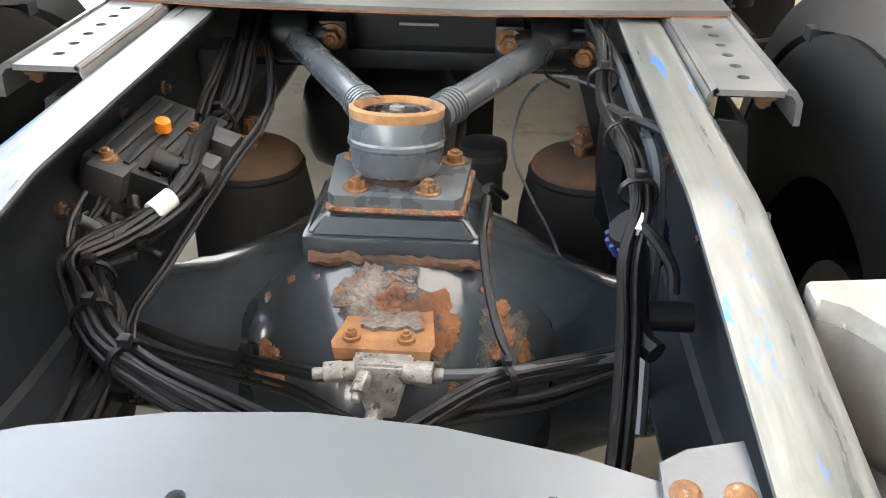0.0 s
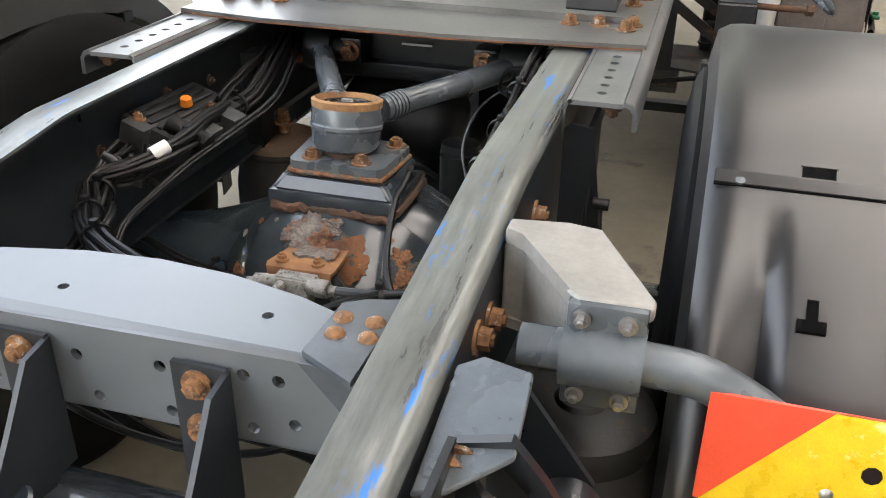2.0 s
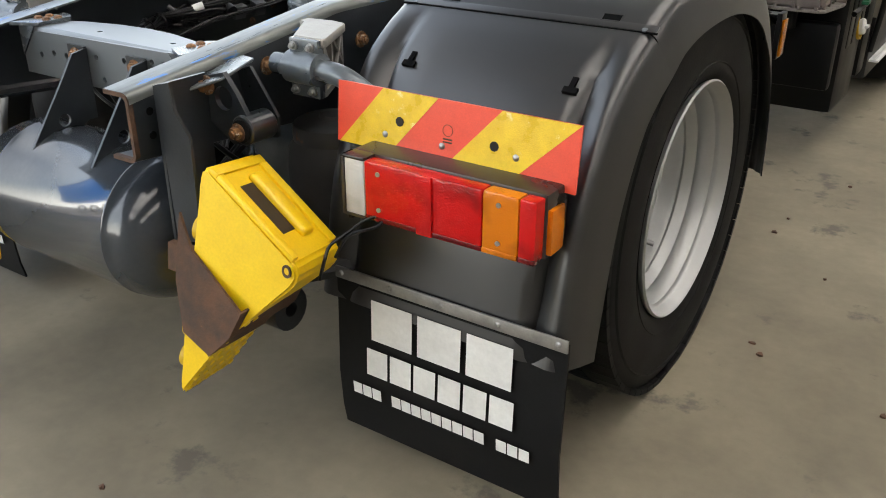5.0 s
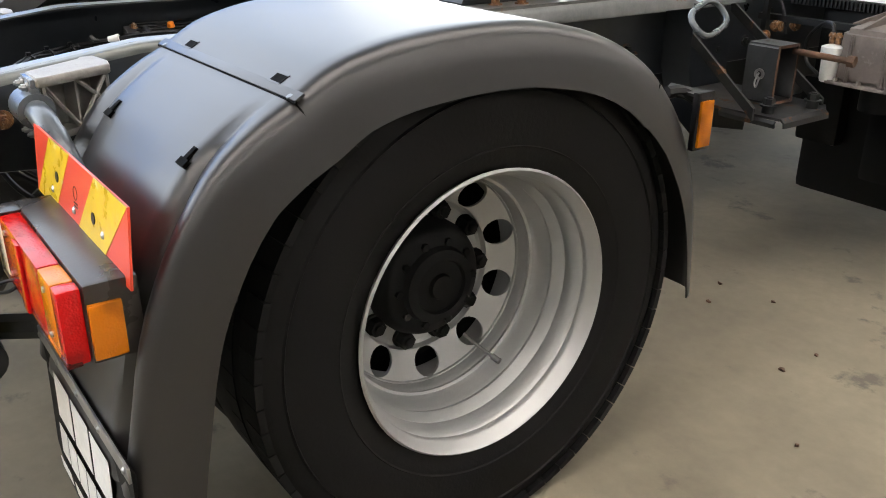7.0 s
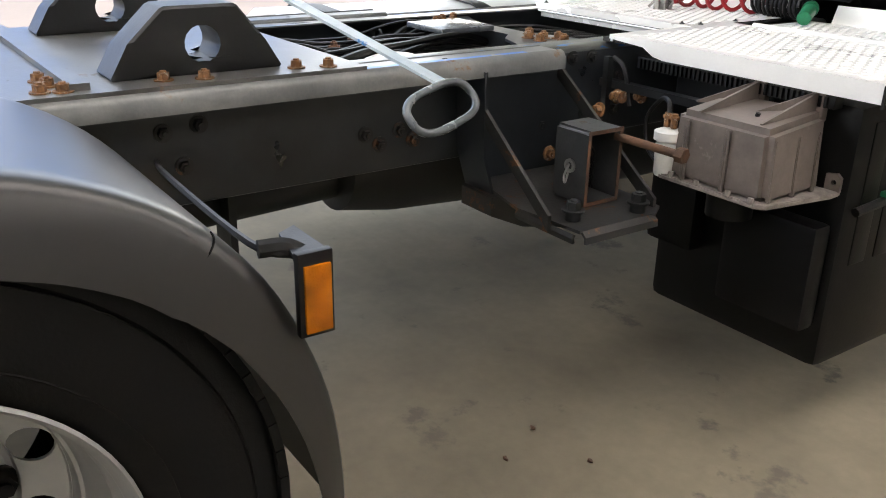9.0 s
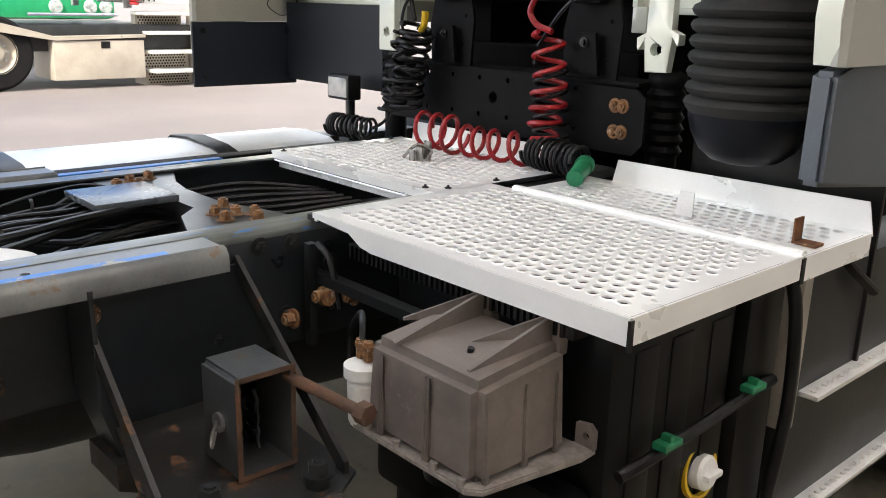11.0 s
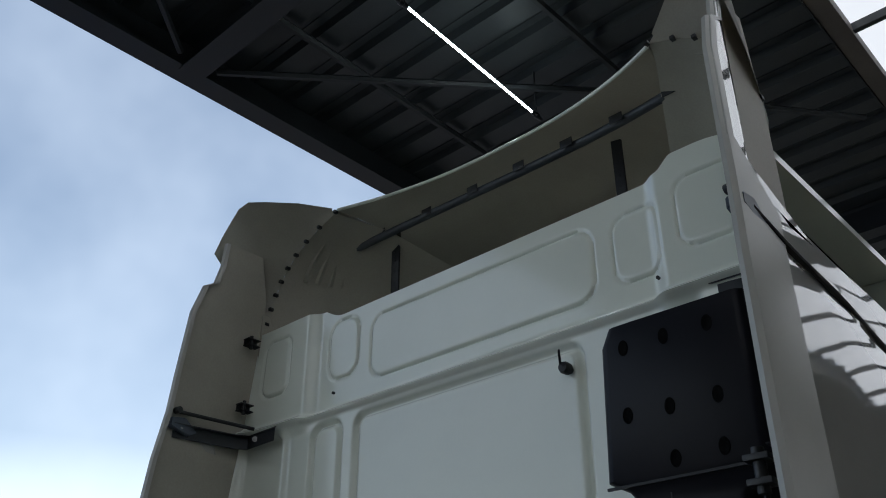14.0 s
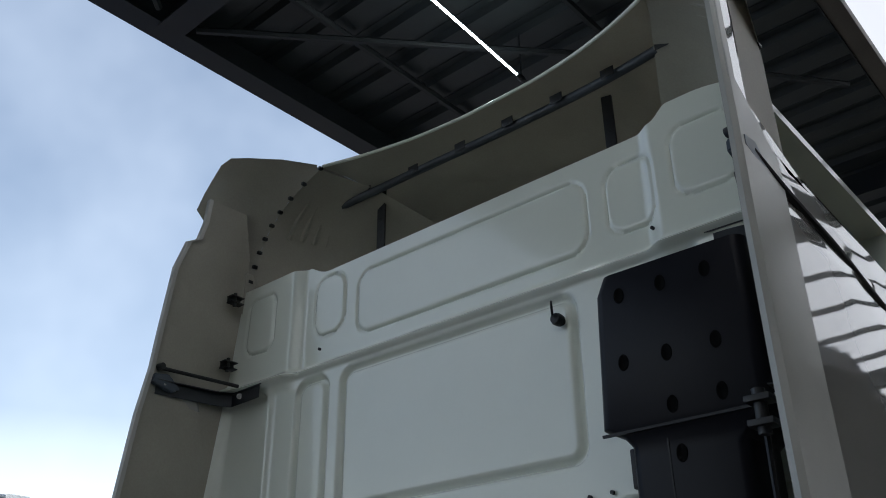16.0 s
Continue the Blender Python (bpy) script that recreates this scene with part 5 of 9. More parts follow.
# ---- mudguards ----
SK = [(-0.735, 0.395), (-0.715, 0.50), (-0.68, 0.66), (-0.625, 0.79), (-0.55, 0.90), (-0.47, 0.962), (-0.405, 0.996), (-0.34, 1.035), (-0.27, 1.058), (-0.19, 1.072), (-0.08, 1.080), (0.04, 1.078), (0.14, 1.064), (0.25, 1.036), (0.35, 0.990), (0.43, 0.930), (0.50, 0.848), (0.552, 0.750), (0.588, 0.645), (0.606, 0.53), (0.612, 0.405)]
def guard_pt(i, s):
    """Station i of the arch; s from 0 (inner edge) through the crown to 1 (lower edge of the outer lip)."""
    y, z = SK[i]
    a = SK[max(i - 1, 0)]
    c = SK[min(i + 1, len(SK) - 1)]
    d = Vector((c[0] - a[0], c[1] - a[1])).normalized()
    nrm = Vector((-d.y, d.x))
    if nrm.y < 0 and abs(nrm.y) > 0.2:
        nrm = -nrm
    return y, z, nrm

def make_guard(sx):
    mg = None
    panels = ((0, 6), (6, 15), (15, 20))
    names = ("rear_panel", "crown_panel", "front_panel")
    head = None
    for (i0, i1), nm in zip(panels, names):
        b = bmesh.new()
        X = [(0.612, -0.075), (0.622, -0.012), (0.640, -0.002), (0.66, 0.0), (0.685, 0.0), (0.700, 0.0), (0.712, 0.0), (0.73, 0.0), (0.80, 0.0), (1.0, 0.0), (1.12, 0.0), (1.145, 0.0), (1.158, 0.0), (1.172, 0.0), (1.196, -0.0005), (1.212, -0.0035), (1.223, -0.0108), (1.230, -0.0235), (1.243, -0.066), (1.252, -0.112)]
        ins = [(x - (0.004 if j > 15 else (-0.004 if j < 2 else 0)), o - (0.004 if 1 < j < 17 else 0.0)) for j, (x, o) in enumerate(X)]
        ring = X + ins[::-1]
        k = len(ring)
        rows = []
        sub = []
        for i in range(i0, i1):
            for q in range(3):
                sub.append(i + q / 3)
        sub.append(i1)
        for f in sub:
            i = min(int(f), len(SK) - 2)
            fr = f - i
            a, c = SK[i], SK[i + 1]
            # Catmull-Rom through the arch
            p0 = SK[max(i - 1, 0)]
            p3 = SK[min(i + 2, len(SK) - 1)]
            def cr1(m0, m1, m2, m3, t):
                return 0.5 * ((2 * m1) + (m2 - m0) * t + (2 * m0 - 5 * m1 + 4 * m2 - m3) * t * t + (3 * m1 - m0 - 3 * m2 + m3) * t ** 3)
            y = cr1(p0[0], a[0], c[0], p3[0], fr)
            z = cr1(p0[1], a[1], c[1], p3[1], fr)
            d = Vector((c[0] - a[0], c[1] - a[1])).normalized()
            e = Vector((p3[0] - a[0], p3[1] - a[1])).normalized()
            d = (d * (1 - fr) + e * fr).normalized() if fr else (Vector((c[0] - p0[0], c[1] - p0[1]))).normalized()
            nr = Vector((-d.y, d.x))
            row = []
            for x, o in ring:
                lip = 1.0
                if nm == "front_panel" and o < -0.05 and x > 1.2:
                    lip = 0.45 + 0.55 * (1 - (f - 15) / 5)
                if nm == "rear_panel" and o < -0.05 and x > 1.2:
                    lip = 1.0 + 0.05 * (1 - f / 6)
                # pressed valleys beside the lamp field on the sloping rear panel
                off = 0.0
                if nm == "rear_panel" and f < 5.7:
                    wv = min(1.0, (5.7 - f) / 3.2) * min(1.0, 0.25 + f / 2)
                    for xc, wl1, wr1 in ((0.700, 0.050, 0.016), (1.158, 0.016, 0.045)):
                        t = (xc - x) / wl1 if x < xc else (x - xc) / wr1
                        off -= 0.034 * wv * max(0.0, 1 - t)
                row.append((sx * x, y + nr.x * (o * lip + off), z + nr.y * (o * lip + off)))
            rows.append(row)
        vs = [p for r in rows for p in r]
        fs = []
        for r in range(len(rows) - 1):
            fs += [(r * k + j, r * k + (j + 1) % k, (r + 1) * k + (j + 1) % k, (r + 1) * k + j) for j in range(k)]
        h = k // 2
        for e in (0, (len(rows) - 1) * k):
            fs += [(e + j, e + j + 1, e + k - 2 - j, e + k - 1 - j) for j in range(h - 1)]
        add(b, vs, fs)
        if head is None:
            head = part("mudguard", b, "plastic", T, "matt black plastic three-piece mudguard", angle=50)
        else:
            part(nm, b, "plastic", head, angle=50)
    # seam, slots and screws lie on the panel surface
    def on_panel(f, x, lift=0.0):
        i = min(int(f), len(SK) - 2)
        fr = f - i
        a, c = SK[i], SK[i + 1]
        d = Vector((c[0] - a[0], c[1] - a[1])).normalized()
        return Matrix(((1, 0, 0, sx * x), (0, d.x, -d.y, a[0] + (c[0] - a[0]) * fr - d.y * lift), (0, d.y, d.x, a[1] + (c[1] - a[1]) * fr + d.x * lift), (0, 0, 0, 1)))
    # slots are shallow blocks whose inner shade is painted black
    for x in (0.748, 1.126):
        b = bmesh.new()
        m = on_panel(6.35, x, 0.0)
        box(b, -0.019, 0.019, -0.009, 0.009, -0.002, 0.0014, 0, m)
        part("slot", b, "void", head, "dark moulded slot")
        b = bmesh.new()
        box(b, -0.021, 0.021, -0.012, -0.009, -0.002, 0.0032, 0, m)
        box(b, -0.021, 0.021, 0.009, 0.012, -0.002, 0.0022, 0, m)
        part("slot_lip", b, "plastic", head)
        b = bmesh.new()
        m = on_panel(4.05, x, 0.004)
        box(b, -0.015, 0.015, -0.014, 0.0, -0.006, 0.0012, 0, m)
        box(b, -0.006, 0.006, 0.0, 0.024, -0.006, 0.0012, 0, m)
        part("slot", b, "void", head)
    b = bmesh.new()
    m = on_panel(5.97, 0.93, 0.0)
    box(b, -0.300, 0.302, -0.0022, 0.0022, -0.002, 0.0012, 0, m)
    part("seam", b, "void", head)
    for st in (6, 15):
        y, z = SK[st]
        d = Vector((SK[st + 1][0] - SK[st - 1][0], SK[st + 1][1] - SK[st - 1][1])).normalized()
        b = bmesh.new()
        hose(b, [(sx * (x + 0.0006), y - d.y * (o + 0.0006), z + d.x * (o + 0.0006)) for x, o in ((1.196, -0.0005), (1.212, -0.0035), (1.222, -0.011), (1.228, -0.024), (1.237, -0.066), (1.2425, -0.110))], 0.0016, 6)
        part("seam", b, "void", head)
    b = bmesh.new()
    m = on_panel(6.15, 0.93, 0.0)
    box(b, -0.30, 0.30, -0.013, 0.006, -0.002, 0.0028, 0.001, m)
    part("overlap_edge", b, "plastic", head)
    b = bmesh.new()
    m = on_panel(10.5, 0.926, 0.0)
    box(b, -0.014, 0.014, -0.006, 0.006, -0.004, 0.0012, 0, m)
    part("slot", b, "void", head)
    for x in (0.66, 1.205):
        b = bmesh.new()
        cyl(b, (sx * x, -0.402, 0.996), (sx * x, -0.404, 1.0005), 0.006, n=12)
        part("screw", b, "grey", head)
    return head

guards = [make_guard(sx) for sx in (1, -1)]

# ---- marking board, tail lamp, mud flap ----
for sx in (1, -1):
    g = guards[0 if sx > 0 else 1]
    bd = bmesh.new()
    box(bd, *sorted((sx * 0.650, sx * 1.211)), -0.684, -0.680, 0.748, 0.876)
    def lean(ob):
        # the board lies back on the sloping panel
        for o in (ob, *ob.children_recursive):
            for v in o.data.vertices:
                v.co.y += 0.010 + 0.09 * (v.co.z - 0.812)
    board = part("marking_board", bd, "red_refl", T, "red and yellow diagonal striped reflective marking board")
    for u0 in (0.0, 0.53):
        b = bmesh.new()
        W, H = 0.561, 0.128
        x = lambda q: sx * (0.650 + q)
        q = [(0.006, 0.0), (0.140, 0.0), (0.252, H), (0.1175, H)] if u0 == 0 else [(0.277, 0.0), (0.426, 0.0), (0.5605, H), (0.397, H)]
        vs = [(x(a), -0.6848, 0.748 + c) for a, c in q] + [(x(a), -0.682, 0.748 + c) for a, c in q]
        add(b, vs, [(0, 1, 2, 3), (0, 4, 5, 1), (1, 5, 6, 2), (2, 6, 7, 3), (3, 7, 4, 0)])
        part("stripe", b, "yel_refl", board, "worn yellow reflective stripe")
    for xx, zz in ((0.812, 0.815), (1.035, 0.806)):
        b = bmesh.new()
        plate(b, circle2((sx * xx, zz), 0.010, 9), "y", -0.6862, -0.683)
        part("hole_plug", b, "black", board)
    for xx, zz in ((0.776, 0.783), (0.916, 0.784), (1.083, 0.793)):
        b = bmesh.new()
        lathe(b, [(0.0, 0.0), (0.0, 0.004), (0.004, 0.0035), (0.007, 0.001), (0.007, 0.0)], (sx * xx, -0.684, zz), (0, -1, 0), 14)
        part("rivet", b, "zinc", board)
    b = bmesh.new()
    lathe(b, [(0.011, 0.0), (0.011, 0.0006), (0.012, 0.0006), (0.012, 0.0)], (sx * 0.928, -0.6842, 0.817), (0, -1, 0), 20, close=True)
    for k in range(2):
        box(b, *sorted((sx * 0.918, sx * 0.939)), -0.6848, -0.6840, 0.798 - k * 0.006, 0.801 - k * 0.006)
    part("approval_mark", b, "rustdark", board)
    lean(board)
    # tail lamp
    L0, L1, ZB, ZT = 0.741, 1.189, 0.634, 0.764
    b = bmesh.new()
    box(b, *sorted((sx * L0, sx * L1)), -0.7420, -0.66, ZB, ZT, 0.008)
    lamp = part("tail_lamp", b, "housing", T, "long tail lamp with clear, red and amber lens fields")
    fields = (("lens_clear", L0 + 0.004, L0 + 0.056, "reversing_lens"), ("lens_red", L0 + 0.057, L0 + 0.331, "red_lens"), ("lens_amber", L0 + 0.332, L0 + 0.408, "amber_lens"), ("lens_red", L0 + 0.409, L1 - 0.004, "end_lens"))
    for mt, x0, x1, nm in fields:
        b = bmesh.new()
        box(b, *sorted((sx * x0, sx * x1)), -0.7780, -0.7425, ZB + 0.004, ZT - 0.004, 0.006)
        ln = part(nm, b, mt, lamp)
        b = bmesh.new()
        xs = [x0 + 0.022] if x1 - x0 < 0.1 else [x0 + 0.045]
        if nm in ("red_lens", "amber_lens"):
            b.free()
            for zz in (ZB + 0.028, ZT - 0.026):
                b = bmesh.new()
                cyl(b, (sx * (x0 + 0.035), -0.7770, zz), (sx * (x0 + 0.035), -0.7805, zz), 0.005, n=10)
                part("screw", b, "zinc", ln)
        else:
            b.free()
        if nm != "reversing_lens":
            b = bmesh.new()
            box(b, *sorted((sx * x0, sx * x1)), -0.7792, -0.7550, ZB + 0.0015, ZB + 0.013, 0.003)
            part("lens_rim", b, "lens_dark" if "red" in mt else mt, ln)
    b = bmesh.new()
    for x0, x1, z0, z1 in ((L0, L0 + 0.058, ZT - 0.006, ZT), (L0, L0 + 0.058, ZB, ZB + 0.006), (L0, L0 + 0.008, ZB, ZT)):
        box(b, *sorted((sx * x0, sx * x1)), -0.7805, -0.7400, z0, z1, 0.002)
    part("lens_frame", b, "housing", lamp, "grey frame round the clear lens")
    b = bmesh.new()
    box(b, *sorted((sx * (L0 + 0.186), sx * (L0 + 0.222))), -0.7840, -0.7775, ZB + 0.002, ZT - 0.004, 0.003)
    part("reflector_bar", b, "lens_red", lamp, "raised red reflector bar")
    b = bmesh.new()
    box(b, *sorted((sx * (L1 - 0.002), sx * (L1 + 0.010))), -0.7400, -0.690, ZB + 0.010, ZT - 0.030, 0.004)
    part("side_lens", b, "lens_amber", lamp, "amber side lens")
    b = bmesh.new()
    cyl(b, (sx * 0.725, -0.69, 0.70), (sx * 0.70, -0.69, 0.70), 0.011, n=12)
    hose(b, [(sx * 0.705, -0.69, 0.70), (sx * 0.690, -0.69, 0.698), (sx * 0.688, -0.688, 0.66), (sx * 0.683, -0.685, 0.58)], 0.010, 8)
    part("lamp_lead", b, "cable", lamp)
    # flap
    b = bmesh.new()
    prof = [(-0.727, 0.462), (-0.7275, 0.40), (-0.731, 0.30), (-0.735, 0.20), (-0.728, 0.10), (-0.718, 0.045)]
    strip(b, prof, "x", *sorted((sx * 0.668, sx * 1.243)), 0.006, 8)
    flap = part("mud_flap", b, "rubber", T, "black rubber mud flap with white lettering blocks")
    b = bmesh.new()
    box(b, *sorted((sx * 0.668, sx * 1.243)), -0.7325, -0.7275, 0.446, 0.474, 0.001)
    part("clamp_strip", b, "zinc", flap, "grey clamping strip")
    for k in range(5):
        b = bmesh.new()
        xx = 0.685 + k * 0.1345
        lathe(b, [(0.0, 0.0), (0.0, 0.004), (0.004, 0.0035), (0.007, 0.0)], (sx * xx, -0.7325, 0.460), (0, -1, 0), 12)
        part("rivet", b, "zinc", flap)
    # plain white blocks in place of the lettering
    def flap_y(z):
        for (y0, z0), (y1, z1) in zip(prof, prof[1:]):
            if z1 <= z <= z0:
                return y0 + (y1 - y0) * (z0 - z) / (z0 - z1)
        return prof[-1][0]
    for x0, x1, z0, z1, n in ((0.762, 1.135, 0.318, 0.418, 3), (0.752, 1.140, 0.225, 0.293, 6), (0.712, 1.180, 0.160, 0.190, 17)):
        wd = (x1 - x0) / n
        for k in range(n):
            if n == 17 and k in (3, 13):
                continue
            b = bmesh.new()
            a0, a1 = x0 + k * wd + wd * 0.06, x0 + (k + 1) * wd - wd * 0.06
            pr = [(flap_y(z0 + (z1 - z0) * j / 3) - 0.0071, z0 + (z1 - z0) * j / 3) for j in range(4)]
            strip(b, pr, "x", *sorted((sx * a0, sx * a1)), 0.0008)
            part("lettering_block", b, "white", flap)

# ---- wheel chocks in their rusty holders ----
def make_chock(sx):
    X = lambda v: sx * v
    H = bmesh.new()
    o = [(0.500, 0.655), (0.535, 0.585), (0.672, 0.492), (0.640, 0.43), (0.582, 0.372), (0.51, 0.40), (0.488, 0.51)]
    for y0, y1 in ((-0.988, -0.982), (-0.798, -0.792)):
        plate(H, [(X(x), z) for x, z in o], "y", y0, y1)
    strip(H, [(0.672, 0.492), (0.640, 0.43), (0.582, 0.372)] if sx > 0 else [(-0.582, 0.372), (-0.640, 0.43), (-0.672, 0.492)], "y", -0.988, -0.792, 0.005)
    box(H, *sorted((X(0.42), X(0.52))), -0.95, -0.93, 0.50, 0.56)
    for v in H.verts:
        v.co.y -= (0.735 - v.co.z) * 0.15
    part("chock_holder", H, "rustdark", T, "rusty steel chock holder")
    C = thing("wheel_chock", (X(0.62), -0.90, 0.37), "bright yellow plastic wheel chock standing in a rusty steel holder", "wheel chock", "wheel chocks")
    def settle(bm):
        # the wedge leans back and stands a little askew in its holder
        for v in bm.verts:
            x, y, z = v.co.x * sx, v.co.y, v.co.z
            s = y + 0.976
            v.co = Vector((X(x - 0.235 * s), y - (0.755 - z) * 0.15 + 0.13 * (x - 0.56), z - 0.17 * s))
    b = bmesh.new()
    o = [(0.570, 0.757), (0.556, 0.752), (0.548, 0.725), (0.540, 0.60), (0.513, 0.42), (0.495, 0.27), (0.503, 0.250), (0.581, 0.365), (0.679, 0.470), (0.772, 0.552), (0.786, 0.575), (0.782, 0.604)]
    plate(b, [(X(x), z) for x, z in o], "y", -0.976, -0.804)
    bmesh.ops.bevel(b, geom=[e for e in b.edges], offset=0.007, segments=3, affect='EDGES')
    settle(b)
    body = part("body", b, "yellow", C, "bright yellow ribbed plastic wedge")
    # handle bridging a recessed slot on the upper face; a dark patch paints its shade
    d = Vector((0.782 - 0.570, 0, 0.604 - 0.757)).normalized()
    nrm = Vector((-d.z, 0, d.x))
    mm = Matrix(((X(d.x), 0, X(nrm.x), X(0.676)), (0, 1, 0, -0.890), (d.z, 0, nrm.z, 0.6805), (0, 0, 0, 1)))
    b = bmesh.new()
    box(b, -0.068, 0.062, -0.046, 0.0, -0.002, 0.0012, 0, mm)
    settle(b)
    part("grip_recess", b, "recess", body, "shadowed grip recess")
    b = bmesh.new()
    box(b, -0.085, 0.085, -0.004, 0.038, -0.01, 0.014, 0.011, mm, 3)
    settle(b)
    part("handle", b, "yellow", body)
    for q0, q1, r0, r1 in ((-0.125, -0.104, -0.084, 0.084), (-0.104, 0.12, 0.058, 0.084), (-0.104, 0.12, -0.084, -0.066)):
        b = bmesh.new()
        box(b, q0, q1, r0, r1, -0.006, 0.006, 0.003, mm)
        settle(b)
        part("rim_rib", b, "yellow", body)
    # hollow cells in the back of the wedge, dark discs painting their shade
    for i in range(3):
        for j in range(5):
            f = 0.10 + 0.2 * j
            xc, zc = 0.543 - 0.046 * f, 0.66 - 0.36 * f
            b = bmesh.new()
            lathe(b, [(0.0225, 0.0008), (0.0225, 0.007), (0.0285, 0.007), (0.0285, -0.004)], (X(xc), -0.947 + 0.057 * i, zc), (-sx, 0, 0.12), 16)
            settle(b)
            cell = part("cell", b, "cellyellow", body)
            b = bmesh.new()
            lathe(b, [(0.0, 0.0012), (0.0225, 0.0012)], (X(xc), -0.947 + 0.057 * i, zc), (-sx, 0, 0.12), 16)
            settle(b)
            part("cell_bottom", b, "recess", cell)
    # studs on the ramp side
    b = bmesh.new()
    foot, knee, heel = Vector((0.503, 0, 0.250)), Vector((0.581, 0, 0.365)), Vector((0.679, 0, 0.470))
    for i in range(8):
        a0, a1, f = (foot, knee, (i + 0.6) / 4.2) if i < 4 else (knee, heel, (i - 3.6) / 4.2)
        u = (a1 - a0).normalized()
        nn = Vector((u.z, 0, -u.x))
        for j in range(6):
            p = a0.lerp(a1, f) + Vector((0, -0.962 + j * 0.029, 0)) - nn * 0.003
            q = p + nn * 0.006
            cyl(b, (X(p.x), p.y, p.z), (X(q.x), q.y, q.z), 0.0105, 0.007, n=8)
    settle(b)
    part("stud", b, "yellow", body)
    b = bmesh.new()
    lathe(b, [(0.013, 0.0), (0.013, 0.003), (0.008, 0.003), (0.008, -0.01), (0.0, -0.01)], (X(0.763), -0.975, 0.588), (-0.13, -1, 0.15), 16)
    part("pin_hole", b, "rustdark", body)
    b = bmesh.new()
    hose(b, [(X(0.775), -0.90, 0.54), (X(0.778), -0.885, 0.58), (X(0.772), -0.86, 0.600), (X(0.785), -0.83, 0.615), (X(0.81), -0.79, 0.640), (X(0.835), -0.77, 0.645), (X(0.838), -0.79, 0.632), (X(0.795), -0.83, 0.615), (X(0.775), -0.85, 0.57)], 0.0035, 6)
    part("wire_clip", b, "black", C, "bent black wire clip")

for sx in (1, -1):
    make_chock(sx)
# spring hanger and drop arm behind the flap
for sx in (1, -1):
    b = bmesh.new()
    hose(b, [(sx * 0.54, -0.86, 0.45), (sx * 0.66, -0.70, 0.46), (sx * 0.80, -0.55, 0.47)], 0.028, 8)
    lathe(b, [(0.018, -0.03), (0.05, -0.03), (0.05, 0.03), (0.018, 0.03)], (sx * 0.60, -0.84, 0.40), (1, 0, 0), 20, close=True)
    part("anti_roll_arm", b, "dark", T, "dark anti-roll arm with rubber bush")
# side marker on its bracket ahead of the mudguard
for sx in (1, -1):
    b = bmesh.new()
    box(b, *sorted((sx * 1.226, sx * 1.241)), 0.531, 0.585, 0.762, 0.890, 0.003)
    plate(b, [(sx * 1.228, 0.885), (sx * 1.228, 0.770), (sx * 1.215, 0.768), (sx * 1.12, 0.835), (sx * 1.12, 0.875)], "y", 0.577, 0.583)
    plate(b, [(sx * 1.228, 0.531), (sx * 1.228, 0.583), (sx * 1.12, 0.583), (sx * 1.14, 0.55)], "z", 0.880, 0.886)
    mk = part("side_marker", b, "black", T, "amber side marker lamp on a black bracket")
    b = bmesh.new()
    box(b, *sorted((sx * 1.2405, sx * 1.2475)), 0.538, 0.579, 0.770, 0.872, 0.002)
    part("lens", b, "lens_amber", mk)
    b = bmesh.new()
    hose(b, [(sx * 0.40, 0.60, 0.80), (sx * 0.80, 0.50, 0.89), (sx * 1.15, 0.50, 0.885), (sx * 1.20, 0.55, 0.872)], 0.006, 6)
    hose(b, [(sx * 1.18, 0.50, 0.885), (sx * 1.19, 0.54, 0.883), (sx * 1.21, 0.575, 0.86)], 0.014, 8)
    part("marker_lead", b, "cable", mk)
    b = bmesh.new()
    box(b, *sorted((sx * 0.60, sx * 1.2)), 0.20, 0.23, 0.955, 0.975)
    box(b, *sorted((sx * 0.40, sx * 1.15)), 0.50, 0.53, 0.78, 0.80)
    part("guard_stay", b, "dark", T)

# ---- coupling plate on the frame ----
b = bmesh.new()
plate(b, [(-0.50, 0.262), (-0.30, 0.235), (0.10, 0.228), (0.497, 0.270), (0.497, 1.07), (-0.50, 1.07)], "z", 0.9715, 0.981)
fw = part("coupling_plate", b, "platesteel", T, "worn grey steel coupling plate with a rusty edge")
b = bmesh.new()
for (x0, y0), (x1, y1) in zip([(-0.50, 0.262), (-0.30, 0.235), (0.10, 0.228)], [(-0.30, 0.235), (0.10, 0.228), (0.497, 0.270)]):
    plate(b, [(x0, y0 - 0.0015), (x1, y1 - 0.0015), (x1, y1 + 0.004), (x0, y0 + 0.004)], "z", 0.9705, 0.9735)
part("rust_edge", b, "rust", fw)
bolts(fw, [(s * x, y, 0.981) for s in (1, -1) for x, y in ((0.447, 0.38), (0.457, 0.42), (0.33, 0.40), (0.39, 0.405), (0.44, 0.62), (0.46, 0.70), (0.44, 0.92), (0.46, 0.99))], (0, 0, 1), 0.0135, 0.014)
b = bmesh.new()
box(b, -0.46, 0.46, 0.43, 0.47, 0.981, 0.995)
part("stiffening_bar", b, "platesteel", fw)
for sx in (1, -1):
    b = bmesh.new()
    o = [(0.52, 0.981), (0.90, 0.981), (0.86, 1.05), (0.80, 1.125), (0.64, 1.125), (0.56, 1.05)]
    plate(b, o, "x", *sorted((sx * 0.30, sx * 0.41)), [circle2((0.72, 1.045), 0.040, 16)])
    bmesh.ops.bevel(b, geom=[e for e in b.edges if e.calc_length() > 0.08], offset=0.006, segments=1, affect='EDGES')
    part("coupling_pedestal", b, "dark", fw, "greasy dark cast coupling pedestal")

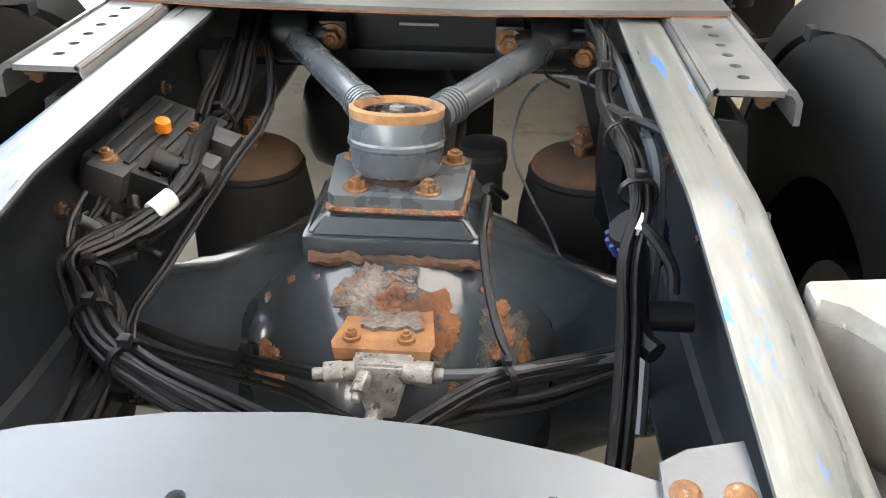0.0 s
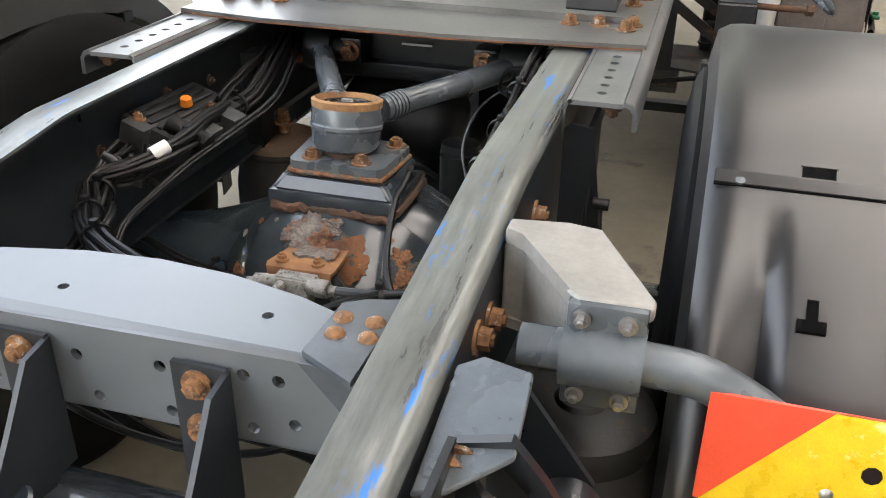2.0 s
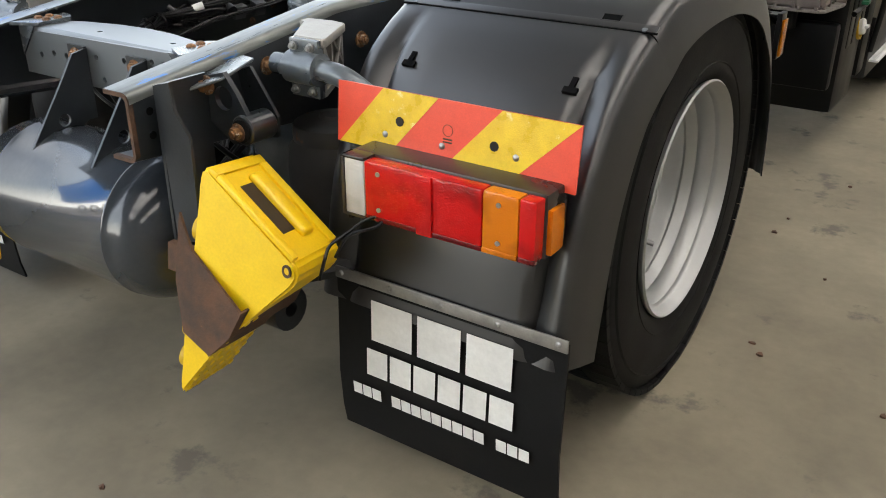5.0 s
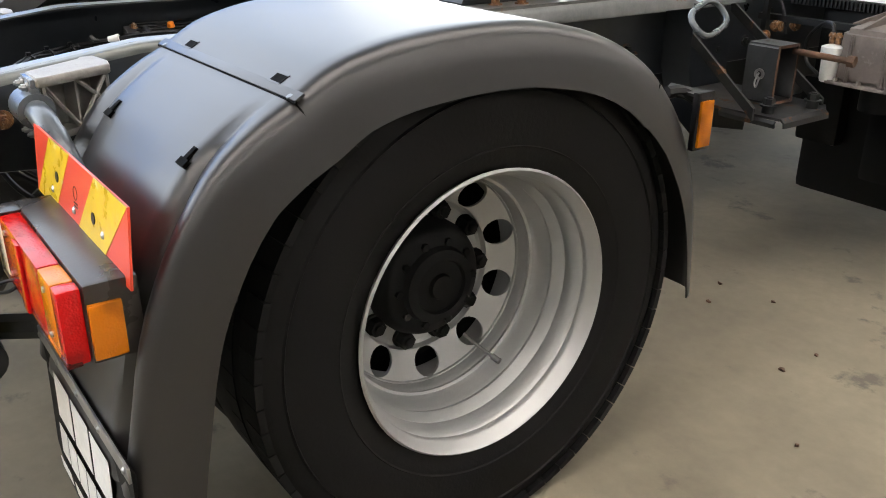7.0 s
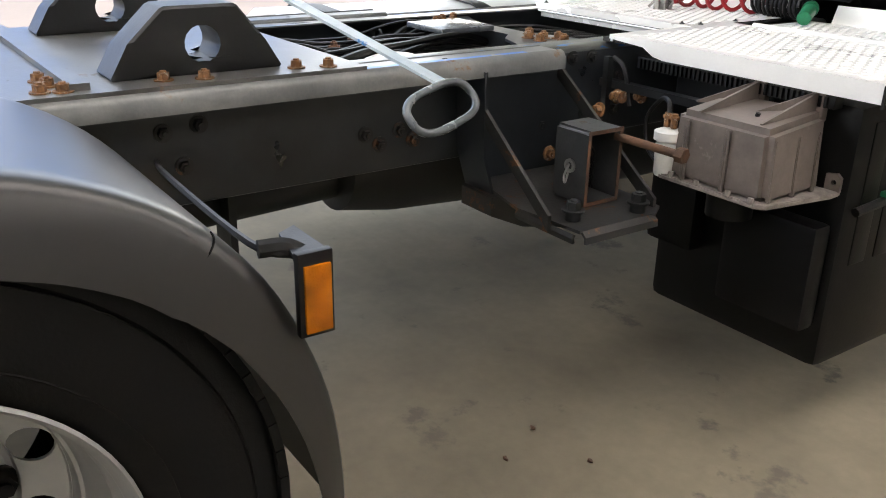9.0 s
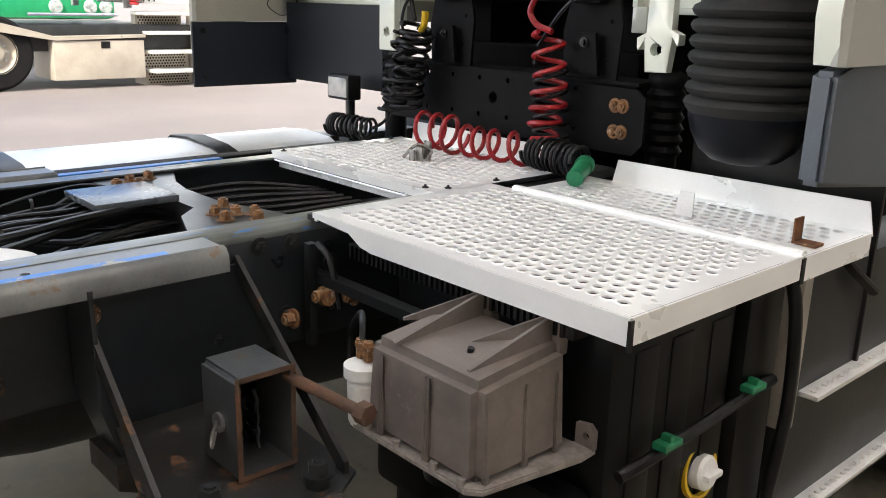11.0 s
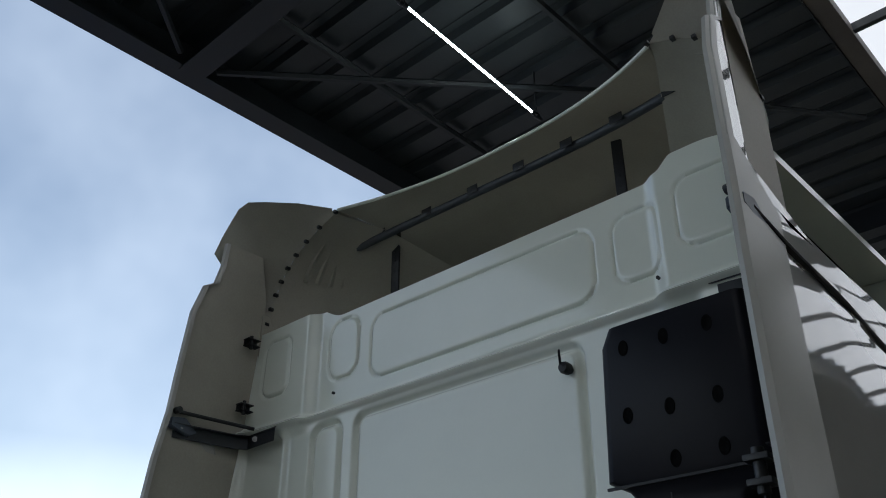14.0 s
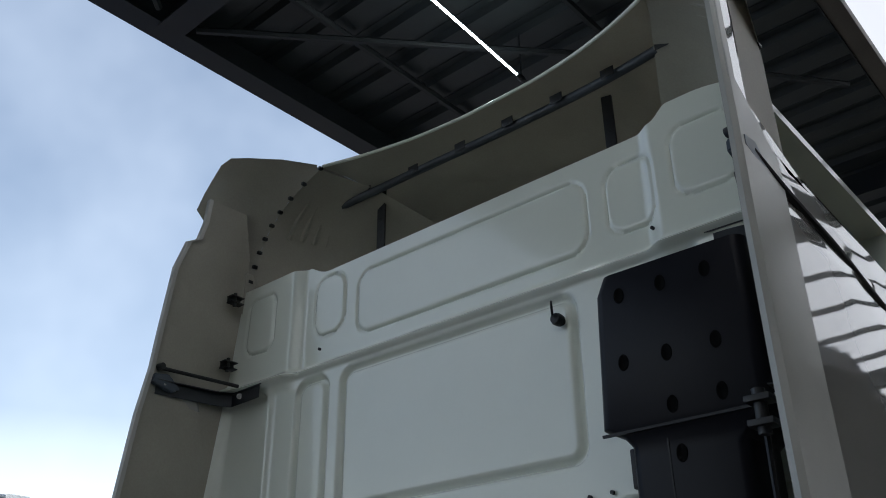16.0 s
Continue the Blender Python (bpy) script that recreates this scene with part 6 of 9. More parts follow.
# release handle: blue-white flat bar ending in a bent loop
b = bmesh.new()
at_loop, bar_dir = Vector((0.822, 1.056, 0.999)), Vector((-0.16, -0.066, 0.058)).normalized()
side = bar_dir.cross(Vector((0, 0, 1))).normalized()
upw = side.cross(bar_dir)
vs = [p + side * s + upw * t for p in (at_loop + bar_dir * 0.42, at_loop) for s in (-0.018, 0.018) for t in (-0.003, 0.003)]
add(b, vs, [(0, 1, 3, 2), (4, 6, 7, 5), (0, 4, 5, 1), (2, 3, 7, 6), (0, 2, 6, 4), (1, 5, 7, 3)])
hb = part("release_bar", b, "barpaint", T, "flat release bar with chipped blue and white paint")
b = bmesh.new()
mid, axl = Vector((0.860, 1.030, 0.962)), Vector((-0.064, 0.191, 0.028)).normalized()
axs = (mid - at_loop) - axl * (mid - at_loop).dot(axl)
lp = []
for i in range(33):
    ca, sa = math.cos(2 * math.pi * i / 32), math.sin(2 * math.pi * i / 32)
    lp.append(mid + axl * 0.098 * math.copysign(abs(ca) ** 0.62, ca) + axs * math.copysign(abs(sa) ** 0.75, sa))
hose(b, lp, 0.0085, 10, smooth=False)
part("loop_handle", b, "grey", hb, "bent grey loop handle")

# ---- outrigger with square tube beside the frame ----
for sx in (1,):
    b = bmesh.new()
    plate(b, [(1.40, 0.90), (1.405, 0.72), (1.44, 0.62), (1.60, 0.56), (1.75, 0.60), (1.755, 0.90)], "x", 0.398, 0.408)
    strip(b, [(1.395, 0.94), (1.398, 0.72), (1.43, 0.615), (1.52, 0.57)], "x", 0.40, 0.52, 0.008)
    og = part("outrigger", b, "chassis", T, "dark outrigger bracket with square tube and rusty base")
    b = bmesh.new()
    o = [(0.42, 1.46), (0.66, 1.40), (0.87, 1.42), (0.88, 1.66), (0.84, 1.72), (0.55, 1.74), (0.42, 1.74)]
    plate(b, o, "z", 0.618, 0.626)
    strip(b, [(1.40, 0.622), (1.394, 0.612), (1.398, 0.598)], "x", 0.66, 0.87, 0.007)
    strip(b, [(0.872, 0.622), (0.884, 0.612), (0.886, 0.598)], "y", 1.42, 1.66, 0.007)
    plate(b, [(1.41, 0.616), (1.41, 0.565), (1.52, 0.515), (1.71, 0.475), (1.735, 0.616)], "x", 0.412, 0.545)
    part("base_plate", b, "dirty", og, "dirty base plate with rust patches")
    b = bmesh.new()
    w0, w1, d0, d1, z0, z1, th = 0.640, 0.756, 1.535, 1.652, 0.63, 0.822, 0.010
    # square tube lying across, open towards the outside
    oq = [(d0, z0), (d1, z0), (d1, z1), (d0, z1)]
    iq = [(d0 + th, z0 + th), (d1 - th, z0 + th), (d1 - th, z1 - th), (d0 + th, z1 - th)]
    vs = [(x, y, z) for x in (w0, w1) for y, z in oq + iq]
    fs = [(k, (k + 1) % 4, 8 + (k + 1) % 4, 8 + k) for k in range(4)] + [(4 + k, 12 + k, 12 + (k + 1) % 4, 4 + (k + 1) % 4) for k in range(4)]
    fs += [(8 + k, 8 + (k + 1) % 4, 12 + (k + 1) % 4, 12 + k) for k in range(4)] + [(0, 3, 2, 1), (4, 5, 6, 7)]
    add(b, vs, fs)
    bmesh.ops.bevel(b, geom=[e for e in b.edges if max(abs(v.co.y - (d0 + d1) / 2) for v in e.verts) > 0.055 and abs(e.verts[0].co.x - e.verts[1].co.x) > 0.05], offset=0.009, segments=3, affect='EDGES')
    tube = part("square_tube", b, "worntube", og, "worn dark square tube")
    b = bmesh.new()
    for q in ((d0, d0 + th, z0, z1), (d1 - th, d1, z0, z1), (d0 + th, d1 - th, z1 - th, z1), (d0 + th, d1 - th, z0, z0 + th)):
        box(b, w1, w1 + 0.0012, *q)
    part("rusty_rim", b, "rustdark", tube)
    b = bmesh.new()
    hose(b, [(0.69 + 0.026 * math.cos(k * 0.8), 1.60 - 0.0 * k, 0.66 + 0.0035 * k + 0.020 * math.sin(k * 0.8)) for k in range(26)], 0.0035, 6, smooth=False)
    part("spring", b, "dark", tube)
    b = bmesh.new()
    lathe(b, [(0.010, 0.0), (0.018, 0.0), (0.018, 0.006), (0.010, 0.006)], (0.70, d0, 0.725), (0, -1, 0), 14, close=True)
    hose(b, [(0.70, 1.53, 0.73), (0.695, 1.52, 0.70), (0.705, 1.515, 0.685), (0.71, 1.52, 0.715)], 0.003, 6)
    part("split_pin", b, "zinc", og)
    b = bmesh.new()
    cyl(b, (0.74, 1.645, 0.795), (0.935, 1.672, 0.786), 0.0105, n=14)
    cyl(b, (0.918, 1.670, 0.787), (0.940, 1.673, 0.786), 0.019, n=6)
    part("long_bolt", b, "rustdark", og, "long rusty bolt")
    for p, q in (((0.405, 1.41, 0.905), (0.80, 1.385, 0.63)), ((0.405, 1.74, 0.90), (0.84, 1.70, 0.63))):
        b = bmesh.new()
        p, q = Vector(p), Vector(q)
        vs = [e + Vector((0, s * 0.005, 0)) + Vector((0, 0, t * 0.019)) for e in (p, q) for s in (-1, 1) for t in (-1, 1)]
        add(b, vs, [(0, 1, 3, 2), (4, 6, 7, 5), (0, 4, 5, 1), (2, 3, 7, 6), (0, 2, 6, 4), (1, 5, 7, 3)])
        part("brace", b, "dirty", og, "thin diagonal brace")
    for x, y in ((0.80, 1.46), (0.84, 1.64), (0.62, 1.70)):
        b = bmesh.new()
        cyl(b, (x, y, 0.625), (x, y, 0.650), 0.020, n=12)
        hexbolt(b, (x, y, 0.65), (0, 0, 1), 0.019, 0.02)
        part("bolt", b, "dark", og)
bolts(og, [(0.412, 1.43, 0.86), (0.412, 1.72, 0.66), (0.412, 1.50, 0.60)], (1, 0, 0), 0.015, 0.013)
b = bmesh.new()
cyl(b, (0.50, 1.888, 0.825), (0.52, 1.888, 0.825), 0.018, n=12)
part("brass_fitting", b, "bolt", T)
for p in ((0.50, 1.886, 0.825), (0.52, 1.80, 0.80), (0.55, 1.93, 0.83)):
    b = bmesh.new()
    hexbolt(b, p, (0, -1, 0.1), 0.014, 0.018)
    part("brass_fitting", b, "bolt", T)
b = bmesh.new()
box(b, 0.44, 0.46, 1.88, 1.90, 0.70, 0.93)
hose(b, [(0.46, 1.90, 0.93), (0.50, 1.905, 0.90), (0.53, 1.91, 0.80)], 0.007, 6)
box(b, 0.41, 1.0, 1.90, 1.93, 0.84, 0.862)
part("deck_bracket", b, "dark", T)
# white filter cup with copper fittings
b = bmesh.new()
lathe(b, [(0.0, 0.690), (0.026, 0.692), (0.029, 0.700), (0.031, 0.772), (0.028, 0.776), (0.028, 0.782), (0.037, 0.785), (0.037, 0.806), (0.022, 0.812), (0.0, 0.812)], (0.805, 1.765, 0), (0, 0, 1), 24)
fc = part("filter_cup", b, "white", T, "white plastic filter cup with copper fittings")
for x in (0.796, 0.818):
    b = bmesh.new()
    cyl(b, (x, 1.765, 0.816), (x, 1.765, 0.852), 0.009, n=8)
    cyl(b, (x, 1.765, 0.838), (x, 1.765, 0.846), 0.0125, n=6)
    part("copper_nipple", b, "bolt", fc)
b = bmesh.new()
hose(b, [(0.80, 1.765, 0.85), (0.78, 1.78, 0.875), (0.72, 1.82, 0.865), (0.66, 1.84, 0.80), (0.68, 1.83, 0.73), (0.75, 1.80, 0.70)], 0.006, 8)
part("pipe", b, "cable", fc)

# ---- taupe plastic cover ----
b = bmesh.new()
lo = [(0.800, 1.745), (1.135, 1.745), (1.135, 1.985), (0.800, 1.985)]
def tapered(bm, x0, x1, y0, y1, z0, z1, dx, dy, bev, tilt=0.0):
    vs = [(x0, y0, z0), (x1, y0, z0), (x1, y1, z0), (x0, y1, z0), (x0 + dx, y0 + dy, z1), (x1 - dx, y0 + dy, z1), (x1 - dx, y1 - dy, z1 + tilt), (x0 + dx, y1 - dy, z1 + tilt)]
    v, f = add(bm, vs, [(3, 2, 1, 0), (4, 5, 6, 7), (0, 1, 5, 4), (1, 2, 6, 5), (2, 3, 7, 6), (3, 0, 4, 7)])
    if bev:
        bmesh.ops.bevel(bm, geom=list({e for q in f for e in q.edges}), offset=bev, segments=2, affect='EDGES')
tapered(b, 0.824, 1.112, 1.748, 1.970, 0.698, 0.870, 0.008, 0.006, 0.016, 0.022)
cv = part("plastic_cover", b, "taupe", T, "dusty taupe plastic cover with ribs and a flanged base")
b = bmesh.new()
plate(b, [(0.808, 1.736), (1.098, 1.736), (1.122, 1.756), (1.150, 1.960), (1.150, 2.0), (1.12, 2.0), (1.105, 1.985), (0.808, 1.985)], "z", 0.690, 0.702)
bmesh.ops.bevel(b, geom=b.edges[:], offset=0.003, segments=2, affect='EDGES')
fg = part("flange", b, "taupedust", cv, "dust-rimmed base flange")
b = bmesh.new()
plate(b, [(1.110, 0.700), (1.150, 0.700), (1.150, 0.735), (1.138, 0.745), (1.110, 0.740)], "y", 1.990, 2.000, [circle2((1.133, 0.722), 0.007, 10)])
part("ear", b, "taupe", fg)
for x in (0.872, 0.878, 0.992, 0.998):
    b = bmesh.new()
    tapered(b, x - 0.0045, x + 0.0045, 1.7425, 1.752, 0.702, 0.852, 0.001, 0.004, 0.002)
    part("rib", b, "taupe", cv)
for y in (1.772, 1.860, 1.936):
    b = bmesh.new()
    tapered(b, 1.104, 1.1155, y - 0.006, y + 0.006, 0.702, 0.850, 0.004, 0.001, 0.002)
    part("rib", b, "taupe", cv)
for x0, ya, yb in ((0.915, 1.80, 1.966), (1.075, 1.82, 1.968)):
    # two thin fins meeting in a raised ear
    for s0, xs, ys in ((1, x0 - 0.105, 1.85), (-1, x0 - 0.02, ya - 0.04)):
        b = bmesh.new()
        p, q = Vector((xs, ys, 0.872)), Vector((x0, yb, 0.880))
        e = (q - p).normalized().cross(Vector((0, 0, 1))) * 0.0035
        vs = [p + e, p - e, q + e, q - e, p + e + Vector((0, 0, 0.004)), p - e + Vector((0, 0, 0.004)), q + e + Vector((0, 0, 0.058)), q - e + Vector((0, 0, 0.058))]
        add(b, vs, [(0, 1, 3, 2), (4, 6, 7, 5), (0, 4, 5, 1), (2, 3, 7, 6), (0, 2, 6, 4), (1, 5, 7, 3)])
        part("fin", b, "taupe", cv, angle=20)
    b = bmesh.new()
    box(b, x0 - 0.018, x0 + 0.020, yb - 0.016, yb + 0.006, 0.865, 0.942, 0.006)
    lathe(b, [(0.004, 0.0), (0.011, 0.0), (0.011, 0.004), (0.004, 0.004)], (x0, yb - 0.006, 0.941), (0, -0.2, 1), 12, close=True)
    part("ear", b, "taupe", cv)
for x in (0.845, 0.925, 1.02, 1.085):
    b = bmesh.new()
    cyl(b, (x, 1.741, 0.700), (x, 1.743, 0.713), 0.0075, n=10)
    part("stud", b, "taupedust", cv)
for x, y in ((1.005, 1.83), (1.045, 1.865)):
    b = bmesh.new()
    cyl(b, (x, y, 0.870), (x + 0.004, y, 0.886), 0.006, n=8)
    part("push_pin", b, "black", cv)

# ---- perforated aluminium decks ----
def perforated(name, x0, x1, y0, y1, z, pitch, parent, label, skip=None, edge=0.030):
    """A tread sheet with round holes, each with a raised collar, in staggered rows."""
    nx = max(2, int((x1 - x0 - 2 * edge) / pitch))
    ny = max(2, int((y1 - y0 - 2 * edge) / (pitch)))
    px, py = (x1 - x0 - 2 * edge) / nx, (y1 - y0 - 2 * edge) / ny
    vs, fs, idx = [], [], {}
    def vert(p):
        k = (round(p[0], 5), round(p[1], 5), round(p[2], 5))
        if k not in idx:
            idx[k] = len(vs)
            vs.append(k)
        return idx[k]
    n, r = 16, min(px, py) * 0.325
    for j in range(ny):
        odd = j % 2
        ay = y0 + edge + j * py
        if odd:
            # half a pitch of plain sheet at both ends of a shifted row
            for ax, bx in ((x0 + edge, x0 + edge + px / 2), (x1 - edge - px / 2, x1 - edge)):
                fs.append((vert((ax, ay, z)), vert((bx, ay, z)), vert((bx, ay + py, z)), vert((ax, ay + py, z))))
        for i in range(nx - odd):
            cxx, cyy = x0 + edge + (i + 0.5 + 0.5 * odd) * px, ay + py / 2
            sq = []
            for k in range(n):
                ca, sa = math.cos(2 * math.pi * k / n), math.sin(2 * math.pi * k / n)
                q = 1 / max(abs(ca), abs(sa))
                sq.append((cxx + px / 2 * ca * q, cyy + py / 2 * sa * q))
            o = [vert((a, c, z)) for a, c in sq]
            rings = []
            for rr, dz in ((r * 1.26, 0.0), (r * 1.10, 0.0018), (r, 0.0012), (r * 0.98, -0.0025)):
                rings.append([vert((cxx + rr * math.cos(2 * math.pi * k / n), cyy + rr * math.sin(2 * math.pi * k / n), z + dz)) for k in range(n)])
            for k in range(n):
                q = (k + 1) % n
                for lo_r, hi_r in zip([o] + rings, rings):
                    fs.append((lo_r[k], lo_r[q], hi_r[q], hi_r[k]))
    for a0, a1, c0, c1 in ((x0, x1, y0, y0 + edge), (x0, x1, y1 - edge, y1), (x0, x0 + edge, y0 + edge, y1 - edge), (x1 - edge, x1, y0 + edge, y1 - edge)):
        q = len(vs)
        vs += [(a0, c0, z), (a1, c0, z), (a1, c1, z), (a0, c1, z)]
        fs.append((q, q + 1, q + 2, q + 3))
    me = bpy.data.meshes.new(name)
    me.from_pydata(vs, [], fs)
    me.validate()
    return link_part(name, me, "deck", parent, label, 40)

DZ = 0.986
dk = perforated("deck_plate", 0.425, 1.245, 1.925, 2.462, DZ, 0.030, T, "perforated bright aluminium walkway plate")
b = bmesh.new()
plate(b, [(0.415, DZ), (1.250, DZ), (1.250, DZ - 0.046), (0.62, DZ - 0.046), (0.585, DZ - 0.040), (0.545, DZ - 0.020), (0.415, DZ - 0.012)], "y", 1.920, 1.9245)
box(b, 1.2460, 1.2505, 1.925, 2.462, DZ - 0.046, DZ)
box(b, 0.415, 0.4245, 1.925, 2.462, DZ - 0.02, DZ)
part("deck_edge", b, "deck", dk, "folded aluminium edge")
b = bmesh.new()
strip(b, [(2.462, DZ - 0.02), (2.463, DZ + 0.004), (2.467, DZ + 0.006), (2.476, DZ + 0.005), (2.480, DZ)], "x", 0.495, 1.246, 0.003)
part("seam_lip", b, "deck", dk, "raised folded lip between the two plates")
b = bmesh.new()
box(b, 1.2475, 1.2525, 1.9185, 1.9285, DZ - 0.055, DZ - 0.004)
part("edge_gap", b, "black", dk)
b = bmesh.new()
box(b, 1.2475, 1.2525, 2.455, 2.470, DZ - 0.055, DZ - 0.004)
part("edge_gap", b, "black", dk)
dk2 = perforated("deck_plate", 0.495, 1.245, 2.468, 2.765, DZ - 0.003, 0.030, T, "perforated aluminium walkway plate with front upstand")
b = bmesh.new()
plate(b, [(0.57, DZ - 0.01), (1.252, DZ - 0.01), (1.236, DZ + 0.062), (0.585, DZ + 0.055)], "y", 2.766, 2.770)
box(b, 1.2460, 1.2505, 2.470, 2.765, DZ - 0.052, DZ - 0.003)
part("upstand", b, "deck", dk2)
b = bmesh.new()
plate(b, [(0.90, DZ), (0.945, DZ), (0.945, DZ + 0.055), (0.91, DZ + 0.055)], "y", 2.560, 2.564)
part("tab", b, "alu", dk2)
b = bmesh.new()
box(b, 1.185, 1.190, 2.54, 2.575, DZ - 0.002, DZ + 0.05, 0.002)
box(b, 1.185, 1.235, 2.54, 2.575, DZ - 0.002, DZ + 0.004)
part("rusty_hook", b, "rust", dk2, "rusty angle tab")
dk3 = perforated("deck_plate", -0.325, 0.419, 2.275, 2.775, DZ, 0.030, T, "perforated aluminium plate between the frame rails")
b = bmesh.new()
plate(b, [(-0.325, DZ), (0.419, DZ), (0.40, DZ - 0.022), (-0.315, DZ - 0.022)], "y", 2.268, 2.2745)
part("deck_edge", b, "deck", dk3)
b = bmesh.new()
strip(b, [(2.268, DZ - 0.028), (2.285, DZ - 0.036), (2.285, DZ - 0.05)], "x", -0.31, 0.39, 0.004)
part("edge_profile", b, "deck", dk3)
b = bmesh.new()
plate(b, [(-0.27, DZ - 0.005), (0.40, DZ - 0.005), (0.40, DZ + 0.055), (-0.255, DZ + 0.060)], "y", 2.776, 2.780)
part("upstand", b, "deck", dk3)
b = bmesh.new()
box(b, 0.38, 0.42, 1.93, 2.80, 0.962, 0.975)
box(b, 0.425, 0.50, 1.93, 2.80, 0.962, 0.972)
part("rubber_seal", b, "black", dk3)
for p in ((0.36, 2.29), (0.40, 2.33), (-0.29, 2.29), (0.40, 2.50), (-0.31, 2.72)):
    b = bmesh.new()
    hexbolt(b, (p[0], p[1], DZ - 0.001), (0, 0, 1), 0.006, 0.002)
    part("screw", b, "dark", dk3)
# comb strip under the walkway edge
b = bmesh.new()
box(b, 0.50, 1.12, 1.955, 1.99, 0.900, 0.932, 0.002)
for k in range(40):
    x = 0.51 + 0.015 * k
    box(b, x, x + 0.007, 1.948, 1.956, 0.902, 0.928)
part("comb_strip", b, "black", T)

# ---- black side tank with straps ----
b = bmesh.new()
box(b, 0.60, 1.17, 2.00, 2.40, 0.22, 0.912, 0.030)
tk = part("side_tank", b, "tankblack", T, "black plastic side tank under the walkway")
b = bmesh.new()
box(b, 0.62, 1.185, 2.415, 2.56, 0.30, 0.905, 0.025)
part("tank_section", b, "tankblack", tk)
for y in (2.06, 2.17, 2.30):
    b = bmesh.new()
    box(b, 1.165, 1.174, y, y + 0.07, 0.50, 0.87, 0.006)
    part("panel_rib", b, "tankblack", tk)
b = bmesh.new()
hose(b, [(1.185, 2.02, 0.655), (1.195, 2.10, 0.668), (1.20, 2.40, 0.695), (1.195, 2.52, 0.70)], 0.012, 8)
part("strap_bar", b, "black", tk)
for y, z in ((2.13, 0.675), (2.42, 0.70)):
    b = bmesh.new()
    box(b, 1.19, 1.22, y - 0.025, y + 0.028, z + 0.008, z + 0.022, 0.003)
    box(b, 1.195, 1.215, y - 0.006, y + 0.006, z + 0.02, z + 0.034, 0.002)
    part("clip", b, "green", tk, "bright green clip")
b = bmesh.new()
lathe(b, [(0.050, 0.0), (0.058, 0.0), (0.058, 0.012), (0.050, 0.012)], (1.165, 2.31, 0.555), (1, 0, 0.15), 24, close=True)
part("filler_ring", b, "hyellow", tk, "yellow filler ring")
b = bmesh.new()
lathe(b, [(0.036, 0.0), (0.036, 0.022), (0.030, 0.028), (0.0, 0.028)], (1.168, 2.31, 0.555), (1, 0, 0.15), 20)
box(b, 1.19, 1.21, 2.285, 2.335, 0.552, 0.565, 0.003)
part("filler_cap", b, "white", tk, "white filler cap")
b = bmesh.new()
hose(b, [(1.19, 2.50, 0.955), (1.215, 2.515, 0.90), (1.222, 2.535, 0.80), (1.22, 2.55, 0.62), (1.20, 2.555, 0.40)], 0.014, 10)
part("bent_stay", b, "black", T)
b = bmesh.new()
hose(b, [(1.19, 2.74, 0.955), (1.21, 2.78, 0.90), (1.225, 2.90, 0.82)], 0.012, 8)
part("bent_stay", b, "black", T)
b = bmesh.new()
box(b, 0.88, 1.15, 1.93, 1.999, 0.335, 0.62, 0.02)
box(b, 0.60, 0.768, 1.95, 2.45, 0.42, 0.66, 0.02)
cyl(b, (0.93, 1.88, 0.60), (0.93, 1.88, 0.69), 0.06, n=16)
part("battery_tray", b, "tankblack", T, "dark battery tray and valves under the cover")

# ---- between the rails ahead of the coupling plate ----
b = bmesh.new()
plate(b, [(-0.318, 1.72), (-0.18, 1.74), (-0.12, 1.80), (0.10, 1.80), (0.16, 1.74), (0.318, 1.68), (0.318, 1.95), (0.20, 1.92), (0.08, 1.88), (-0.10, 1.88), (-0.20, 1.90), (-0.318, 1.95)], "z", 0.945, 0.953)
strip(b, [(1.80, 0.949), (1.796, 0.90), (1.80, 0.76)], "x", -0.12, 0.10, 0.008)
bxm = part("bridge_member", b, "chassis", T, "dark pressed bridge member between the rails")
bolts(bxm, [(0.188, 1.808, 0.952), (0.241, 1.88, 0.952), (0.215, 1.845, 0.952), (0.25, 1.80, 0.952), (0.29, 1.86, 0.952), (0.13, 1.86, 0.952), (-0.222, 1.75, 0.952), (-0.26, 1.80, 0.952), (-0.20, 1.80, 0.952), (-0.28, 1.86, 0.952)], (0, 0, 1), 0.014, 0.016)
b = bmesh.new()
box(b, -0.17, 0.03, 1.60, 1.80, 0.955, 0.972, 0.004)
part("valve_cover", b, "grey", T, "dark valve cover on the bridge member")
rc = random.Random(21)
for k in range(22):
    x0 = -0.29 + 0.026 * k + rc.uniform(-0.02, 0.02)
    z0 = 0.86 + 0.02 * (k % 4)
    b = bmesh.new()
    hose(b, [(x0, 0.95, z0 - 0.05)] + [(x0 * (1 - 0.08 * q) - 0.03 * q + rc.uniform(-0.035, 0.035), 1.12 + 0.15 * q, z0 + rc.uniform(0.0, 0.045)) for q in range(5)] + [(-0.05 + x0 * 0.25, 1.84, 0.90)], rc.choice((0.0045, 0.0055, 0.007, 0.010)), 7)
    part("hose", b, "cable", T)
for x, y, z in ((-0.2, 1.25, 0.90), (-0.12, 1.45, 0.91), (0.05, 1.36, 0.91), (-0.26, 1.55, 0.91)):
    b = bmesh.new()
    lathe(b, [(0.028, -0.004), (0.031, -0.004), (0.031, 0.004), (0.028, 0.004)], (x, y, z), (0.2, 1, 0), 14, close=True)
    part("cable_tie", b, "black", T)
